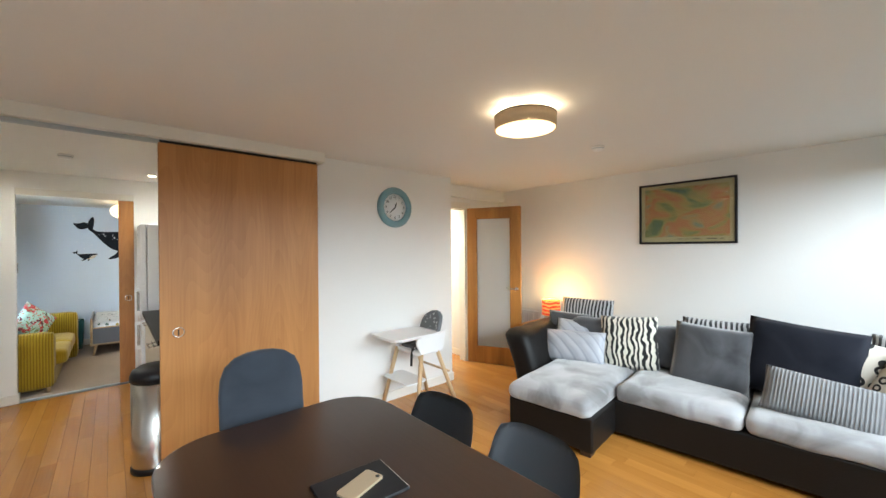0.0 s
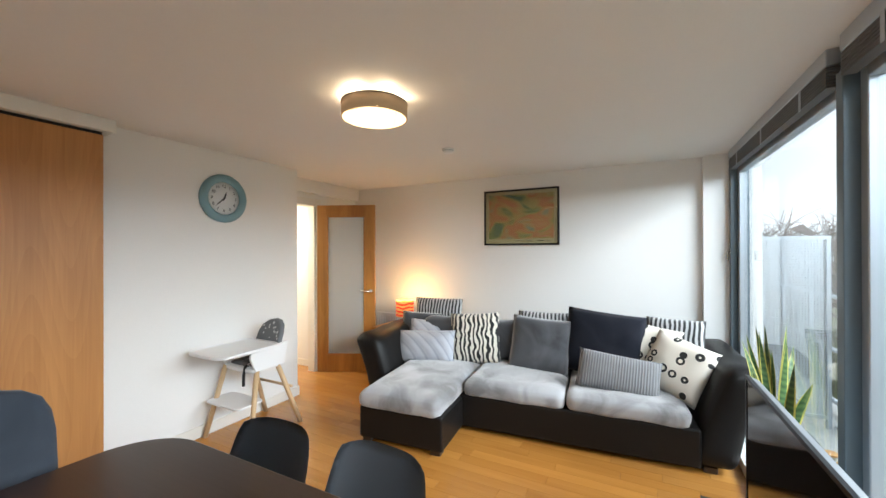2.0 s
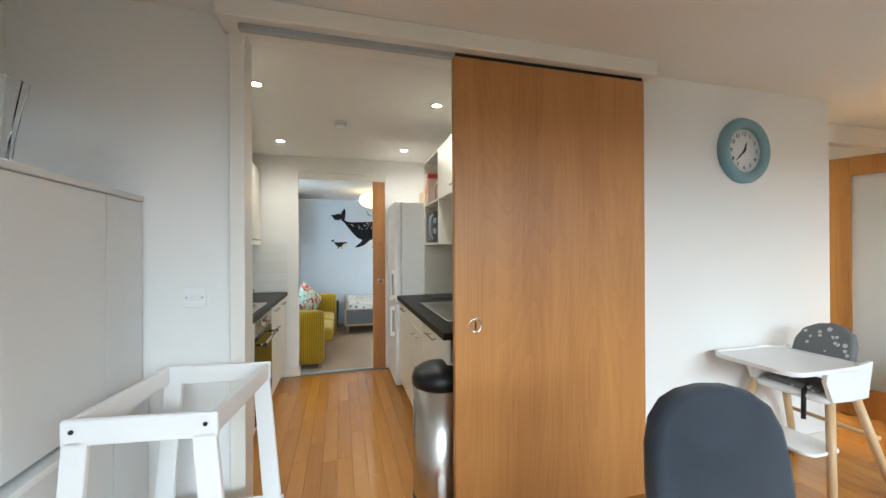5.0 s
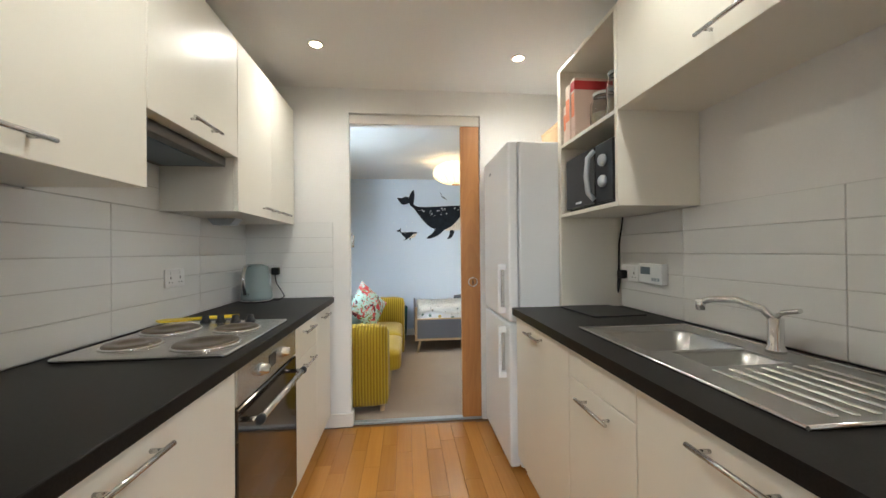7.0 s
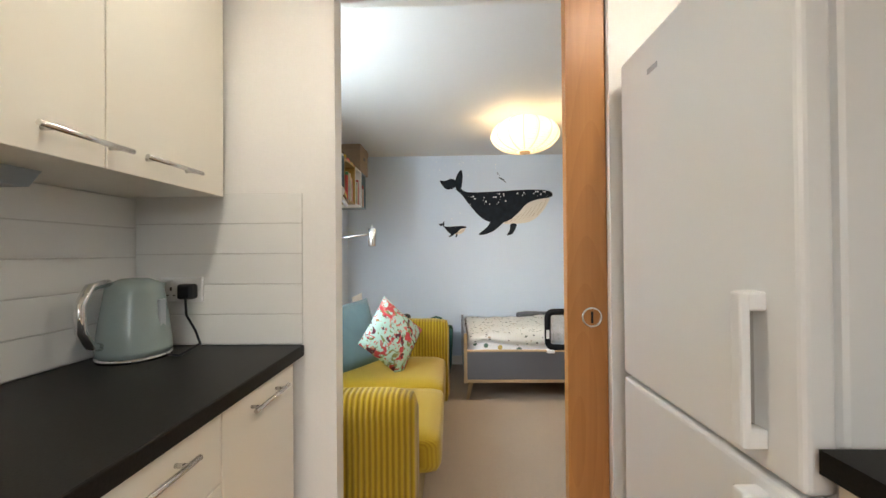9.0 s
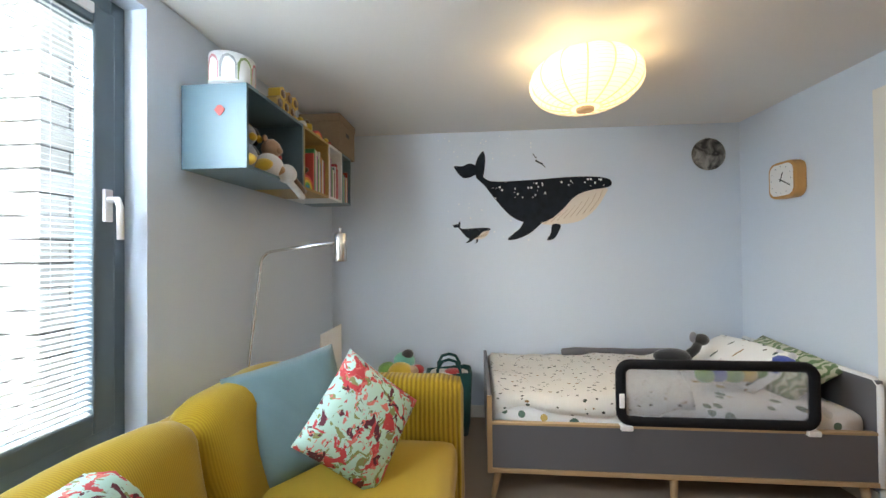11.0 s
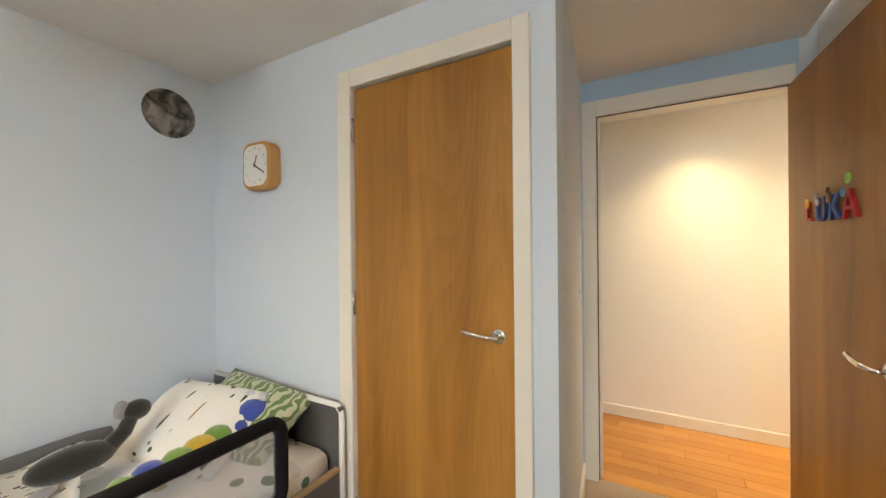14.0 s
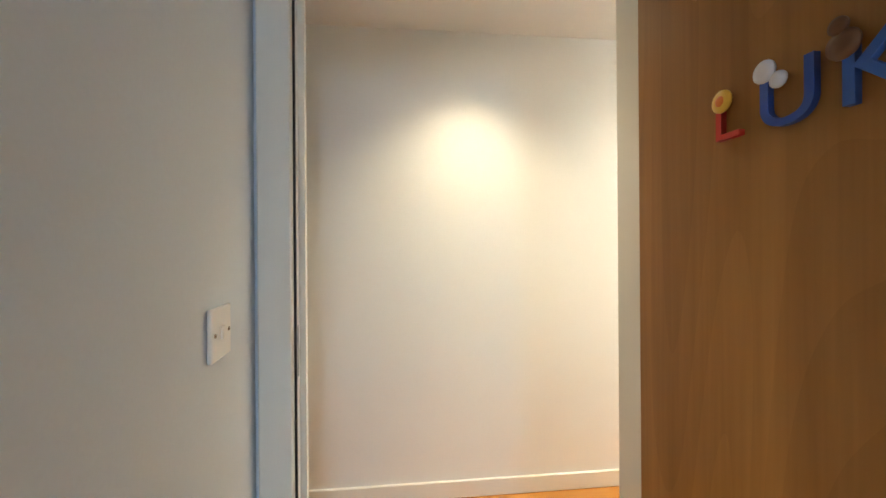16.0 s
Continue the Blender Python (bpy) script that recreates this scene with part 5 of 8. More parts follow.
lmx = ln.new("ShaderNodeMix")
lmx.data_type = "RGBA"
lmx.inputs[6].default_value, lmx.inputs[7].default_value = (0.035, 0.085, 0.03, 1), (0.09, 0.17, 0.055, 1)
ll.new(lw.outputs["Fac"], lmx.inputs[0])
lm2 = ln.new("ShaderNodeMix")
lm2.data_type = "RGBA"
ll.new(lv.outputs["Color"], lm2.inputs[0])
ll.new(lmx.outputs[2], lm2.inputs[6])
lm2.inputs[7].default_value = (0.50, 0.45, 0.10, 1)
ll.new(lm2.outputs[2], lp.inputs["Base Color"])


def blade(height, lean_x, lean_y, width, twist, seed):
    """A stiff pointed leaf, folded along its middle, with pale margins."""
    bm = bmesh.new()
    layer = bm.loops.layers.color.new("edge")
    n = 14
    rows = []
    for j in range(n + 1):
        s = j / n
        w = width * (0.55 + 0.9 * s - 1.45 * s ** 3.2) if s < 1 else 0.001
        w = max(w, 0.001)
        a = twist * s + seed
        c = Vector((lean_x * s ** 1.6 + 0.01 * math.sin(6 * s + seed), lean_y * s ** 1.6, height * s))
        d = Vector((math.cos(a), math.sin(a), 0))
        nrm = Vector((-math.sin(a), math.cos(a), 0))
        rows.append([bm.verts.new(c + d * w * u + nrm * 0.25 * w * abs(u)) for u in (-1, -0.72, 0, 0.72, 1)])
    for a, b in zip(rows, rows[1:]):
        for i in range(4):
            f = bm.faces.new((a[i], a[i + 1], b[i + 1], b[i]))
            f.smooth = True
            for lo in f.loops:
                lo[layer] = (1, 1, 1, 1) if i in (0, 3) else (0, 0, 0, 1)
    return bm


random.seed(5)
for k in range(15):
    h = random.uniform(0.42, 0.80)
    an = random.uniform(0, 6.28)
    ln_ = random.uniform(0.04, 0.20)
    part("leaf", blade(h, 0.5 * math.cos(an) * ln_ * 2 + (0.25 if k == 0 else 0), math.sin(an) * ln_ * 0.6, random.uniform(0.022, 0.034), random.uniform(-1, 1), an), M_LEAF, sp,
         m=pose(0.045 * math.cos(an), 0.035 * math.sin(an), 0.215))

# ---------- kitchen ----------
M_DARKGLASS = shader("dark_oven_glass", (0.02, 0.014, 0.01), 0.06)
M_IRON = shader("grey_cast_iron", (0.16, 0.13, 0.10), 0.35, 0.7, grain=(60, 0.2, 0.1))
M_FRIDGE = shader("white_enamel", (0.83, 0.85, 0.87), 0.34, wear=0.006)


def bar_handle(parent, p0, p1, out, r=0.006):
    """A straight bar pull with two posts; out: the way it stands off."""
    p0, p1, o = Vector(p0), Vector(p1), Vector(out)
    d = (p1 - p0).normalized()
    bm = bmesh.new()
    bm_tube(bm, [p0 + o, p1 + o], r, 10)
    for p in (p0 + d * 0.03, p1 - d * 0.03):
        bm_tube(bm, [p, p + o], r * 0.8, 8)
    return part("handle", bm, M_STEEL, parent, "brushed steel bar handle")


def base_unit(name, label, side, y0, y1, fronts, group, top=0.868):
    """A kitchen base unit. side -1: along the west wall, 1: along the east wall. fronts: (z0, z1, handle)."""
    u = thing(name, label, "kitchen unit", group=group)
    xf = -0.703 if side < 0 else 0.418
    xb = KX0 + 0.004 if side < 0 else KX1 - 0.004
    part("body", box(min(xb, xf + side * 0.021), y0 + 0.001, 0.10, max(xb, xf + side * 0.021), y1 - 0.001, top), M_CREAM, u)
    part("plinth", box(min(xf + side * 0.05, xf + side * 0.065), y0 + 0.001, 0.0, max(xf + side * 0.05, xf + side * 0.065), y1 - 0.001, 0.10), M_CREAM, u)
    for z0, z1, kind in fronts:
        d = part("door" if kind == "v" else "drawer_front", box(min(xf, xf + side * 0.019), y0 + 0.002, z0 + 0.0015, max(xf, xf + side * 0.019), y1 - 0.002, z1 - 0.0015, 0.0015, 1), M_CREAM, u)
        zc = z1 - 0.05
        w = min(0.20, (y1 - y0) * 0.5)
        yc = (y0 + y1) / 2 if kind != "v" else (y1 - w / 2 - 0.21)
        if kind != "n":
            bar_handle(d, (xf, yc - w / 2, zc), (xf, yc + w / 2, zc), (-side * 0.028, 0, 0))
    return u


GW, GE = "base units along the west wall", "base units along the sink wall"
base_unit("drawer_unit", "cream kitchen drawer unit with steel bar handles", -1, 3.36, 4.264, ((0.10, 0.48, "h"), (0.48, 0.868, "h")), GW)
base_unit("base_cabinet", "cream kitchen base cabinet with a drawer and a door", -1, 4.882, 5.312, ((0.10, 0.70, "h"), (0.70, 0.868, "h")), GW)
base_unit("base_cabinet", "narrow cream kitchen base cabinet with one door", -1, 5.312, 5.70, ((0.10, 0.868, "h"),), GW)
base_unit("base_cabinet", "cream kitchen base cabinet with one door", 1, 4.40, 5.06, ((0.10, 0.868, "v"),), GE)
base_unit("drawer_unit", "cream kitchen drawer unit with steel bar handles", 1, 3.99, 4.40, ((0.10, 0.76, "h"), (0.76, 0.868, "n")), GE, 0.74)
base_unit("base_cabinet", "cream kitchen base cabinet with one door", 1, 3.36, 3.99, ((0.10, 0.868, "v"),), GE, 0.74)

ov = thing("oven", "built-in oven with a steel control panel and dark glass door", "oven")
part("body", box(KX0 + 0.01, 4.264, 0.10, -0.728, 4.880, 0.868), M_STEEL, ov)
part("control_panel", box(-0.728, 4.265, 0.745, -0.698, 4.879, 0.866, 0.003, 1), M_STEEL, ov, "brushed steel control panel")
dr = part("door", box(-0.728, 4.265, 0.13, -0.696, 4.879, 0.738, 0.004, 1), M_DARKGLASS, ov, "dark glass oven door")
bm = bmesh.new()
bm_tube(bm, [(-0.650, 4.307, 0.685), (-0.650, 4.837, 0.685)], 0.012, 14)
for y in (4.327, 4.817):
    bm_tube(bm, [(-0.696, y, 0.685), (-0.650, y, 0.685)], 0.009, 10)
part("handle", bm, M_STEEL, dr, "steel bar handle")
for y in (4.322, 4.822):
    part("handle_end", lathe([(0.0, -0.02), (0.014, -0.015), (0.016, 0.0), (0.014, 0.015), (0.0, 0.02)], 16, (-0.650, y, 0.685), "y"), M_BLACK, dr, "black end cap")
for y in (4.457, 4.687):
    part("knob", lathe([(0.024, 0.0), (0.024, 0.006), (0.019, 0.009), (0.017, 0.028), (0.0, 0.029)], 24, (-0.698, y, 0.806), "x"), M_STEEL, ov, "steel control knob")
part("display", box(-0.699, 4.537, 0.782, -0.696, 4.607, 0.83), M_GLOSSBLACK, ov, "dark clock display")
part("plinth", box(-0.768, 4.264, 0.0, -0.753, 4.880, 0.10), M_CREAM, ov)


def worktop_with_hole(name, x0, x1, y0, y1, hole=None):
    bm = bmesh.new()
    if hole:
        a, b, c, d = hole
        for q in ((x0, y0, x1, c), (x0, d, x1, y1), (x0, c, a, d), (b, c, x1, d)):
            bm_box(bm, q[0], q[1], 0.870, q[2], q[3], 0.908)
    else:
        bm_box(bm, x0, y0, 0.870, x1, y1, 0.908, 0.004, 2)
    t = thing(name, "long black laminate kitchen worktop", "worktop", group="kitchen worktops")
    part("slab", bm, M_WORKTOP, t)
    return t


worktop_with_hole("worktop", KX0 + 0.002, -0.680, 3.345, KY1 - 0.004)
worktop_with_hole("worktop", 0.395, KX1 - 0.002, 3.345, 5.063, (0.515, 0.93, 3.655, 4.465))

hob = thing("hob", "stainless steel electric hob with four solid plates", "hob", (-0.955, 4.53, 0.908))
part("plate", prism(rounded(-0.255, -0.295, 0.24, 0.30, 0.02), 0.0, 0.012, "xy", 0.004), M_STEEL, hob, "brushed steel hob plate")
for x, y, r in ((0.115, -0.155, 0.095), (-0.125, -0.14, 0.078), (0.105, 0.095, 0.078), (-0.14, 0.10, 0.095)):
    rg = part("hotplate", lathe([(r, 0.012), (r, 0.02), (r * 0.94, 0.023), (r * 0.5, 0.022), (r * 0.46, 0.019), (0.0, 0.019)], 40, (x, y, 0)), M_IRON, hob, "solid iron hotplate")
    part("trim_ring", lathe([(r + 0.008, 0.012), (r + 0.007, 0.017), (r, 0.018), (r, 0.012)], 40, (x, y, 0)), M_CHROME, rg, "chrome ring")
for k in range(4):
    part("knob", lathe([(0.021, 0.012), (0.021, 0.018), (0.015, 0.022), (0.013, 0.042), (0.0, 0.043)], 20, (0.092 - k * 0.062, 0.255, 0)), M_BLACK, hob, "black control knob")
spo = thing("spatula", "yellow plastic spatula lying on the hob", "spatula", (-1.16, 4.77, 0.936), 12)
M_YEL = shader("yellow_plastic", (0.75, 0.55, 0.03), 0.4)
part("blade", prism([(-0.05, -0.035), (0.05, -0.03), (0.06, 0.0), (0.05, 0.03), (-0.05, 0.035), (-0.075, 0.0)], -0.004, 0.004, "xy", 0.002), M_YEL, spo)
part("grip", tube([(0.055, 0, 0.0), (0.12, 0, 0.004), (0.24, 0, 0.004)], 0.008, 8), M_YEL, spo)

# wall cupboards on the hob side
GU = "cream wall cupboards over the hob"


def wall_unit(label, y0, y1, z0, z1, xf, side, splits=1, handle=True, group=GU):
    u = thing("wall_cabinet", label, "wall cupboard", group=group)
    xb = KX0 + 0.003 if side < 0 else KX1 - 0.003
    xi = xf + side * 0.02
    part("body", box(min(xb, xi), y0 + 0.001, z0, max(xb, xi), y1 - 0.001, z1), M_CREAM, u)
    for k in range(splits):
        a, b = y0 + (y1 - y0) * k / splits, y0 + (y1 - y0) * (k + 1) / splits
        d = part("door", box(min(xf, xf + side * 0.018), a + 0.0015, z0 - 0.002, max(xf, xf + side * 0.018), b - 0.0015, z1, 0.0015, 1), M_CREAM, u)
        w = 0.20
        yc = (a + b) / 2 if splits == 1 else (b - 0.06 if k == 0 else a + 0.18)
        if handle:
            bar_handle(d, (xf, yc - w / 2, z0 + 0.045), (xf, yc + w / 2, z0 + 0.045), (-side * 0.028, 0, 0))
    return u


wall_unit("cream wall cupboard with one door", 3.40, 4.242, 1.416, 2.19, -0.935, -1)
wall_unit("cream wall cupboard over the cooker hood", 4.242, 4.842, 1.655, 2.19, -0.935, -1)
wall_unit("pair of cream wall cupboard doors over the kettle", 4.842, 5.70, 1.412, 2.19, -0.935, -1, 2)
hd = thing("cooker_hood", "grey built-in cooker hood under the cupboard", "cooker hood")
part("body", box(KX0 + 0.004, 4.246, 1.61, -0.985, 4.838, 1.653, 0.004, 1), shader("brown_grey_hood", (0.10, 0.09, 0.08), 0.45, wear=0.05), hd)
part("filter", box(KX0 + 0.05, 4.284, 1.606, -1.025, 4.80, 1.611), M_ALU, hd, "dark metal grease filter")
ul = thing("under_cabinet_light", "small wedge light under the wall cupboard", "light")
part("housing", prism([(-1.25, 1.410), (-1.10, 1.410), (-1.13, 1.375), (-1.22, 1.375)], 5.20, 5.29, "xz", 0.002), M_ALUL, ul)

kt = thing("kettle", "pale green-grey electric kettle on the worktop", "kettle", (-1.14, 5.585, 0.908))
kt.scale = (1.18, 1.18, 1.04)
M_KET = shader("pale_sage_plastic", (0.30, 0.37, 0.36), 0.25, wear=0.03)
part("stand", lathe([(0.078, 0.0), (0.08, 0.012), (0.0, 0.014)], 32), M_CHROME, kt, "chrome stand")
part("body", lathe([(0.078, 0.015), (0.080, 0.03), (0.074, 0.10), (0.062, 0.19), (0.058, 0.215), (0.03, 0.23), (0.0, 0.232)], 36), M_KET, kt)
part("handle", tube([(-0.02, -0.055, 0.222), (-0.02, -0.10, 0.215), (-0.02, -0.125, 0.17), (-0.02, -0.122, 0.10), (-0.02, -0.10, 0.06), (-0.02, -0.075, 0.05)], 0.011, 10), M_CHROME, kt, "curved chrome handle")
part("spout", prism([(0.045, 0.215), (0.085, 0.21), (0.06, 0.17)], -0.02, 0.02, "yz", 0.003), M_KET, kt)
part("gauge", box(0.066, -0.012, 0.05, 0.074, 0.012, 0.17, 0.003, 1), M_ALUL, kt, "water gauge window")


def socket(m, plug=False):
    s = thing("wall_socket", "white double wall socket", "socket")
    s.matrix_world = m
    part("plate", box(-0.073, -0.009, -0.043, 0.073, 0.0, 0.043, 0.003, 2), M_PLASTIC, s)
    for x in (-0.036, 0.036):
        part("switch", box(x - 0.006, -0.013, 0.015, x + 0.006, -0.008, 0.032, 0.001, 1), M_PLASTIC, s)
        part("pin_holes", bm_box(bm_box(box(x - 0.003, -0.0098, -0.004, x + 0.003, -0.0088, 0.008), x - 0.015, -0.0098, -0.022, x - 0.008, -0.0088, -0.018), x + 0.008, -0.0098, -0.022, x + 0.015, -0.0088, -0.018), M_BLACK, s, "dark pin holes")
    return s


socket(pose(KX0 + 0.012, 4.93, 1.107, 0, 0, 90))
socket(pose(-1.095, KY1 - 0.012, 1.10))
pl = thing("plug", "black plug with a cable to the kettle", "plug")
part("plug_body", box(-1.085, KY1 - 0.06, 1.07, -1.035, KY1 - 0.022, 1.12, 0.008, 2), M_BLACK, pl)
part("cable", tube([(-1.06, KY1 - 0.05, 1.07), (-1.05, KY1 - 0.06, 1.02), (-1.02, KY1 - 0.06, 0.97), (-0.99, KY1 - 0.08, 0.93), (-1.0, KY1 - 0.16, 0.914), (-1.06, 5.60, 0.914)], 0.004, 8), M_BLACK, pl, "black cable")

# sink wall
sk = thing("sink", "stainless steel inset sink with a drainer", "sink")
bm = bmesh.new()
X0, X1, Y0, Y1, Z = 0.50, 0.945, 3.635, 4.48, 0.9095
def basin(bm, a, b, c, d, depth):
    """An open pressed bowl with rounded corners and a coved floor."""
    loops = []
    for inset, drop, r in ((0.0, 0.0, 0.002), (0.004, 0.004, 0.045), (0.012, depth * 0.75, 0.05), (0.022, depth * 0.93, 0.05), (0.05, depth, 0.05)):
        loops.append([bm.verts.new((x, y, Z - drop)) for x, y in rounded(a + inset, c + inset, b - inset, d - inset, r)])
    for p, q in zip(loops, loops[1:]):
        for k in range(len(p)):
            f = bm.faces.new((p[k], p[(k + 1) % len(p)], q[(k + 1) % len(p)], q[k]))
            f.smooth = True
    bm.faces.new(loops[-1])
basin(bm, 0.545, 0.865, 4.125, 4.392, 0.16)
basin(bm, 0.605, 0.845, 3.965, 4.105, 0.09)
for q in ((X0, Y0, 0.545, Y1), (0.865, 4.125, X1, Y1), (0.545, 4.392, 0.865, Y1), (0.545, 4.105, 0.865, 4.125), (0.545, 3.965, 0.605, 4.105), (0.845, 3.965, X1, 4.105), (0.865, 4.105, X1, 4.125), (0.545, Y0, X1, 3.965)):
    bm_box(bm, q[0], q[1], Z - 0.001, q[2], q[3], Z + 0.003)
part("basin", bm, shader("satin_sink_steel", (0.44, 0.43, 0.41), 0.3, 1.0, wear=0.05), sk, "stainless steel bowls")
for k in range(7):
    part("drainer_ridge", box(0.585 + k * 0.045, 3.665, Z + 0.003, 0.600 + k * 0.045, 3.935, Z + 0.007, 0.002, 1), M_STEEL, sk)
part("rim", tube([(X0, Y0, Z + 0.003), (X0, Y1, Z + 0.003), (X1, Y1, Z + 0.003), (X1, Y0, Z + 0.003), (X0, Y0, Z + 0.003)], 0.005, 8), M_STEEL, sk)
part("waste", lathe([(0.03, Z - 0.158), (0.03, Z - 0.155), (0.0, Z - 0.156)], 20, (0.705, 4.275, 0)), M_CHROME, sk)
tp = thing("mixer_tap", "chrome mixer tap with a curved spout", "tap", (0.905, 4.065, 0.912))
part("body", lathe([(0.026, 0.0), (0.026, 0.01), (0.02, 0.02), (0.02, 0.10), (0.0, 0.105)], 24), M_CHROME, tp)
part("spout", tube([(0, 0, 0.09), (-0.01, 0.03, 0.125), (-0.04, 0.09, 0.145), (-0.07, 0.15, 0.14), (-0.08, 0.18, 0.128)], 0.011, 12), M_CHROME, tp)
part("nozzle", lathe([(0.014, 0.10), (0.015, 0.135), (0.0, 0.137)], 16, (-0.083, 0.185, 0)), M_CHROME, tp)
part("lever", tube([(0, 0, 0.10), (0.0, -0.02, 0.12), (-0.01, -0.08, 0.135)], 0.007, 8), M_CHROME, tp)
cb = thing("chopping_board", "thin black chopping board on the worktop", "chopping board", (0.80, 4.87, 0.908), 4)
part("board", prism(rounded(-0.14, -0.17, 0.14, 0.17, 0.02), 0.0, 0.008, "xy", 0.002), M_BLACK, cb)
socket(pose(KX1 - 0.012, 4.930, 1.095, 0, 0, -90))
tc = thing("heating_timer", "white plastic heating timer on the wall", "timer")
part("case", box(KX1 - 0.045, 4.650, 1.055, KX1 - 0.012, 4.820, 1.15, 0.005, 2), M_PLASTIC, tc)
part("display", box(KX1 - 0.047, 4.730, 1.10, KX1 - 0.044, 4.800, 1.135), M_ALU, tc, "small grey display")
for k in range(3):
    part("button", box(KX1 - 0.048, 4.665 + k * 0.02, 1.07, KX1 - 0.044, 4.678 + k * 0.02, 1.085, 0.001, 1), M_ALUL, tc)
pw = thing("plug", "black plug with a cable up to the microwave", "plug")
part("plug_body", box(KX1 - 0.06, 4.945, 1.065, KX1 - 0.022, 4.990, 1.11, 0.008, 2), M_BLACK, pw)
part("cable", tube([(KX1 - 0.05, 4.97, 1.07), (KX1 - 0.055, 4.975, 1.02), (KX1 - 0.05, 4.99, 0.99), (KX1 - 0.04, 5.012, 1.01), (KX1 - 0.03, 5.018, 1.10), (KX1 - 0.03, 5.012, 1.25), (KX1 - 0.03, 4.985, 1.34), (KX1 - 0.03, 4.975, 1.395)], 0.0045, 8), M_BLACK, pw, "dark cable")

os_ = thing("open_shelf_unit", "white open wall unit with two compartments", "shelf unit")
SX, SY0, SY1, SZ0, SZ1 = 0.66, 4.47, 5.03, 1.395, 2.20
part("side", box(SX, SY0, SZ0, KX1 - 0.003, SY0 + 0.018, SZ1, 0.001, 1), M_CREAM, os_)
part("side", box(SX, SY1 - 0.018, SZ0, KX1 - 0.003, SY1, SZ1, 0.001, 1), M_CREAM, os_)
for z in (SZ0, 1.766, SZ1 - 0.018):
    part("shelf", box(SX, SY0 + 0.018, z, KX1 - 0.003, SY1 - 0.018, z + 0.018, 0.001, 1), M_CREAM, os_)
part("back", box(KX1 - 0.010, SY0 + 0.018, SZ0 + 0.018, KX1 - 0.003, SY1 - 0.018, SZ1 - 0.018), M_CREAM, os_)
ep = thing("end_panel", "cream end panel between worktop and shelf unit", "panel")
part("panel", box(0.665, 5.032, 0.0, KX1 - 0.003, 5.062, 2.20), M_CREAM, ep)
wall_unit("cream wall cupboard over the sink", 3.40, 4.468, 1.775, 2.20, 0.66, 1, 1, True, "cream wall cupboards over the sink")
mw = thing("microwave", "black microwave oven on the open shelf", "microwave", (0.672, 4.74, 1.414))
part("case", box(0.012, -0.225, 0.006, 0.29, 0.225, 0.275, 0.006, 2), M_BLACK, mw)
part("door", box(-0.006, -0.075, 0.012, 0.012, 0.222, 0.27, 0.004, 1), M_GLOSSBLACK, mw, "dark glass door")
part("control_panel", box(-0.004, -0.222, 0.012, 0.012, -0.078, 0.27, 0.004, 1), M_BLACK, mw)
part("handle", tube([(-0.005, -0.07, 0.03), (-0.03, -0.062, 0.06), (-0.036, -0.056, 0.14), (-0.03, -0.062, 0.22), (-0.005, -0.07, 0.25)], 0.011, 10), M_ALUL, mw, "curved silver handle")
for z in (0.10, 0.19):
    part("dial", lathe([(0.026, 0.0), (0.026, -0.010), (0.020, -0.018), (0.0, -0.018)], 24, (-0.004, -0.15, z), "x"), M_ALUL, mw, "silver dial")
part("badge", box(-0.0085, 0.05, 0.03, -0.006, 0.11, 0.04), M_ALUL, mw, "small silver badge bar")
for y, x, w, d, h, c, lab in ((4.980, 0.72, 0.035, 0.18, 0.20, (0.75, 0.62, 0.52), "cream and orange"), (4.920, 0.71, 0.05, 0.20, 0.28, (0.72, 0.58, 0.48), "pale pink"), (4.860, 0.71, 0.04, 0.19, 0.29, (0.70, 0.52, 0.42), "pale card and red")):
    bx = thing("food_box", lab + " cardboard food box on the open shelf", "box", (x, y, 1.785), 0, group="food boxes on the shelf")
    part("carton", box(-0.05, -w / 2, 0.0, d - 0.05, w / 2, h, 0.001, 1), shader("printed_card", c, 0.6, wear=0.06), bx)
    part("label_panel", box(-0.0515, -w / 2 + 0.005, h * 0.35, -0.05, w / 2 - 0.005, h * 0.75), shader("label_print", (0.75, 0.25, 0.12), 0.6), bx, "printed label panel")
    if lab == "pale card and red":
        part("red_band", box(-0.052, -w / 2 - 0.001, h * 0.80, d - 0.049, w / 2 + 0.001, h * 0.95), shader("red_print", (0.50, 0.03, 0.03), 0.6), bx, "red printed band")
for k, (y, h, r) in enumerate(((4.770, 0.17, 0.06), (4.655, 0.22, 0.045), (4.570, 0.25, 0.05))):
    jr = thing("storage_jar", ("clear plastic box of dry food", "clear glass storage jar", "dark glass coffee jug")[k] + " on the open shelf", "jar", (0.77, y, 1.785))
    part("jar", lathe([(0.0, 0.0), (r, 0.0), (r, h * 0.8), (r * 0.75, h * 0.9), (r * 0.75, h), (r * 0.70, h), (r * 0.70, h * 0.9), (r - 0.006, h * 0.78), (r - 0.006, 0.008), (0.0, 0.008)], 24), M_CRYSTAL if k < 2 else M_DARKGLASS, jr)
    part("lid", lathe([(r * 0.8, h), (r * 0.8, h + 0.015), (0.0, h + 0.015)], 24), (M_PLASTIC, M_ALUL, M_STEEL)[k], jr)
    part("contents", lathe([(0.0, 0.01), (r * 0.85, 0.01), (r * 0.85, h * 0.5), (0.0, h * 0.52)], 20), shader("dry_food", (0.45, 0.36, 0.24), 0.8, grain=(120, 0.3, 0.3)), jr, "dry food inside")

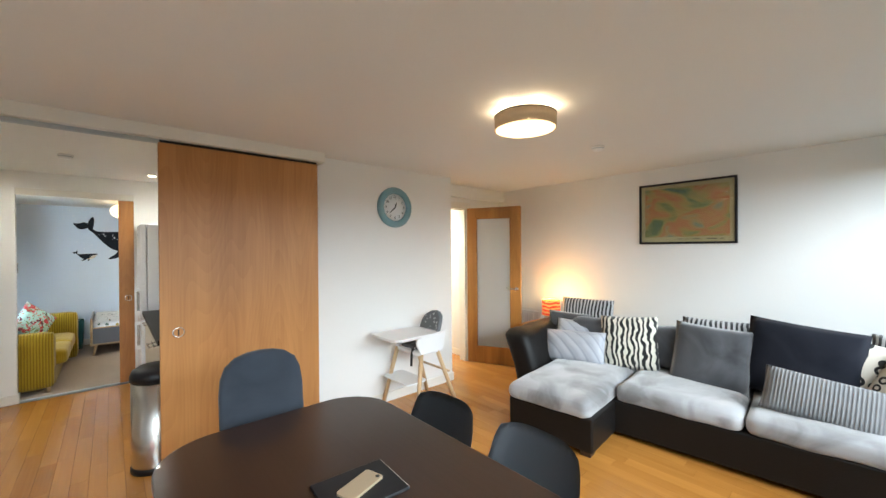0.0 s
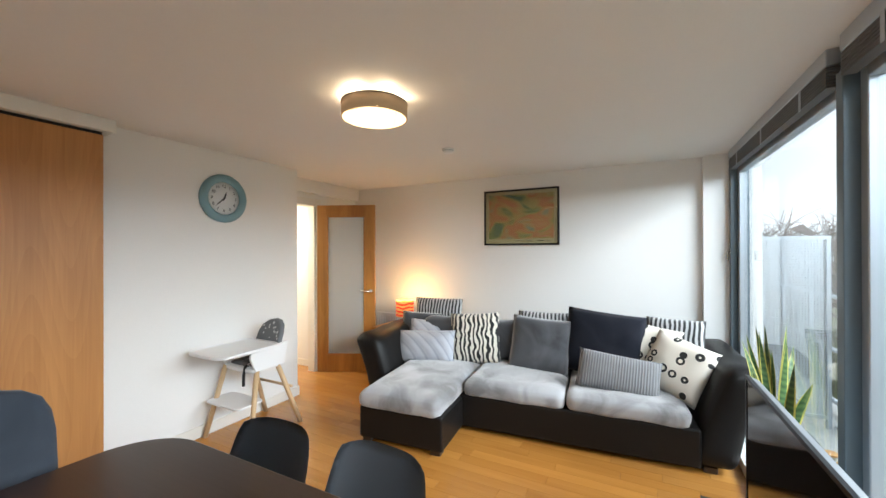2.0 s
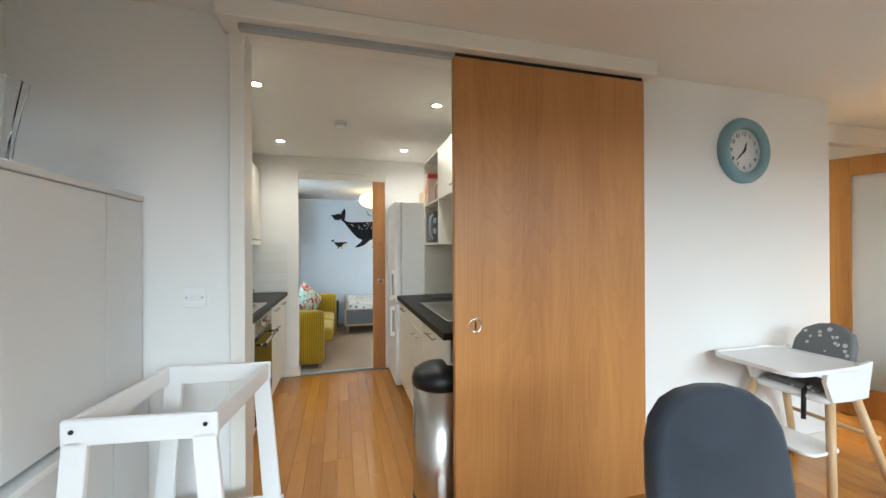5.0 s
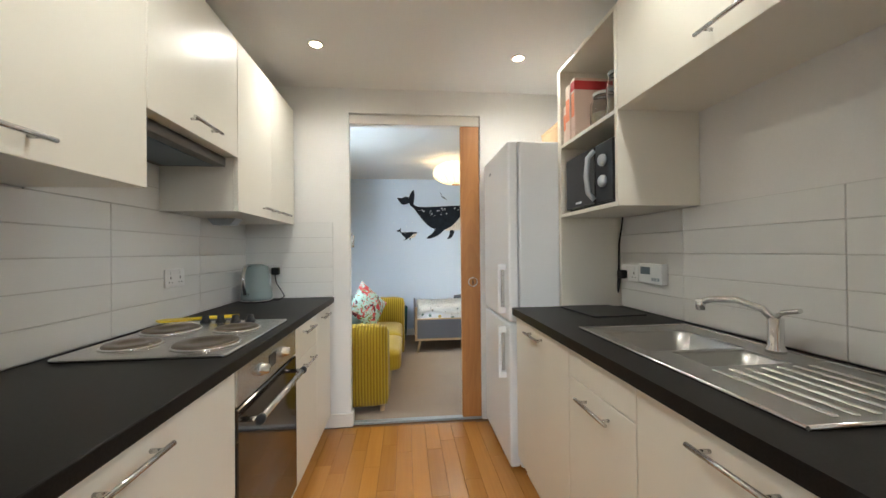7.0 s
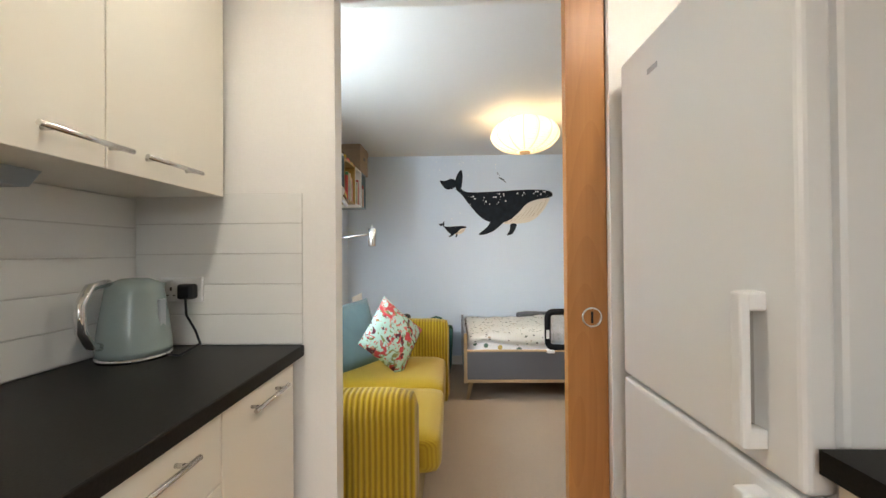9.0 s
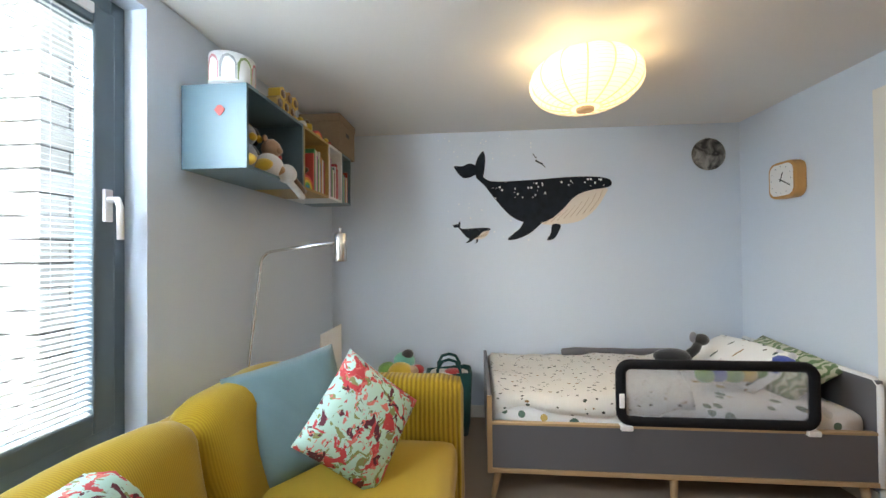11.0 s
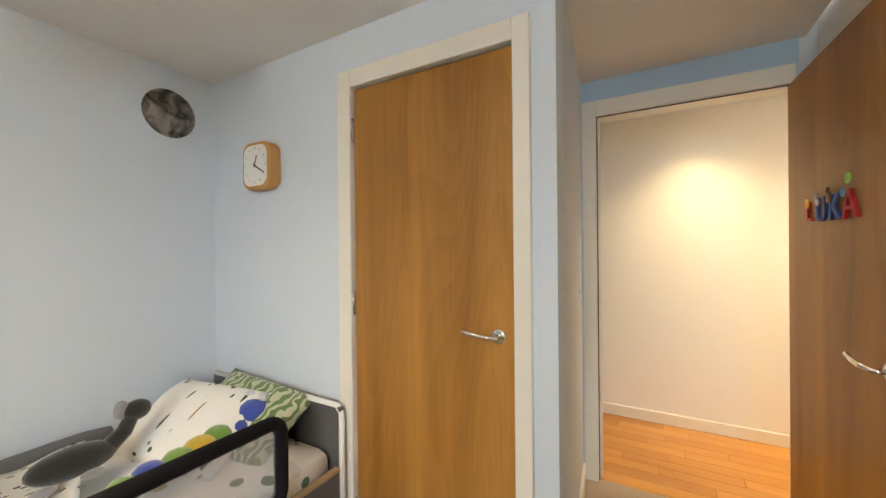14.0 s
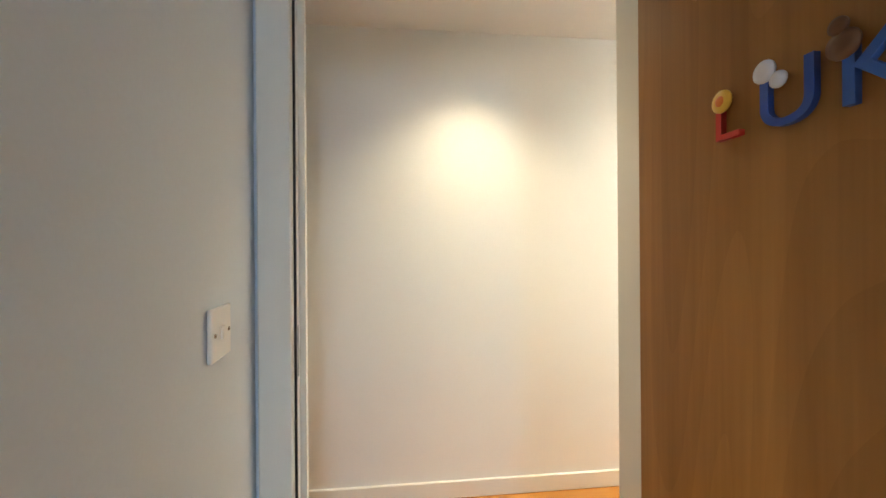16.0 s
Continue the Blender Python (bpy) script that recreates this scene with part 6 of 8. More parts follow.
fg = thing("fridge_freezer", "tall white fridge freezer with long side handles", "fridge", (0.0, 0.0, 0))
part("body", box(0.4420, 5.072, 0.02, KX1 - 0.03, 5.70, 1.825, 0.012, 2), M_FRIDGE, fg)
d1 = part("upper_door", box(0.3820, 5.072, 0.825, 0.4370, 5.70, 1.825, 0.012, 3), M_FRIDGE, fg)
d2 = part("lower_door", box(0.3820, 5.072, 0.03, 0.4370, 5.70, 0.815, 0.012, 3), M_FRIDGE, fg)
for d, z0, z1 in ((d1, 0.865, 1.145), (d2, 0.50, 0.79)):
    bm = bmesh.new()
    bm_box(bm, 0.3370, 5.14, z0, 0.3550, 5.17, z1, 0.006, 2)
    for z in (z0, z1 - 0.035):
        bm_box(bm, 0.3470, 5.14, z, 0.3840, 5.17, z + 0.035, 0.005, 2)
    part("handle", bm, M_FRIDGE, d, "white plastic bar handle")
    # added strip imitates the dark reflection along the handle's inner edge
    part("grip_strip", box(0.3430, 5.1705, z0 + 0.004, 0.3830, 5.174, z1 - 0.004, 0.001, 1), M_STEEL, d, "added steel strip for the dark reflection on the handle's edge")
part("badge", box(0.3805, 5.48, 1.715, 0.3825, 5.53, 1.73), M_ALUL, fg, "small grey badge bar")
wb = thing("wooden_box", "pale wooden box on top of the fridge", "box", (0.80, 5.22, 1.825))
part("body", box(-0.12, -0.13, 0.0, 0.12, 0.13, 0.10, 0.003, 1), M_BEECH, wb)
part("lid", box(-0.123, -0.133, 0.10, 0.123, 0.133, 0.12, 0.003, 1), M_BEECH, wb)


def downlight(x, y, z=H, energy=14, colour=(1.0, 0.95, 0.85), cone=168):
    d = thing("downlight", "small round recessed ceiling spotlight, lit", "ceiling light", (x, y, z), group="recessed ceiling spots")
    part("bezel", lathe([(0.043, 0.0), (0.043, -0.004), (0.034, -0.006), (0.030, -0.002), (0.043, 0.0)], 28), M_STEEL, d, "steel bezel")
    part("bulb", lathe([(0.0, -0.003), (0.029, -0.003), (0.029, -0.001), (0.0, -0.001)], 24), glow("spot_bulb", (1.0, 0.80, 0.5), 30), d, "glowing bulb")
    lamp("downlight_lamp", "SPOT", look((x, y, z - 0.008), (x, y, 0)), energy, colour, radius=0.04, spot=cone)


for x, y in ((-0.665, 5.18), (0.50, 5.24), (-0.625, 3.94), (0.53, 4.0)):
    downlight(x, y, H, 22)
downlight(3.50, 6.11, HH, 66, (1.0, 0.81, 0.50), 112)
# this second hall spot stays out of view and lifts the hall's brightness
downlight(3.40, 4.40, HH, 190, (1.0, 0.82, 0.56))
smoke_alarm((-0.13, 4.55, H))

# ---------- bedroom ----------
M_MUSTARD = banded("mustard_corduroy", (0.25, 0.155, 0.008), (0.42, 0.28, 0.018), "X", 14, 0.4, 2, 0.5, 0.85, soft=0.45, bump=0.7)
M_MUSTARD_Y = banded("mustard_corduroy_lengthwise", (0.30, 0.19, 0.010), (0.38, 0.25, 0.015), "Y", 55, 0.5, 2, 0.5, 0.85, soft=0.6, bump=0.08)
ys = thing("yellow_sofa", "mustard yellow corduroy two-seat sofa along the wall", "sofa", (0, 0, 0))
part("arm", soft_box(-1.22, 5.895, 0.05, -0.315, 6.05, 0.665, 0.055, 0.0, 8, 1, 0.004), M_MUSTARD, ys)
part("arm", soft_box(-1.22, 7.335, 0.05, -0.20, 7.49, 0.695, 0.055, 0.0, 8, 2, 0.004), M_MUSTARD, ys)
part("base", box(-1.22, 6.05, 0.06, -0.32, 7.335, 0.27, 0.02, 2), M_MUSTARD_Y, ys)
for k, (y0, y1) in enumerate(((6.055, 6.69), (6.70, 7.335))):
    part("seat_cushion", soft_box(-1.0, y0, 0.26, -0.225, y1, 0.43, 0.05, 0.02, 10, k, 0.006), M_MUSTARD_Y, ys)
    bm = soft_box(-0.12, y0, -0.24, 0.12, y1, 0.24, 0.10, 0.02, 10, 4 + k, 0.015)
    bm.transform(pose(-1.06, 0, 0.555, 0, -14, 0))
    part("back_cushion", bm, M_MUSTARD_Y, ys)
part("backrest", soft_box(-1.26, 5.94, 0.06, -1.10, 7.45, 0.74, 0.06, 0.0, 8, 9, 0.004), M_MUSTARD_Y, ys)
for x in (-1.16, -0.37):
    for y in (5.97, 7.42):
        part("leg", tube([(x, y, 0.004), (x, y, 0.07)], 0.018, 12, 1.3), M_BEECH, ys)

M_TEALC = fabric("dusty_blue_cotton", (0.13, 0.21, 0.24), (0.16, 0.25, 0.28), 1, 0.9, 420, 0.3, 0.2)
M_FLORAL = bpy.data.materials.new("mint_floral_bird_print")
M_FLORAL.use_nodes = True
fn, fl_ = M_FLORAL.node_tree.nodes, M_FLORAL.node_tree.links
fp = fn["Principled BSDF"]
fp.inputs["Roughness"].default_value = 0.85
fco = fn.new("ShaderNodeTexCoord")
prev = None
for scale, lo, hi, col, off in ((15, 0.56, 0.57, (0.22, 0.24, 0.09), 3.0), (13, 0.57, 0.585, (0.50, 0.05, 0.06), 11.0), (14, 0.58, 0.60, (0.10, 0.015, 0.03), 23.0), (24, 0.61, 0.63, (0.62, 0.16, 0.14), 31.0)):
    mp = fn.new("ShaderNodeMapping")
    mp.inputs["Location"].default_value = (off, 0, off)
    fl_.new(fco.outputs["Object"], mp.inputs[0])
    nz = fn.new("ShaderNodeTexNoise")
    nz.inputs["Scale"].default_value, nz.inputs["Detail"].default_value, nz.inputs["Distortion"].default_value = scale, 3, 1.6
    fl_.new(mp.outputs[0], nz.inputs["Vector"])
    rp = fn.new("ShaderNodeValToRGB")
    rp.color_ramp.elements[0].position, rp.color_ramp.elements[1].position = lo, hi
    fl_.new(nz.outputs[0], rp.inputs[0])
    mx = fn.new("ShaderNodeMix")
    mx.data_type = "RGBA"
    fl_.new(rp.outputs[0], mx.inputs[0])
    if prev is None:
        mx.inputs[6].default_value = (0.42, 0.62, 0.55, 1)
    else:
        fl_.new(prev, mx.inputs[6])
    mx.inputs[7].default_value = (*col, 1)
    prev = mx.outputs[2]
fl_.new(prev, fp.inputs["Base Color"])
pillow("dusty blue square cushion on the yellow sofa", M_TEALC, 0.48, 0.48, 0.13, (-0.885, 7.06, 0.63), 52, -20, -6, 21)
pillow("mint cushion with red flowers and birds on the yellow sofa", M_FLORAL, 0.39, 0.39, 0.14, (-0.575, 6.97, 0.66), 32, -24, 42, 22)
pillow("mint floral cushion at the near end of the yellow sofa", M_FLORAL, 0.42, 0.42, 0.14, (-0.95, 6.30, 0.62), 110, -20, 8, 23)

# floor lamp
fl = thing("floor_lamp", "slender steel floor lamp with a cylinder head", "floor lamp", (-1.255, 7.20, 0.004))
part("base", lathe([(0.052, 0.0), (0.052, 0.015), (0.02, 0.02), (0.0, 0.02)], 32), M_STEEL, fl)
pts = [(-0.025, 0, 0.015), (-0.025, 0.155, 0.74), (-0.025, 0.262, 1.24), (-0.018, 0.272, 1.285), (0.005, 0.274, 1.308), (0.04, 0.270, 1.318), (0.47, 0.09, 1.357)]
part("pole", tube(pts, 0.008, 12), M_STEEL, fl, "bent steel pole")
part("head", lathe([(0.0, -0.075), (0.028, -0.075), (0.030, -0.07), (0.030, 0.055), (0.024, 0.06), (0.0, 0.06)], 24, (0.48, 0.088, 1.34)), M_STEEL, fl, "steel cylinder head")
part("switch_stem", lathe([(0.006, 0.06), (0.006, 0.085), (0.0, 0.087)], 12, (0.48, 0.088, 1.34)), M_STEEL, fl)

# wall shelf boxes with toys and books
M_BLUEBOX = shader("grey_blue_lacquer", (0.12, 0.19, 0.23), 0.4, wear=0.04)
M_OCHRE = shader("ochre_lacquer", (0.40, 0.25, 0.06), 0.45, wear=0.04)
M_CARD = shader("brown_cardboard", (0.27, 0.19, 0.12), 0.8, grain=(60, 0.06, 0.1), wear=0.05)
SHX0, SHX1, SHZ0, SHZ1 = BX0 + 0.002, -1.03, 1.650, 1.990
for y0, y1, mat, lab in ((6.955, 7.45, M_BLUEBOX, "grey-blue open wall box full of soft toys"), (7.452, 7.79, M_OCHRE, "ochre open wall box with toys and books"), (7.792, 8.02, M_WHITE, "white open wall box with books"), (8.022, 8.20, M_BLUEBOX, "dark open wall box with books")):
    b = thing("wall_shelf_box", lab, "wall shelf", group="wall shelf boxes over the sofa")
    part("side", box(SHX0, y0, SHZ0, SHX1, y0 + 0.014, SHZ1, 0.001, 1), M_BLUEBOX if y0 < 7 else mat, b)
    part("side", box(SHX0, y1 - 0.014, SHZ0, SHX1, y1, SHZ1, 0.001, 1), mat, b)
    part("bottom", box(SHX0, y0 + 0.014, SHZ0, SHX1, y1 - 0.014, SHZ0 + 0.014), mat, b)
    part("top", box(SHX0, y0 + 0.014, SHZ1 - 0.014, SHX1, y1 - 0.014, SHZ1), mat, b)
    part("back", box(SHX0, y0 + 0.014, SHZ0 + 0.014, SHX0 + 0.006, y1 - 0.014, SHZ1 - 0.014), mat, b)
bo = thing("wall_sticker", "small red hot air balloon sticker on the shelf side", "sticker")
part("balloon", prism([(-1.165, 1.885), (-1.15, 1.902), (-1.135, 1.902), (-1.12, 1.885), (-1.138, 1.862), (-1.147, 1.862)], 6.9525, 6.9548, "xz"), shader("red_sticker", (0.45, 0.06, 0.05), 0.5), bo)


def ball(r, c, sq=(1, 1, 1), seg=16):
    bm = lathe([(0.0, -r)] + [(r * math.sin(a), -r * math.cos(a)) for a in [math.pi * k / 9 for k in range(1, 9)]] + [(0.0, r)], seg)
    for v in bm.verts:
        v.co = Vector((v.co.x * sq[0] + c[0], v.co.y * sq[1] + c[1], v.co.z * sq[2] + c[2]))
    return bm


def plush(name, colour):
    return fabric(name, tuple(c * 0.8 for c in colour), colour, 2, 0.95, 260, 0.9, 0.5)


def soft_toy(label, body, second, at, rz, s=1.0):
    t = thing("soft_toy", label, "soft toy", at, rz, group="soft toys")
    t.scale = (s, s, s)
    part("body", ball(0.06, (0, 0, 0.055), (1, 0.9, 1)), body, t)
    part("head", ball(0.045, (0, -0.01, 0.14)), body, t)
    for x in (-0.035, 0.035):
        part("ear", ball(0.018, (x, 0, 0.18), (1, 0.5, 1), 10), second, t)
        part("leg", ball(0.025, (x * 1.3, -0.06, 0.028), (1, 1.8, 1), 10), second, t)
    part("muzzle", ball(0.02, (0, -0.05, 0.13), (1, 0.7, 0.8), 10), second, t)
    return t


P_GREY, P_WHITE, P_TAN, P_YEL, P_BRN, P_BLK = plush("grey_plush", (0.34, 0.34, 0.36)), plush("white_plush", (0.7, 0.7, 0.72)), plush("tan_plush", (0.55, 0.36, 0.22)), plush("yellow_plush", (0.72, 0.48, 0.06)), plush("brown_plush", (0.16, 0.09, 0.05)), plush("black_plush", (0.03, 0.03, 0.03))
P_RED, P_GRN, P_BLU = plush("red_plush", (0.5, 0.05, 0.05)), plush("green_plush", (0.20, 0.36, 0.08)), plush("blue_plush", (0.05, 0.09, 0.40))
ZS = SHZ0 + 0.014
soft_toy("grey and yellow soft toy in the wall box", P_GREY, P_YEL, (-1.11, 7.05, ZS), 80, 1.05)
soft_toy("black and yellow soft toy in the wall box", P_BLK, P_YEL, (-1.19, 7.20, ZS + 0.03), 100, 1.15)
soft_toy("tan soft toy in the wall box", P_TAN, P_TAN, (-1.10, 7.24, ZS), 90, 1.0)
soft_toy("brown soft toy in the wall box", P_BRN, P_RED, (-1.15, 7.35, ZS), 70, 0.95)
soft_toy("small teddy bear in the ochre wall box", P_TAN, P_BRN, (-1.14, 7.53, ZS + 0.09), 90, 0.8)
dg = thing("soft_toy", "white shaggy soft toy leaning out of the wall box", "soft toy", (-1.055, 7.17, ZS), 0, group="soft toys")
part("body", ball(0.07, (0, 0, 0.045), (0.7, 1.2, 0.75)), P_WHITE, dg)
part("head", ball(0.05, (0.04, 0.07, 0.02), (0.9, 1.0, 0.9)), P_WHITE, dg)
part("leg", tube([(0.04, 0.10, 0.02), (0.06, 0.15, -0.02), (0.07, 0.19, -0.05)], 0.016, 8), P_BRN, dg, "striped dangling leg")
part("leg", tube([(0.04, 0.06, 0.0), (0.065, 0.12, -0.05), (0.07, 0.17, -0.08)], 0.016, 8), P_WHITE, dg)


def arch_rainbow(at, rz, s=1.0):
    r_ = thing("rainbow_toy", "stacked wooden rainbow arches", "toy", at, rz, group="wooden rainbows")
    for k, c in enumerate(((0.62, 0.03, 0.03), (0.75, 0.28, 0.03), (0.78, 0.58, 0.05), (0.12, 0.40, 0.10), (0.05, 0.25, 0.42))):
        r0 = (0.075 - 0.013 * k) * s
        outline = [(r0 * math.cos(radians(a)), r0 * math.sin(radians(a))) for a in range(0, 181, 15)] + [((r0 - 0.0115 * s) * math.cos(radians(a)), (r0 - 0.0115 * s) * math.sin(radians(a))) for a in range(180, -1, -15)]
        part("arch", prism(outline, -0.02, 0.02, "xz", 0.001), shader("painted_arch", c, 0.5), r_)
    return r_


arch_rainbow((-1.07, 7.54, ZS), 90, 1.05)
arch_rainbow((-1.10, 7.76, SHZ1), 90, 0.9)
random.seed(11)
BC = [(0.55, 0.08, 0.07), (0.08, 0.28, 0.13), (0.65, 0.62, 0.55), (0.30, 0.08, 0.34), (0.12, 0.30, 0.10), (0.70, 0.66, 0.58), (0.05, 0.07, 0.14), (0.62, 0.30, 0.08), (0.72, 0.72, 0.70), (0.40, 0.05, 0.05)]
BOOKM = [shader("book_cover", c, 0.5, wear=0.05) for c in BC]
y = 7.60
k = 0
while y < 8.17:
    w = random.uniform(0.008, 0.024)
    if 7.765 < y + w < 7.81 or 7.995 < y + w < 8.04:
        y += 0.045
        continue
    h = random.uniform(0.16, 0.26)
    d = random.uniform(0.15, 0.2)
    bk = thing("book", random.choice(("thin", "tall", "worn", "small")) + " upright children's book on the wall shelf", "book", (-1.045, y, ZS), 0, group="books on the wall shelf")
    part("cover", box(-d, 0.0005, 0.0, 0.0, w - 0.0005, h, 0.0015, 1), BOOKM[k % 10], bk)
    part("pages", box(-d - 0.0005, 0.002, 0.004, -0.004, w - 0.002, h + 0.0005), M_TRIM, bk, "pale page block")
    y += w + 0.001
    k += 1
cdx = thing("cardboard_box", "brown cardboard archive box with a lid on the wall shelf", "box", (-1.165, 8.12, SHZ1), 0)
part("body", box(-0.135, -0.155, 0.0, 0.14, 0.155, 0.22, 0.003, 1), M_CARD, cdx)
part("lid", box(-0.14, -0.16, 0.20, 0.145, 0.16, 0.255, 0.004, 1), M_CARD, cdx, "cardboard lid")
part("grip_hole", box(0.139, -0.03, 0.13, 0.1415, 0.03, 0.155), M_BLACK, cdx, "dark grip hole")
drum = thing("toy_drum", "white drum with pink, grey and green arches on the shelf", "toy", (-1.16, 7.06, SHZ1))
part("body", lathe([(0.0, 0.02), (0.085, 0.02), (0.088, 0.03), (0.088, 0.145), (0.082, 0.145), (0.08, 0.03), (0.0, 0.03)], 40), M_PLASTIC, drum)
for a, c in ((-60, (0.60, 0.25, 0.28)), (-15, (0.33, 0.35, 0.35)), (28, (0.24, 0.32, 0.14)), (70, (0.60, 0.22, 0.25)), (-110, (0.24, 0.32, 0.14))):
    bm = bmesh.new()
    outl = [(-0.032, 0.035), (0.032, 0.035), (0.032, 0.10), (0.02, 0.125), (0, 0.135), (-0.02, 0.125), (-0.032, 0.10)]
    bm_prism(bm, outl, 0.0, 0.004, "xz")
    for v in bm.verts:
        th = radians(a) + v.co.x / 0.089
        rr = 0.0885 + v.co.y * 0.3
        v.co = Vector((math.sin(th + math.pi / 2 - 0.9) * rr, -math.cos(th + math.pi / 2 - 0.9) * rr, v.co.z))
    part("arch_panel", bm, shader("arch_paint", c, 0.6), drum, "painted arch")
for a in range(3):
    part("foot", tube([(0.06 * math.cos(a * 2.1), 0.06 * math.sin(a * 2.1), 0.0), (0.06 * math.cos(a * 2.1), 0.06 * math.sin(a * 2.1), 0.02)], 0.008, 8), M_BLACK, drum)
hx = thing("honeycomb_toy", "yellow honeycomb toy with brown cells on the shelf", "toy", (-1.08, 7.31, SHZ1))
for i in range(3):
    for j in range(2):
        cy, cz = (i - 1) * 0.062 + (0.03 if j else 0), 0.036 + j * 0.054
        oh = [(cy + 0.035 * math.cos(radians(a)), cz + 0.035 * math.sin(radians(a))) for a in range(30, 390, 60)]
        cell = part("cell", prism(oh, -0.03, 0.03, "yz", 0.002), P_YEL if (i + j) % 2 else M_OCHRE, hx)
        part("hollow", lathe([(0.02, 0.030), (0.02, 0.0325), (0.0, 0.0325)], 12, (0, cy, cz), "x"), P_BRN, cell, "brown hollow")
for k, (yy, c, nm) in enumerate(((7.46, P_YEL, "yellow"), (7.56, M_PLASTIC, "white"), (7.64, P_YEL, "yellow and white"), (7.92, P_RED, "red"), (7.98, P_BLU, "blue"))):
    tb_ = thing("toy_block", nm + " small toy standing on the wall shelf", "toy", (-1.10, yy, SHZ1), 10 * k, group="small toys on the shelf")
    part("block", box(-0.03, -0.022, 0.0, 0.03, 0.022, 0.045 + 0.012 * (k % 3), 0.006, 2), c, tb_)
    part("knob", ball(0.017, (0, 0, 0.055 + 0.012 * (k % 3)), (1, 1, 1), 10), (P_BRN, P_YEL)[k % 2], tb_)

# whale decals, drawn in a unit of the big whale's length
M_INK = shader("whale_blue_black", (0.012, 0.016, 0.022), 0.7, spec=0.15, grain=(14, 0.35, 0.0))
M_CREAMD = shader("whale_belly_cream", (0.74, 0.66, 0.56), 0.7)
M_LINE = shader("belly_line_tan", (0.50, 0.38, 0.26), 0.7)
M_STAR = shader("white_star_dots", (0.85, 0.85, 0.83), 0.6)


def spline(pts, n=5):
    """A closed smooth curve through a few points."""
    out = []
    m = len(pts)
    for i in range(m):
        p0, p1, p2, p3 = [Vector((*pts[(i + k) % m], 0)) for k in (-1, 0, 1, 2)]
        for k in range(n):
            t = k / n
            q = 0.5 * ((2 * p1) + (p2 - p0) * t + (2 * p0 - 5 * p1 + 4 * p2 - p3) * t * t + (3 * p1 - p0 - 3 * p2 + p3) * t ** 3)
            out.append((q.x, q.y))
    return out


def flat_shape(name, outline, y0, y1, mat, parent, label=""):
    bm = bmesh.new()
    top = [bm.verts.new((u, y0, v)) for u, v in outline]
    low = [bm.verts.new((u, y1, v)) for u, v in outline]
    f = bm.faces.new(top)
    for k in range(len(outline)):
        bm.faces.new((top[k], low[k], low[(k + 1) % len(outline)], top[(k + 1) % len(outline)]))
    bmesh.ops.triangulate(bm, faces=[f])
    bmesh.ops.recalc_face_normals(bm, faces=bm.faces[:])
    return part(name, bm, mat, parent, label)


def whale(at, s, label, dots, rnd):
    w = thing("whale_decal", label, "wall decal", at, group="whale decals")
    BODY = [(0.16, -0.12), (0.20, -0.165), (0.27, -0.19), (0.50, -0.185), (0.75, -0.172), (0.90, -0.175), (0.985, -0.192), (1.0, -0.225), (0.97, -0.245), (0.86, -0.262), (0.77, -0.30), (0.70, -0.375), (0.62, -0.44), (0.54, -0.465), (0.44, -0.455), (0.36, -0.41), (0.27, -0.31), (0.20, -0.215), (0.145, -0.16)]
    FLUKE1 = [(0.165, -0.055), (0.135, -0.06), (0.10, -0.075), (0.05, -0.07), (0.0, 0.0), (0.05, 0.0), (0.10, 0.018), (0.145, 0.0)]
    FLUKE2 = [(0.14, -0.03), (0.15, 0.04), (0.19, 0.095), (0.205, 0.05), (0.20, -0.02), (0.185, -0.075)]
    BELLY = [(0.97, -0.248), (0.96, -0.29), (0.90, -0.38), (0.80, -0.455), (0.66, -0.475), (0.56, -0.468), (0.63, -0.43), (0.70, -0.37), (0.77, -0.298), (0.86, -0.258)]
    FIN1 = [(0.46, -0.45), (0.42, -0.50), (0.345, -0.565), (0.40, -0.567), (0.48, -0.535), (0.535, -0.49), (0.56, -0.455)]
    FIN2 = [(0.63, -0.475), (0.62, -0.53), (0.595, -0.575), (0.64, -0.565), (0.67, -0.52), (0.68, -0.478)]
    sc = lambda pts, up=0.085: [(u * s, (v + up) * s) for u, v in spline(pts)]
    flat_shape("belly", sc(BELLY), -0.0015, 0.0, M_CREAMD, w, "cream belly")
    for nm, p in (("body", BODY), ("fluke", FLUKE1), ("fluke", FLUKE2), ("fin", FIN1), ("fin", FIN2)):
        flat_shape(nm, sc(p, 0.0 if nm == "fluke" else 0.085), -0.003 - 0.0002 * len(nm), 0.0, M_INK, w)
    if dots:
        bm = bmesh.new()
        for k in range(8):
            t = k / 7
            pts = [((0.945 - 0.30 * t) * s, -0.0035, (-0.173 - 0.17 * t) * s), ((0.92 - 0.31 * t) * s, -0.0035, (-0.235 - 0.125 * t) * s), ((0.86 - 0.28 * t) * s, -0.0035, (-0.315 - 0.07 * t) * s)]
            bm_tube(bm, pts, 0.0022, 5)
        part("belly_lines", bm, M_LINE, w, "fine tan belly grooves")
    for k in range(dots):
        u = rnd.uniform(0.22, 0.96)
        v = rnd.uniform(-0.30, -0.19) if u < 0.75 else rnd.uniform(-0.235, -0.19)
        part("star_dot", lathe([(0.0, 0.0), (rnd.choice((0.003, 0.005, 0.007)) * s, 0.0), (0.0, -0.0005)], 10, (u * s, -0.0045, (v + 0.085) * s), "y"), M_STAR, w)
    return w


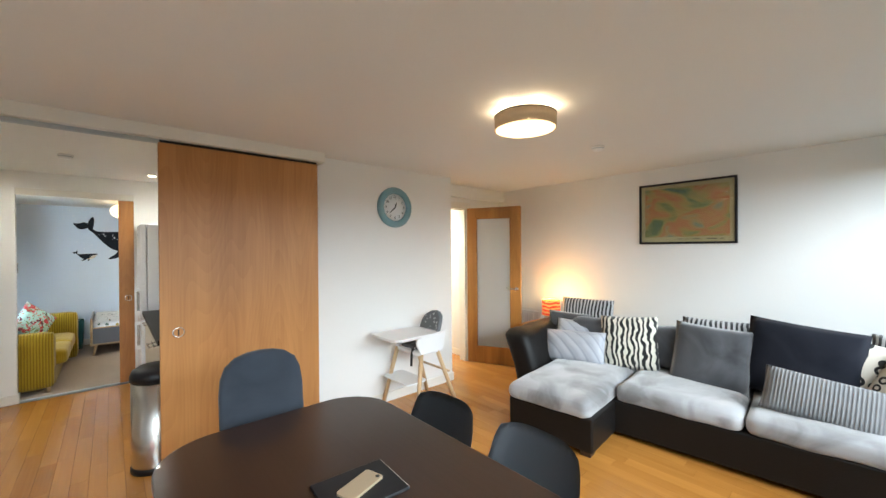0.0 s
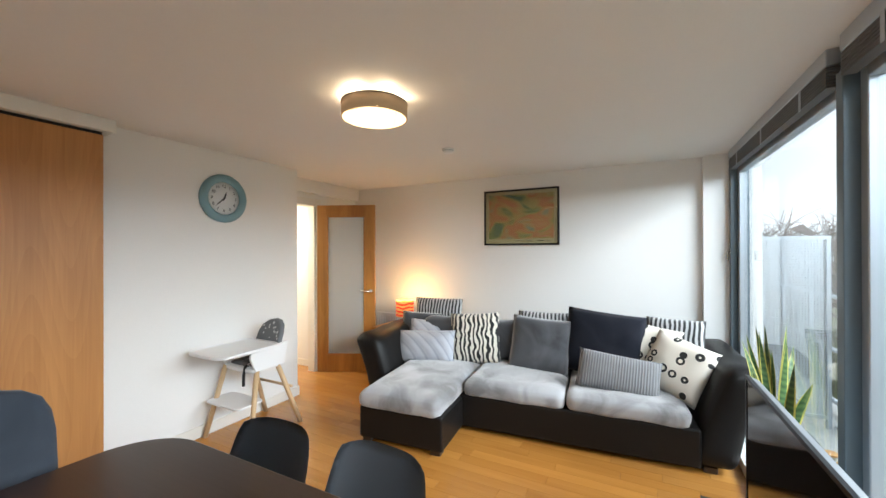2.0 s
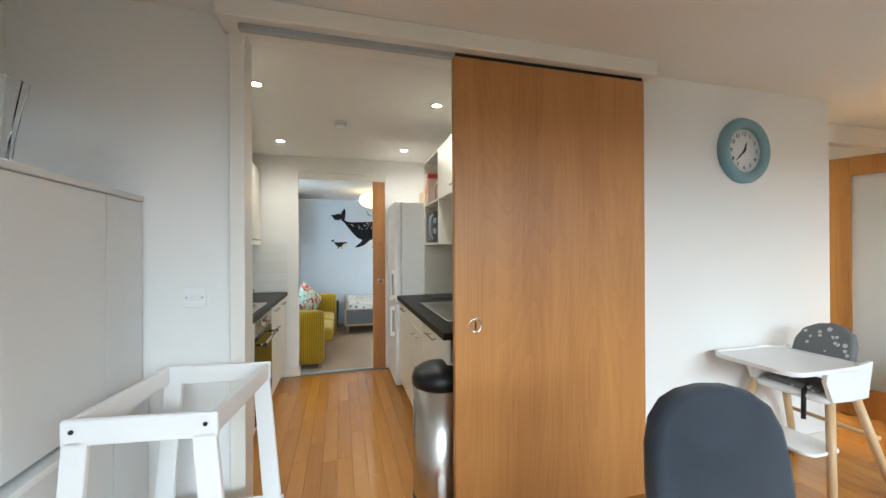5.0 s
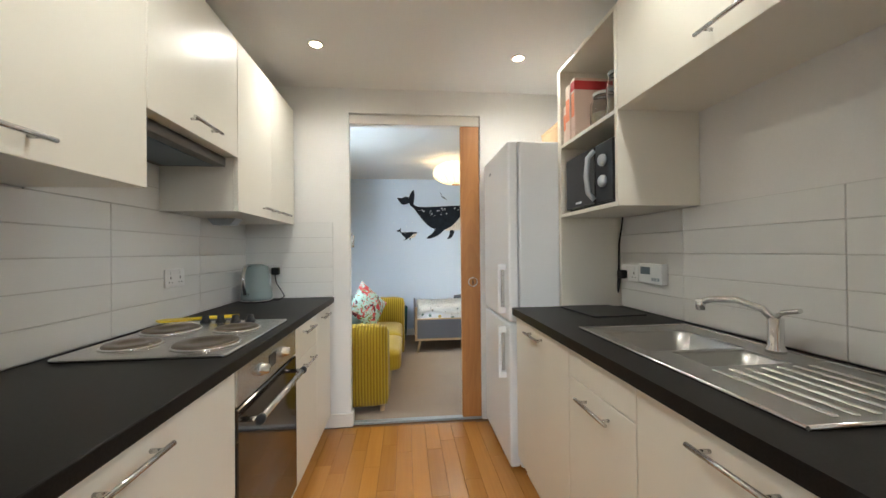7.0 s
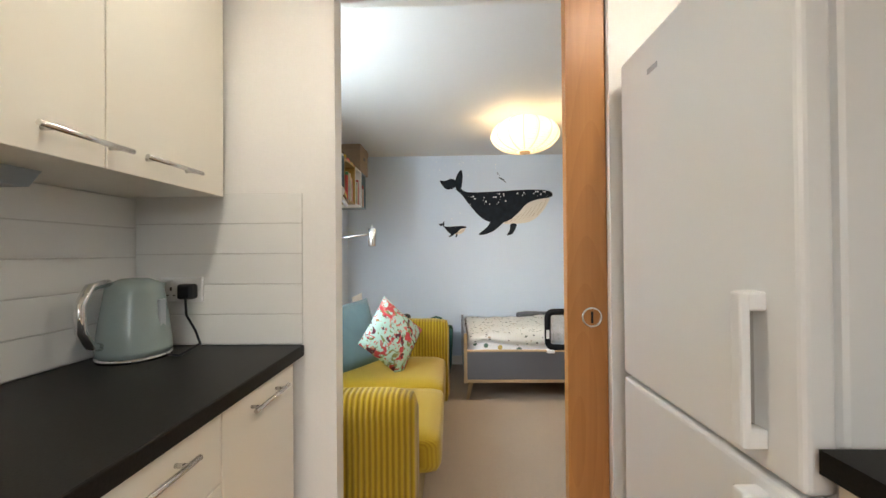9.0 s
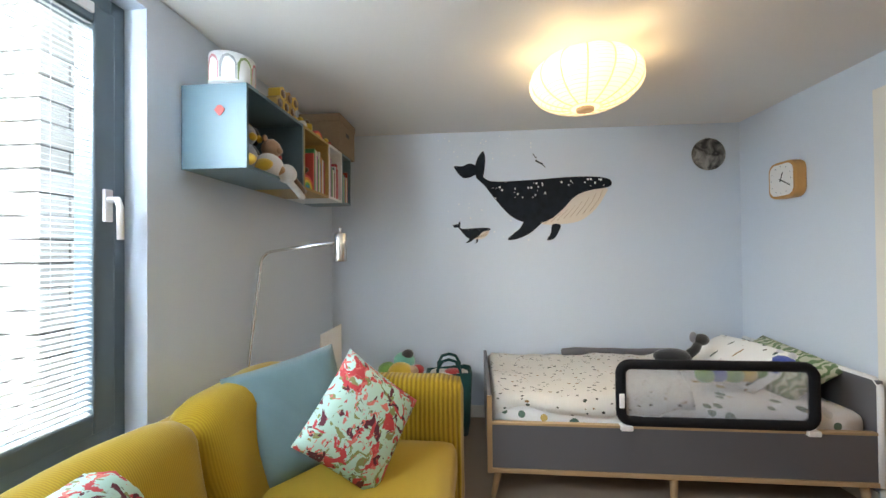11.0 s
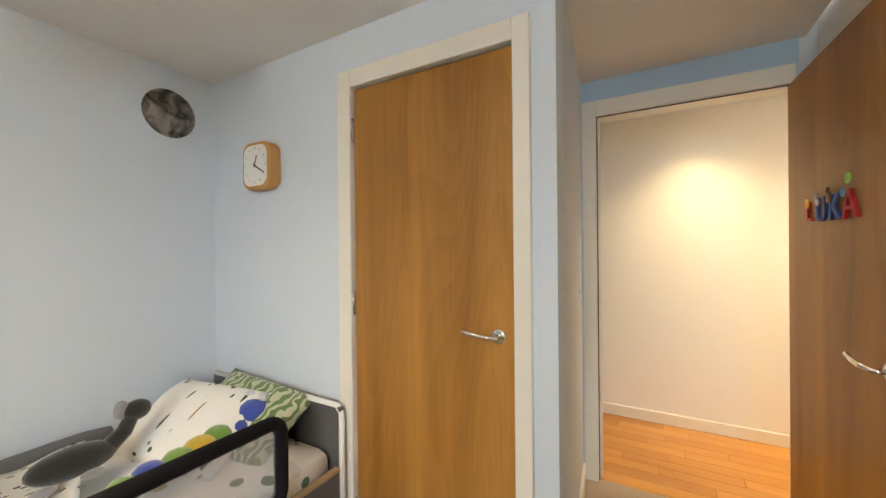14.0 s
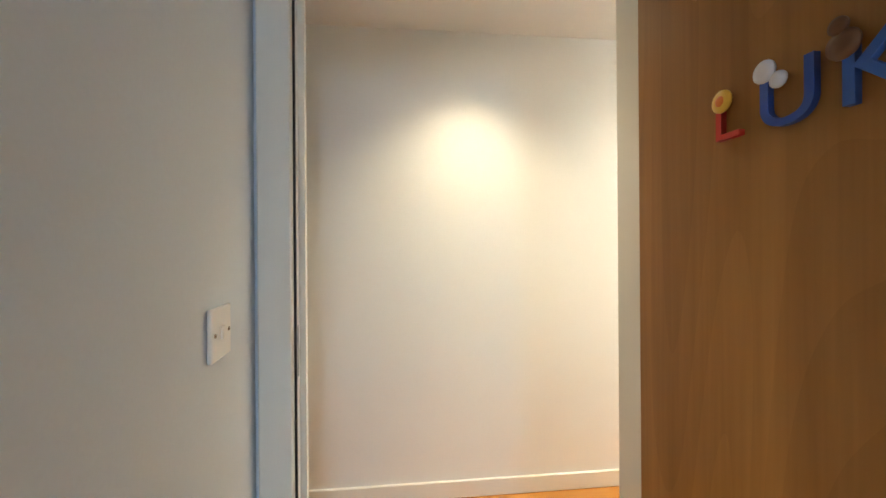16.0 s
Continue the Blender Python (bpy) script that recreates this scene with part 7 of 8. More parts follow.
rr = random.Random(3)
whale((-0.298, BY1 - 0.001, 1.996), 1.22, "large blue-black whale decal with white dots and a cream belly", 34, rr)
whale((-0.312, BY1 - 0.001, 1.528), 0.30, "small blue-black whale calf decal", 7, rr)
dv = thing("diver_decal", "tiny black diver-shaped decal over the whale", "wall decal", (0.375, BY1 - 0.001, 2.01))
part("shape", bm_box(bm_box(bm_box(bmesh.new(), -0.035, -0.002, -0.006, 0.03, 0, 0.006, 0, 1, pose(0, 0, 0, 0, 28, 0)), -0.05, -0.0022, -0.003, -0.005, 0, 0.003, 0, 1, pose(-0.02, 0, 0.03, 0, 55, 0)), 0.0, -0.0022, -0.003, 0.04, 0, 0.003, 0, 1, pose(0.02, 0, -0.01, 0, 50, 0)), M_INK, dv)
stars = bmesh.new()
for k in range(60):
    u = rr.uniform(-0.45, 0.35)
    v = rr.choice((rr.uniform(2.05, 2.25), rr.uniform(1.40, 1.70)))
    bm_lathe(stars, [(0.0, 0.0), (rr.choice((0.003, 0.004, 0.006)), 0.0), (0.0, -0.0006)], 8, (u, BY1 - 0.001, v), "y")
tagged(part("star_sprinkle", stars, M_STAR), "sprinkle of tiny white star stickers on the wall", "stickers", kind="stuff")
mo = thing("moon_decal", "round grey photographic moon decal on the wall", "wall decal", (1.635, BY1 - 0.001, 2.035))
M_MOON = fabric("moon_print", (0.07, 0.065, 0.06), (0.34, 0.32, 0.29), 3, 0.8, 90, 0.0, 0.0, 4.0, 0.40, 0.62)
part("disc", lathe([(0.0, 0.0), (0.122, 0.0), (0.122, -0.002), (0.0, -0.002)], 48, (0, 0, 0), "y"), M_MOON, mo)

# wooden clock on the side wall
wc = thing("wooden_clock", "rounded square wooden wall clock with a white face", "clock", (BX1, 8.085, 1.745))
part("case", prism(rounded(-0.105, -0.115, 0.105, 0.115, 0.055, 8), -0.065, 0.0, "yz", 0.006), wood("honey_wood_clock", (0.45, 0.22, 0.06), (0.62, 0.34, 0.11), 2, 0.45), wc, "honey wood case")
part("face", prism(rounded(-0.089, -0.099, 0.089, 0.099, 0.047, 8), -0.0685, -0.064, "yz", 0.001), M_PLASTIC, wc, "white face")
for h in range(12):
    a = radians(30 * h)
    part("hour_mark", box(-0.0695, 0.078 * math.sin(a) - 0.0025, 0.085 * math.cos(a) - 0.0025, -0.068, 0.078 * math.sin(a) + 0.0025, 0.085 * math.cos(a) + 0.0025), M_ALU, wc)


def pointer(length, deg):
    bm = box(-0.0715, -0.003, -0.012, -0.070, 0.003, length)
    bm.transform(Matrix.Rotation(radians(deg), 4, "X"))
    return bm


part("hour_pointer", pointer(0.05, 20), M_BLACK, wc, "black hour pointer")
part("minute_pointer", pointer(0.08, -240 + 360), M_BLACK, wc, "black minute pointer")

# paper lantern under the ceiling
pln = thing("paper_lantern", "round ribbed paper ceiling lantern, lit warm yellow", "ceiling lamp", (0.41, 7.43, 2.136))
prof = []
for k in range(0, 25):
    a = math.pi * (0.04 + 0.92 * k / 24)
    prof.append((0.265 * math.sin(a) ** 0.85, -0.132 * math.cos(a)))
M_PAPER = shader("lit_rice_paper", (0.85, 0.72, 0.5), 0.9, emit=(1.0, 0.82, 0.48, 0.90))
LOBES = 14


def lobed(x, y):
    """How far the paper is drawn in at its wires."""
    return 1 - 0.035 * abs(math.cos(LOBES / 2 * math.atan2(y, x))) ** 6


bm = lathe(prof, 112)
for v in bm.verts:
    f = lobed(v.co.x, v.co.y)
    v.co.x, v.co.y = v.co.x * f, v.co.y * f
part("paper", bm, M_PAPER, pln, "glowing rice paper")
M_RIBL = shader("lantern_rib", (0.80, 0.6, 0.35), 0.9, emit=(1.0, 0.55, 0.18, 0.34))
M_RIBF = shader("lantern_fine_rib", (0.85, 0.70, 0.46), 0.9, emit=(1.0, 0.74, 0.38, 0.58))
for r_, z_ in prof[1:24]:
    bm = bmesh.new()
    bm_lathe(bm, [(r_ + 0.0003, z_ - 0.001), (r_ + 0.0012, z_), (r_ + 0.0003, z_ + 0.001)], 112)
    for v in bm.verts:
        f = lobed(v.co.x, v.co.y)
        v.co.x, v.co.y = v.co.x * f, v.co.y * f
    part("rib", bm, M_RIBF, pln)
# the ring's emission stands in for lamplight falling on the wood
part("bottom_ring", lathe([(0.0, -0.142), (0.042, -0.142), (0.042, -0.130), (0.0, -0.128)], 28), shader("self_glowing_wooden_ring", (0.45, 0.27, 0.12), 0.6, emit=(1.0, 0.6, 0.28, 0.22)), pln, "small wooden ring with lamplight put in as its own glow")
for k in range(LOBES):
    a = k * 2 * math.pi / LOBES
    part("meridian", tube([((r_ * 0.965 + 0.001) * math.cos(a), (r_ * 0.965 + 0.001) * math.sin(a), z_) for r_, z_ in prof[1:24]], 0.0028, 6), M_RIBL, pln)
lamp("lantern_light", "SPOT", look((0.41, 7.43, 1.985), (0.41, 7.43, 0)), 30, (1.0, 0.82, 0.58), radius=0.08, spot=172)
for k in range(6):
    a = k * math.pi / 3
    lamp("lantern_glow", "POINT", pose(0.41 + 0.285 * math.cos(a), 7.43 + 0.285 * math.sin(a), 2.15), 0.42, (1.0, 0.68, 0.33), radius=0.05)

# bed
M_BEDGREY = shader("matt_slate_grey_panel", (0.105, 0.105, 0.115), 0.5, wear=0.04)
M_EDGE = wood("oak_edge", (0.38, 0.25, 0.13), (0.52, 0.36, 0.2), 0, 0.5)
bed = thing("bed", "single bed with slate grey panels, oak edges and splayed legs", "bed")
part("side_panel", box(-0.055, 7.545, 0.174, 1.80, 7.567, 0.400, 0.002, 1), M_BEDGREY, bed)
part("side_panel", box(-0.055, 8.45, 0.174, 1.80, 8.472, 0.50, 0.002, 1), M_BEDGREY, bed)
part("edge_strip", box(-0.075, 7.542, 0.400, 1.80, 7.570, 0.414, 0.002, 1), M_EDGE, bed, "oak edge strip")
part("edge_strip", box(-0.075, 7.540, 0.150, 1.83, 7.572, 0.173, 0.002, 1), M_EDGE, bed, "oak bottom rail")
part("footboard", box(-0.078, 7.542, 0.150, -0.056, 8.475, 0.55, 0.003, 1), M_BEDGREY, bed)
part("footboard_edge", box(-0.081, 7.536, 0.150, -0.054, 7.542, 0.553, 0.001, 1), M_EDGE, bed, "oak edge of the footboard")
part("headboard", box(1.80, 7.542, 0.150, 1.825, 8.475, 0.665, 0.003, 1), M_BEDGREY, bed)
part("headboard_edge", tube([(1.812, 7.545, 0.152), (1.812, 7.545, 0.64), (1.812, 7.57, 0.667), (1.812, 8.47, 0.667)], 0.014, 8), M_WHITE, bed, "pale rounded headboard edge")
part("slat_base", box(-0.055, 7.568, 0.24, 1.799, 8.449, 0.271), M_EDGE, bed)
for x, dx in ((-0.02, -0.03), (0.87, 0), (1.76, 0.03)):
    for y in (7.58, 8.44):
        part("leg", tube([(x + dx, y, 0.004), (x, y, 0.152)], 0.014, 10, 1.5), M_EDGE, bed)
M_SHEET = dotted("white_leaf_print_sheet", (0.84, 0.85, 0.86), [(0.06, 0.14, 0.09), (0.70, 0.72, 0.74), (0.12, 0.20, 0.16), (0.48, 0.36, 0.12), (0.72, 0.74, 0.75)], 13, 0.36, flat="XYZ", rand=1.0)
M_DUVET = dotted("white_duvet_small_print", (0.86, 0.85, 0.82), [(0.05, 0.05, 0.045), (0.09, 0.08, 0.06), (0.34, 0.20, 0.08), (0.08, 0.11, 0.09)], 44, 0.26, flat="XY", rand=1.0, dash=0.5)
mt = thing("mattress", "mattress in a white leaf-print fitted sheet on the bed", "mattress", (0, 0, 0.022))
part("mattress_body", soft_box(-0.045, 7.575, 0.25, 1.79, 8.44, 0.475, 0.05, 0.01, 12, 3, 0.006), M_SHEET, mt)
dv_ = thing("duvet", "rumpled white duvet with a small dark print over the bed", "duvet", (0, 0, 0.022))
bm = bmesh.new()
nx, ny = 44, 26
g = {}
for i in range(nx + 1):
    for j in range(ny + 1):
        u, v = i / nx, j / ny
        x = -0.05 + 1.02 * u + 0.30 * u * v
        y = 7.555 + 0.90 * v
        lift = 0.028 * noise.noise(Vector((x * 3.2, y * 4, 1))) + 0.014 * noise.noise(Vector((x * 9, y * 8, 4)))
        z = 0.515 + lift
        edge = min(1, v / 0.10)
        z -= 0.11 * (1 - edge) ** 1.5 * (0.7 + 0.5 * noise.noise(Vector((x * 5, 0, 7))))
        z += 0.05 * max(0, u - 0.75) * 4 * (0.5 + 0.5 * v)
        if i == 0:
            z -= 0.04
        g[i, j] = bm.verts.new((x, y + 0.015 * noise.noise(Vector((x * 6, 2, 3))) * (1 - v), z))
for i in range(nx):
    for j in range(ny):
        f = bm.faces.new((g[i, j], g[i + 1, j], g[i + 1, j + 1], g[i, j + 1]))
        f.smooth = True
bmesh.ops.solidify(bm, geom=bm.faces[:], thickness=-0.03)
part("cover", smooth(bm), M_DUVET, dv_)
pilw = thing("pillow", "white printed bed pillow propped at the headboard", "pillow")
pilw.matrix_world = pose(1.52, 8.12, 0.592, -62, 0, -80)
part("case", cushion(0.62, 0.42, 0.15, 1.0, 12, 31), M_DUVET, pilw)
gp = thing("pillow", "green patterned pillow at the headboard", "pillow")
gp.matrix_world = pose(1.66, 7.98, 0.607, -58, 6, -85)
M_GREENP = banded("olive_leaf_print", (0.14, 0.22, 0.10), (0.50, 0.52, 0.38), "X", 8, 9, 2, 0.55)
part("case", cushion(0.55, 0.36, 0.13, 1.0, 12, 32), M_GREENP, gp)
dn = thing("soft_toy", "green, blue and yellow crocodile soft toy on the bed", "soft toy", (1.42, 7.86, 0.552), 12, group="soft toys")
for k in range(6):
    part("segment", ball(0.058 - 0.003 * abs(k - 3), (-0.27 + 0.085 * k, 0.01 * math.sin(k * 2), 0.045), (1.0, 1, 0.85)), (P_GRN, P_BLU, P_GRN, P_YEL, P_GRN, P_BLU)[k], dn)
part("head", ball(0.085, (0.25, 0, 0.065), (1.2, 1, 0.85)), P_BLU, dn)
part("snout", ball(0.05, (0.34, 0.0, 0.05), (1.3, 0.9, 0.6)), P_GRN, dn)
for y in (-0.035, 0.035):
    part("eye", ball(0.02, (0.26, y, 0.14), (1, 1, 1), 10), P_WHITE, dn)
bl = thing("soft_toy", "black long-necked soft toy lying on the duvet", "soft toy", (1.13, 8.10, 0.577), 0, group="soft toys")
part("body", ball(0.075, (0, 0, 0.045), (1.6, 0.8, 0.7)), P_BLK, bl)
part("neck", tube([(0.09, 0, 0.05), (0.14, 0, 0.09), (0.165, 0, 0.14)], 0.03, 10, 0.8), P_BLK, bl)
part("head", ball(0.042, (0.18, 0, 0.155), (1.1, 0.8, 0.9)), P_BLK, bl)
part("wing", ball(0.03, (0.13, 0.0, 0.17), (0.8, 0.4, 1.2), 10), P_GREY, bl, "pale wing tip")
for x in (-0.09, 0.03):
    part("foot", ball(0.025, (x, -0.07, 0.012), (1.4, 1, 0.5), 10), P_GREY, bl)
tw = thing("bed_bumper", "dark grey padded roll along the wall side of the bed", "bumper", (0, 0, 0.022))
part("roll", soft_box(0.50, 8.40, 0.502, 1.35, 8.455, 0.567, 0.026, 0, 8, 5, 0.008), M_BEDGREY, tw)

# bed guard
gr = thing("bed_guard", "black padded bed guard with a grey mesh panel", "bed rail", (0, 0, 0.020))
GX0, GX1, GZ0, GZ1, GY = 0.575, 1.555, 0.392, 0.735, 7.555
bm = bmesh.new()
outl = [(u, v) for u, v in rounded(GX0 + 0.03, GZ0 + 0.022, GX1 - 0.03, GZ1 - 0.03, 0.05, 6)]
bm_tube(bm, [(u, GY, v) for u, v in outl] + [(outl[0][0], GY, outl[0][1])], 0.025, 12, False)
part("padded_frame", bm, shader("black_nylon", (0.010, 0.010, 0.012), 0.7, spec=0.12, grain=(200, 0.2, 0.3)), gr, "black padded frame")
m_mesh = bpy.data.materials.new("grey_mesh_net")
m_mesh.use_nodes = True
mn, ml = m_mesh.node_tree.nodes, m_mesh.node_tree.links
mn.clear()
mo_ = mn.new("ShaderNodeOutputMaterial")
mt_, md_ = mn.new("ShaderNodeBsdfTransparent"), mn.new("ShaderNodeBsdfDiffuse")
md_.inputs[0].default_value = (0.62, 0.63, 0.67, 1)
mm_ = mn.new("ShaderNodeMixShader")
mm_.inputs[0].default_value = 0.30
ml.new(mt_.outputs[0], mm_.inputs[1])
ml.new(md_.outputs[0], mm_.inputs[2])
ml.new(mm_.outputs[0], mo_.inputs[0])
part("mesh_panel", box(GX0 + 0.05, GY - 0.0015, GZ0 + 0.04, GX1 - 0.05, GY + 0.0015, GZ1 - 0.05), m_mesh, gr, "see-through grey mesh")
part("tag", box(GX0 + 0.012, GY - 0.034, GZ0 + 0.10, GX0 + 0.036, GY - 0.028, GZ0 + 0.17), M_PLASTIC, gr, "white sewn tag with a plain dark bar")
for x in (GX0 + 0.05, GX1 - 0.05):
    part("clamp", box(x - 0.03, GY - 0.03, 0.372, x + 0.03, GY + 0.02, 0.398, 0.004, 1), M_PLASTIC, gr, "white plastic clamp")

# teal tote bag and toy basket
M_TEAL = fabric("dark_teal_canvas", (0.008, 0.045, 0.045), (0.014, 0.065, 0.062), 1, 0.85, 350, 0.3, 0.1)
bag = thing("tote_bag", "dark teal fabric bag with handles, full of toys", "bag", (-0.335, 8.30, 0.004), 4)
bm = bmesh.new()
rings = []
for z, sx, sy in ((0.0, 0.135, 0.09), (0.10, 0.15, 0.105), (0.28, 0.158, 0.115), (0.44, 0.165, 0.105), (0.44, 0.158, 0.098), (0.36, 0.15, 0.10)):
    rings.append([bm.verts.new((u * 2 * sx, v * 2 * sy, z + (0.012 * math.sin(5 * u) if z > 0.3 else 0))) for u, v in rounded(-0.5, -0.5, 0.5, 0.5, 0.16, 4)])
for a, b in zip(rings, rings[1:]):
    for k in range(len(a)):
        f = bm.faces.new((a[k], a[(k + 1) % len(a)], b[(k + 1) % len(b)], b[k]))
        f.smooth = True
bm.faces.new(rings[0][::-1])
bm.faces.new(rings[-1])
part("bag_body", bm, M_TEAL, bag)
for y in (-0.10, 0.10):
    part("handle", tube([(-0.08, y, 0.40), (-0.08, y * 0.9, 0.47), (-0.05, y * 0.8, 0.525), (0.0, y * 0.75, 0.54), (0.05, y * 0.8, 0.525), (0.08, y * 0.9, 0.47), (0.08, y, 0.40)], 0.011, 8), M_TEAL, bag)
part("lining", soft_box(-0.145, -0.09, 0.36, 0.145, 0.09, 0.425, 0.03, 0.02, 6, 3, 0.012), plush("white_lining", (0.7, 0.68, 0.66)), bag, "white cloth inside")
part("red_toy", ball(0.05, (0.03, -0.02, 0.43), (1.4, 1, 0.6)), P_RED, bag, "red toy inside")
bk = thing("toy_basket", "white fabric basket with black spots, full of soft toys", "basket", (-0.70, 8.28, 0.004))
M_SPOT = dotted("white_cloth_black_spots", (0.68, 0.66, 0.62), [(0.03, 0.03, 0.03)], 26, 0.36, flat="XYZ", rand=0.35)
part("basket_body", lathe([(0.0, 0.0), (0.13, 0.0), (0.15, 0.05), (0.165, 0.41), (0.158, 0.41), (0.15, 0.34), (0.0, 0.34)], 32), M_SPOT, bk)
for c, p, r in ((P_YEL, (0.02, -0.05, 0.44), 0.085), (P_TAN, (0.10, -0.04, 0.45), 0.045), (plush("mint_plush", (0.18, 0.45, 0.36)), (0.03, 0.04, 0.50), 0.075), (P_BLK, (0.06, 0.02, 0.555), 0.04), (P_GRN, (-0.09, 0.03, 0.43), 0.07), (P_RED, (0.13, 0.05, 0.43), 0.045)):
    part("soft_toy", ball(r, p, (1.1, 1, 0.85)), c, bk, "coloured soft toy")
pp = thing("paper_sheet", "cream folded card standing behind the yellow sofa", "card")
part("sheet", box(-1.02, 7.62, 0.0, -1.015, 7.95, 0.84, 0.0), M_CARD if False else M_TRIM, pp, m=pose(0, 0, 0.004))

# ---------- outside ----------
M_CONC = shader("grey_concrete", (0.33, 0.33, 0.32), 0.85, grain=(25, 0.15, 0.2), wear=0.1)
ground = structure("ground", box(-400, -400, -9.6, 400, 400, -9.4), shader("winter_grass", (0.10, 0.11, 0.06), 0.95, grain=(0.4, 0.4, 0.0), wear=0.3, wear_scale=0.05), "dull winter ground far below the flat", "ground")
structure("balcony_floor", box(-2.0, -1.75, -0.25, 6.5, WIN_Y - 0.09, -0.03), M_CONC, "grey concrete balcony floor", "balcony")
# perforated screen at the balcony's end
scr = thing("balcony_screen", "perforated grey metal balcony screen in a frame", "screen")
SYA, SYB, SZT = -0.83, -1.42, 1.63
SCX = 4.72
fbm = bmesh.new()
for y0, y1, z0, z1 in ((SYB, SYB + 0.03, -0.03, SZT), (SYA - 0.03, SYA, -0.03, SZT), (SYB + 0.03, SYA - 0.03, SZT - 0.03, SZT), (SYB + 0.03, SYA - 0.03, 0.05, 0.08)):
    bm_box(fbm, SCX - 0.02, y0, z0, SCX + 0.02, y1, z1)
part("screen_frame", fbm, M_ALUL, scr)
nyh, nzh = 26, 66
verts, faces = [], []
cy_, cz_ = (SYA - SYB - 0.06) / nyh, (SZT - 0.11) / nzh
for i in range(nyh):
    for j in range(nzh):
        cy = SYB + 0.03 + (i + 0.5) * cy_
        cz = 0.08 + (j + 0.5) * cz_
        base = len(verts)
        hy, hz = cy_ / 2, cz_ / 2
        ry, rz = hy * 0.62, hz * 0.62
        verts += [(SCX, cy + a * hy, cz + b * hz) for a, b in ((-1, -1), (1, -1), (1, 1), (-1, 1))]
        verts += [(SCX, cy + a * ry, cz + b * rz) for a, b in ((-1, 0), (0, -1), (1, 0), (0, 1))]
        faces += [(base, base + 1, base + 5), (base + 1, base + 2, base + 6), (base + 2, base + 3, base + 7), (base + 3, base, base + 4),
                  (base, base + 5, base + 4), (base + 1, base + 6, base + 5), (base + 2, base + 7, base + 6), (base + 3, base + 4, base + 7)]
me = bpy.data.meshes.new("perforated_sheet")
me.from_pydata(verts, [], faces)
me.materials.append(M_ALUL)
o = new("perforated_sheet", me)
o.parent = scr
pst = thing("balcony_post", "round pale steel balcony post", "post", (4.62, -1.60, -0.03))
part("column", tube([(0, 0, 0), (0, 0, 3.2)], 0.085, 24), shader("pale_steel_paint", (0.55, 0.58, 0.60), 0.4, wear=0.05), pst)
part("foot_plate", box(-0.14, -0.14, 0, 0.14, 0.14, 0.02), M_ALUL, pst)
rl = thing("balcony_railing", "grey steel balcony railing with a glass infill", "railing")
part("top_rail", tube([(-2.0, -1.62, 1.06), (4.5, -1.62, 1.06)], 0.022, 12), M_ALUL, rl)
part("bottom_rail", tube([(-2.0, -1.62, 0.06), (4.5, -1.62, 0.06)], 0.016, 10), M_ALUL, rl)
for k in range(7):
    part("post", tube([(-1.9 + k * 1.06, -1.62, -0.03), (-1.9 + k * 1.06, -1.62, 1.05)], 0.016, 10), M_ALUL, rl)
    if k < 6:
        pg_ = part("infill_pane", box(-1.87 + k * 1.06, -1.625, 0.10, -0.87 + k * 1.06, -1.615, 1.0), M_GLASS, rl, "clear glass infill")
        pg_.visible_shadow = False
rl2 = thing("balcony_railing", "grey steel railing of the neighbouring balcony", "railing")
for z in (1.06, 0.55, 0.06):
    part("rail", tube([(4.85, -1.62, z), (12.0, -1.62, z)], 0.02, 8), M_ALUL, rl2)
for k in range(9):
    part("post", tube([(4.9 + k * 0.85, -1.62, -0.03), (4.9 + k * 0.85, -1.62, 1.05)], 0.016, 8), M_ALUL, rl2)
structure("balcony_floor_neighbour", box(6.5, -1.75, -0.25, 14.0, -0.3, -0.03), M_CONC, "grey concrete floor of the next balcony", "balcony")
structure("facade", box(WX1 + T, WIN_Y - 0.1, -9.4, 14.0, WIN_Y + 0.15, 5.5), shader("pale_render", (0.55, 0.56, 0.56), 0.8, wear=0.05), "pale rendered facade of the neighbouring flats", "facade")

# bare winter trees in the distance
rt = random.Random(8)
M_TWIG = shader("bare_twigs", (0.16, 0.12, 0.10), 0.95, rand=0.2)


def bare_tree(at, h):
    """A leafless tree: a tapered trunk, limbs and many fine twigs."""
    t = thing("tree", "bare winter tree with fine brown twigs in the distance", "tree", at, rt.uniform(0, 360), group="distant winter trees")
    part("trunk", tube([(0, 0, 0), (0.1, 0.05, h * 0.35), (0.0, 0.1, h * 0.62)], h * 0.018, 7, 0.45), M_TWIG, t)
    bm = bmesh.new()
    for k in range(9):
        a = rt.uniform(0, 6.28)
        z0 = h * rt.uniform(0.25, 0.6)
        l_ = h * rt.uniform(0.22, 0.40)
        e = Vector((math.cos(a) * l_ * 0.7, math.sin(a) * l_ * 0.7, z0 + l_ * 0.8))
        bm_tube(bm, [(0.05, 0.05, z0), e * 0.55 + Vector((0, 0, z0 * 0.43)), e], h * 0.006, 4, False, 0.3)
        for q in range(22):
            s = rt.uniform(0.35, 1.0)
            p = Vector((0.05, 0.05, z0)).lerp(e, s)
            d = Vector((rt.uniform(-1, 1), rt.uniform(-1, 1), rt.uniform(0.0, 1.2))) * h * 0.11
            bm_tube(bm, [p, p + d * 0.5 + Vector((0, 0, 0.1)), p + d], h * 0.0022, 3, False, 0.4)
    part("limbs", bm, M_TWIG, t)
    return t


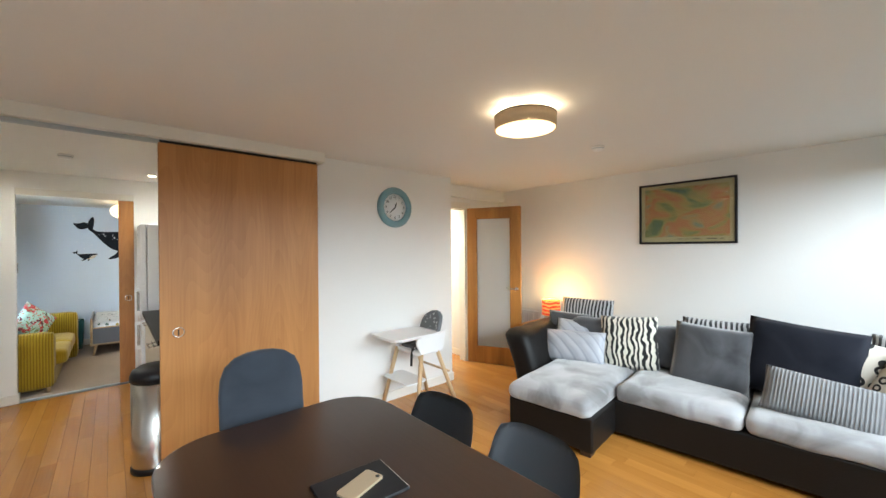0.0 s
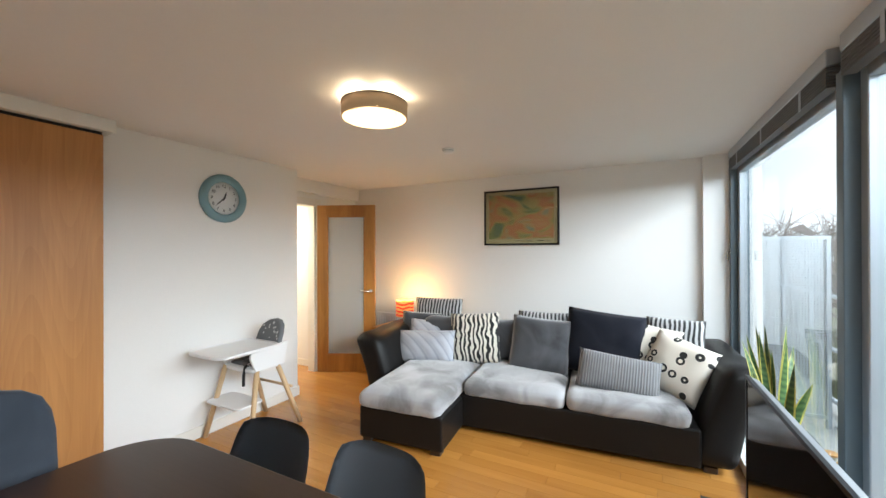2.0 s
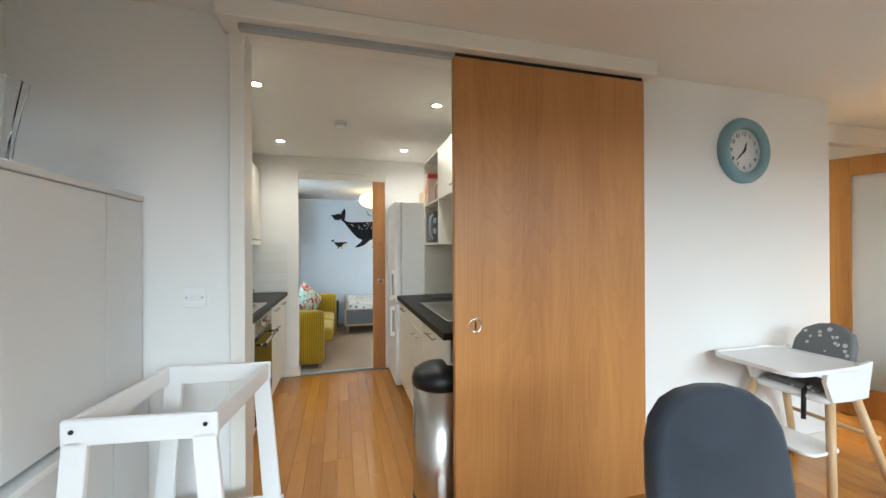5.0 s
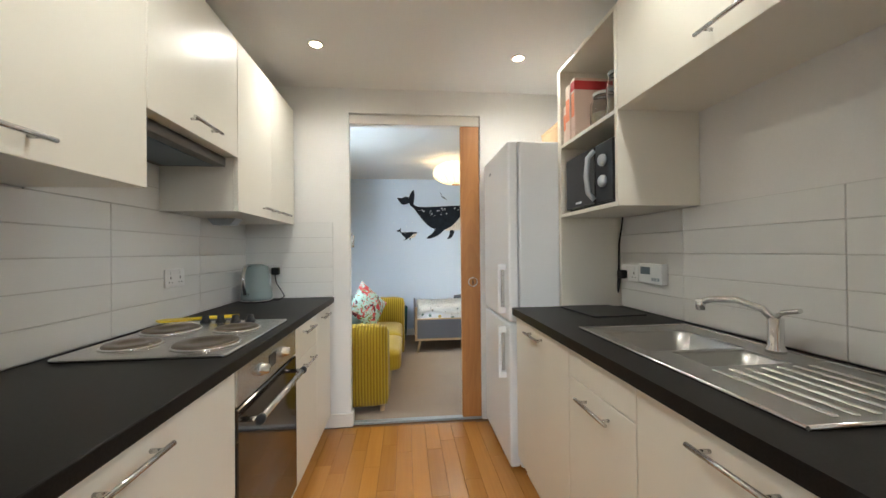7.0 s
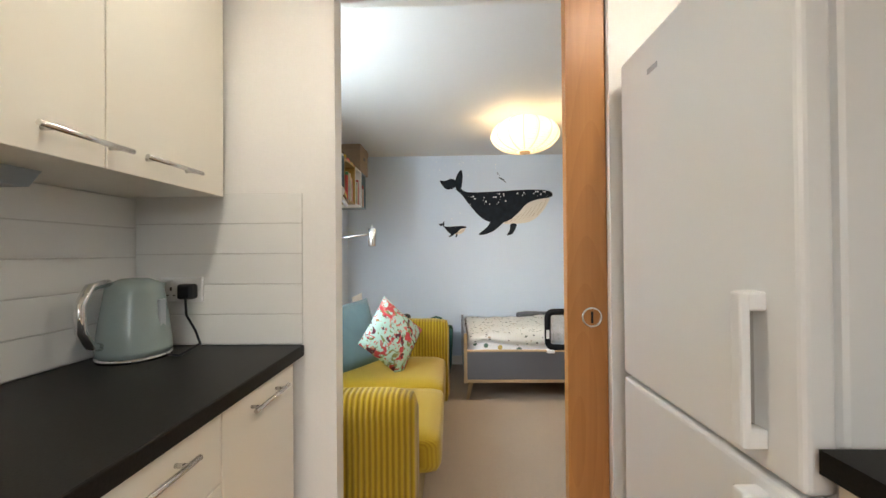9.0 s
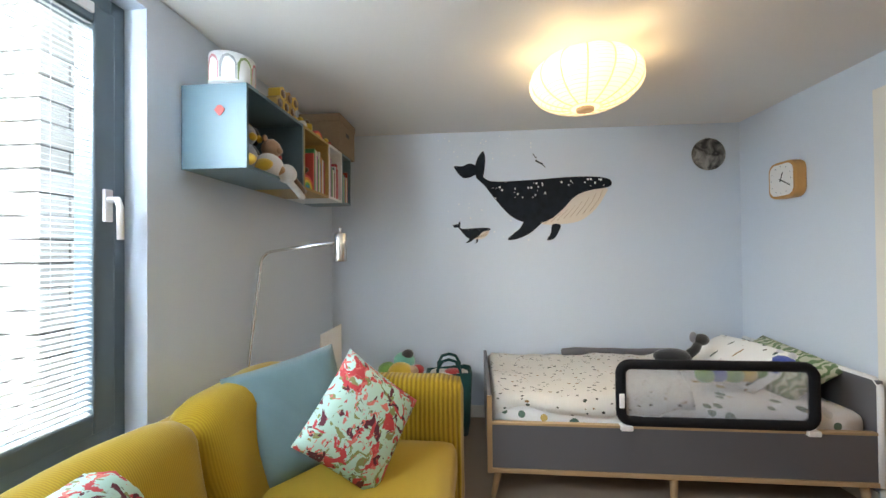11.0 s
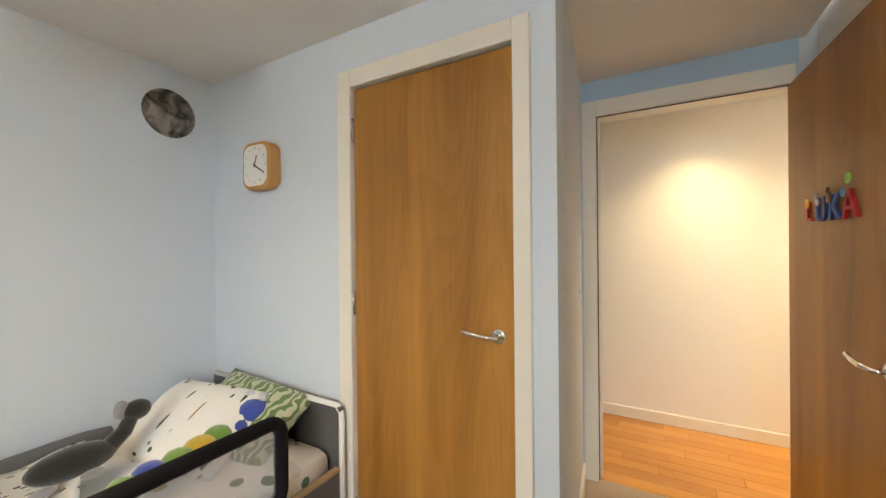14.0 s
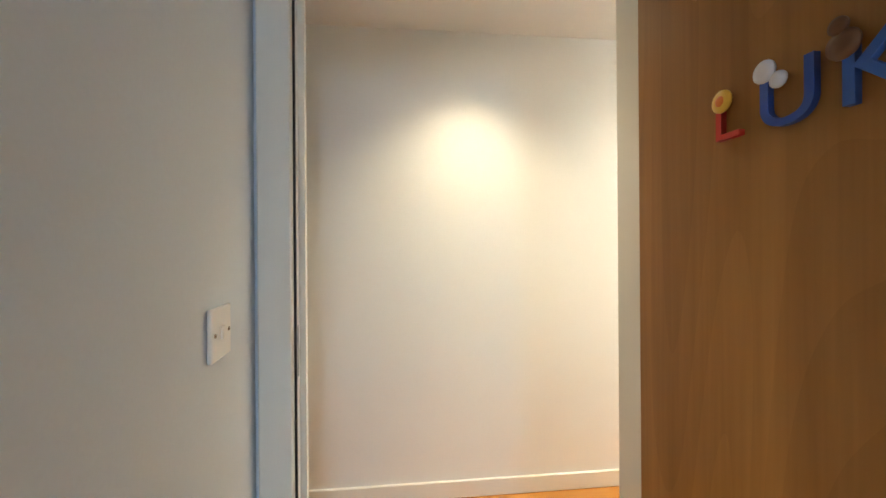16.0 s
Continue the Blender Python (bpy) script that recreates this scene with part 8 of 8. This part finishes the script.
first = [bare_tree((30, -30, -9.4), 15.5), bare_tree((40, -26, -9.4), 14.0), bare_tree((36, -36, -9.4), 16.0)]
for k in range(54):
    an = radians(-62 + k * 1.15)
    d_ = rt.uniform(42, 58)
    copy_thing(first[k % 3], pose(d_ * math.cos(an), d_ * math.sin(an), -9.4, 0, 0, rt.uniform(0, 360)) @ Matrix.Diagonal((1, 1, 1, 1)))
wood_bm = bmesh.new()
for k in range(900):
    an = radians(rt.uniform(-80, 8))
    d_ = rt.uniform(60, 75)
    x, y, z = d_ * math.cos(an), d_ * math.sin(an), -9.4 + rt.uniform(0, 13.5)
    r_ = rt.uniform(0.5, 1.3)
    vs_ = [wood_bm.verts.new((x + r_ * rt.uniform(-1, 1), y + r_ * rt.uniform(-1, 1), z + r_ * rt.uniform(-1, 1.4))) for _ in range(4)]
    wood_bm.faces.new(vs_[:3])
    wood_bm.faces.new(vs_[1:])
tagged(part("distant_wood", wood_bm, M_TWIG), "brown winter wood along the skyline", "wood", kind="stuff")

# pale masonry pier and a building seen from the bedroom window
M_BLOCK = shader("pale_masonry_block", (0.46, 0.44, 0.41), 0.85, grain=(30, 0.12, 0.3), rand=0.1)
pier = structure("masonry_pier", box(-3.3, 7.325, -9.4, -2.415, 9.2, 6.0), shader("grey_mortar", (0.12, 0.115, 0.11), 0.9), "pale block masonry pier of the next wing", "wall")
block_me = {}
for j in range(24):
    z = -0.1 + j * 0.125
    for i in range(5):
        y = 7.31 + i * 0.32 - (0.16 if j % 2 else 0)
        y0, y1 = max(7.312, y), y + 0.308
        if y1 - y0 < 0.05:
            continue
        key = (round(y1 - y0, 3), 0)
        if key not in block_me:
            ob_ = part("block", box(0, 0, 0, 0.03, y1 - y0, 0.113, 0.004, 1), M_BLOCK, pier)
            block_me[key] = ob_.data
        else:
            ob_ = new("block", block_me[key])
            ob_.parent = pier
        ob_.matrix_basis = pose(-2.428, y0, z)
    for i in range(2):
        x0 = -3.3 + i * 0.45 + (0.1 if j % 2 else 0)
        x1 = min(x0 + 0.44, -2.43)
        key = (round(x1 - x0, 3), 1)
        if key not in block_me:
            ob_ = part("block", box(0, 0, 0, x1 - x0, 0.03, 0.113, 0.004, 1), M_BLOCK, pier)
            block_me[key] = ob_.data
        else:
            ob_ = new("block", block_me[key])
            ob_.parent = pier
        ob_.matrix_basis = pose(x0, 7.312, z)
ab = thing("apartment_building", "pale blue-grey apartment building with balconies, far off", "building", (-26, 22, -9.4))
part("wall", box(-12, -14, 0, 0, 14, 13.0), shader("pale_cladding", (0.55, 0.60, 0.63), 0.7, wear=0.06), ab)
part("roof", box(-12.3, -14.3, 13.0, 0.3, 14.3, 13.4), M_ALUL, ab)
for f_ in range(4):
    for k in range(6):
        w_ = part("window", box(0.0, -13 + k * 4.6, 1.2 + f_ * 3.0, 0.06, -10.6 + k * 4.6, 3.0 + f_ * 3.0), M_ALU, ab, "dark framed window")
        part("pane", box(0.06, -12.8 + k * 4.6, 1.3 + f_ * 3.0, 0.08, -10.8 + k * 4.6, 2.9 + f_ * 3.0), shader("reflective_pane", (0.25, 0.32, 0.36), 0.1), w_)
    part("balcony", box(0.0, -14, 0.6 + f_ * 3.0, 1.4, 14, 0.85 + f_ * 3.0), M_WHITE, ab, "white balcony slab")
    for k in range(30):
        part("balcony_bar", box(1.34, -13.9 + k * 0.95, 0.85 + f_ * 3.0, 1.38, -13.8 + k * 0.95, 1.8 + f_ * 3.0), M_ALUL, ab)
    part("balcony_rail", box(1.32, -14, 1.8 + f_ * 3.0, 1.4, 14, 1.88 + f_ * 3.0), M_ALUL, ab)

# ---------- tiles and planks ----------
tile_me = {}


def tiles(parent_name, label, axis, fixed, a0, a1, z0, z1, w, h, face, skip=()):
    """Wall tiles on a grout bed. axis: the way along the wall; fixed: the wall's place; face: the way it faces."""
    gbox = (fixed, a0, z0, fixed + face * 0.006, a1, z1) if axis == "y" else (a0, fixed, z0, a1, fixed + face * 0.006, z1)
    x0, y0, zz0, x1, y1, zz1 = gbox
    bed_ = structure(parent_name, box(min(x0, x1), min(y0, y1), zz0, max(x0, x1), max(y0, y1), zz1), M_GROUT, label, "tiling")
    rows = round((z1 - z0) / h)
    for r in range(rows):
        a = a0
        while a < a1 - 0.01:
            b = min(a + w, a1)
            wd = round(b - a - 0.003, 4)
            key = (axis, wd, face)
            if key not in tile_me:
                if axis == "y":
                    bm = box(0.0 if face > 0 else -0.0045, 0, 0, 0.0045 if face > 0 else 0.0, wd, h - 0.003, 0.0012, 1)
                else:
                    bm = box(0, 0.0 if face > 0 else -0.0045, 0, wd, 0.0045 if face > 0 else 0.0, h - 0.003, 0.0012, 1)
                o = part("tile", bm, M_TILE, bed_)
                tile_me[key] = o.data
            else:
                o = new("tile", tile_me[key])
                o.parent = bed_
            if axis == "y":
                o.matrix_basis = pose(fixed + face * 0.005, a + 0.0015, z0 + r * h + 0.0015)
            else:
                o.matrix_basis = pose(a + 0.0015, fixed + face * 0.005, z0 + r * h + 0.0015)
            a = b


tiles("tiling_hob_wall", "white oblong glazed tiles behind the hob", "y", KX0 + 0.0005, 3.36, 5.736, 0.910, 1.411, 0.60, 0.1002, 1)
tiles("tiling_hood_wall", "white oblong glazed tiles under the cooker hood", "y", KX0 + 0.0005, 4.246, 4.838, 1.4115, 1.608, 0.60, 0.0982, 1)
tiles("tiling_end_wall", "white oblong glazed tiles at the worktop's end", "x", KY1 - 0.0005, KX0 + 0.012, -0.685, 0.910, 1.426, 0.60, 0.1032, -1)
tiles("tiling_sink_wall", "white oblong glazed tiles behind the sink", "y", KX1 - 0.0005, 3.36, 5.03, 0.910, 1.394, 0.60, 0.0968, -1)


def plank_ok(x, y):
    if WX0 < x < WX1 and WY0 + 0.1 < y < WY1 + 0.1:
        return True
    if 3.10 < x < WX1 and y < 3.75 and y > 3:
        return True
    if KX0 < x < KX1 and WY1 < y < KY1 + 0.05:
        return True
    return HX0 - 0.1 < x < HX1 and 3.6 < y < 8.0


rp = random.Random(21)
PW = 0.092
plank_me = {}
LENS = (0.45, 0.62, 0.8, 0.95, 1.15)
made = 0
near, far = [], []
nrow = int((WX1 - WX0) / PW) + 1
for i in range(nrow):
    x = WX0 + i * PW
    for lo, hi in ((WY0, 5.70 if x < 2.8 else 8.0),):
        y = lo - rp.uniform(0, 0.8)
        while y < hi:
            ln_p = rp.choice(LENS)
            y1 = y + ln_p
            mid = (max(y, lo) + min(y1, hi)) / 2
            xm = x + PW / 2
            if any(plank_ok(xx, yy) for xx in (x + 0.01, xm, x + PW - 0.01) for yy in (max(y, lo) + 0.05, mid, min(y1, hi) - 0.05)):
                # planks that would run under the carpet end at the threshold
                yb = min(y1, 5.715) if x < 2.8 and y < 5.7 else y1
                item = (x, y, round(yb - y, 3))
                inside = -0.75 < x < 0.4 and y > 1.5 or 1.2 < x < 3.4 and -0.4 < y < 3.2 or x > 2.9 and y > 4.8
                (near if inside and len(near) < 300 else far).append(item)
            y = y1
for x, y, ln_p in near:
    if ln_p not in plank_me:
        o = part("plank", box(0, 0, -0.010, PW - 0.0012, ln_p - 0.0012, 0.0, 0.0008, 1), M_PLANK, floor)
        plank_me[ln_p] = o.data
    else:
        o = new("plank", plank_me[ln_p])
        o.parent = floor
    o.matrix_basis = pose(x, y, 0)
vs2, fs2 = [], []
for x, y, ln_p in far:
    b = len(vs2)
    X, Y = x + PW - 0.0012, y + ln_p - 0.0012
    vs2 += [(x, y, -0.01), (X, y, -0.01), (X, Y, -0.01), (x, Y, -0.01), (x, y, 0), (X, y, 0), (X, Y, 0), (x, Y, 0)]
    fs2 += [tuple(b + k for k in f) for f in ((4, 5, 6, 7), (0, 1, 5, 4), (1, 2, 6, 5), (2, 3, 7, 6), (3, 0, 4, 7))]
M_PLANK2 = wood("honey_oak_floor_joined", (0.30, 0.120, 0.023), (0.55, 0.262, 0.064), 1, 0.27, 1.0, rand=0.32, coat=0.2, figure=0.4)
nt2 = M_PLANK2.node_tree
geo_n = nt2.nodes.new("ShaderNodeNewGeometry")
for nd in list(nt2.nodes):
    if nd.bl_idname == "ShaderNodeObjectInfo":
        for lk in list(nd.outputs["Random"].links):
            nt2.links.new(geo_n.outputs["Random Per Island"], lk.to_socket)
        nt2.nodes.remove(nd)
me = bpy.data.meshes.new("planks")
me.from_pydata(vs2, [], fs2)
me.materials.append(M_PLANK2)
o = new("planks", me)
o.parent = floor
tagged(o, "farther oak planks", kind="stuff")
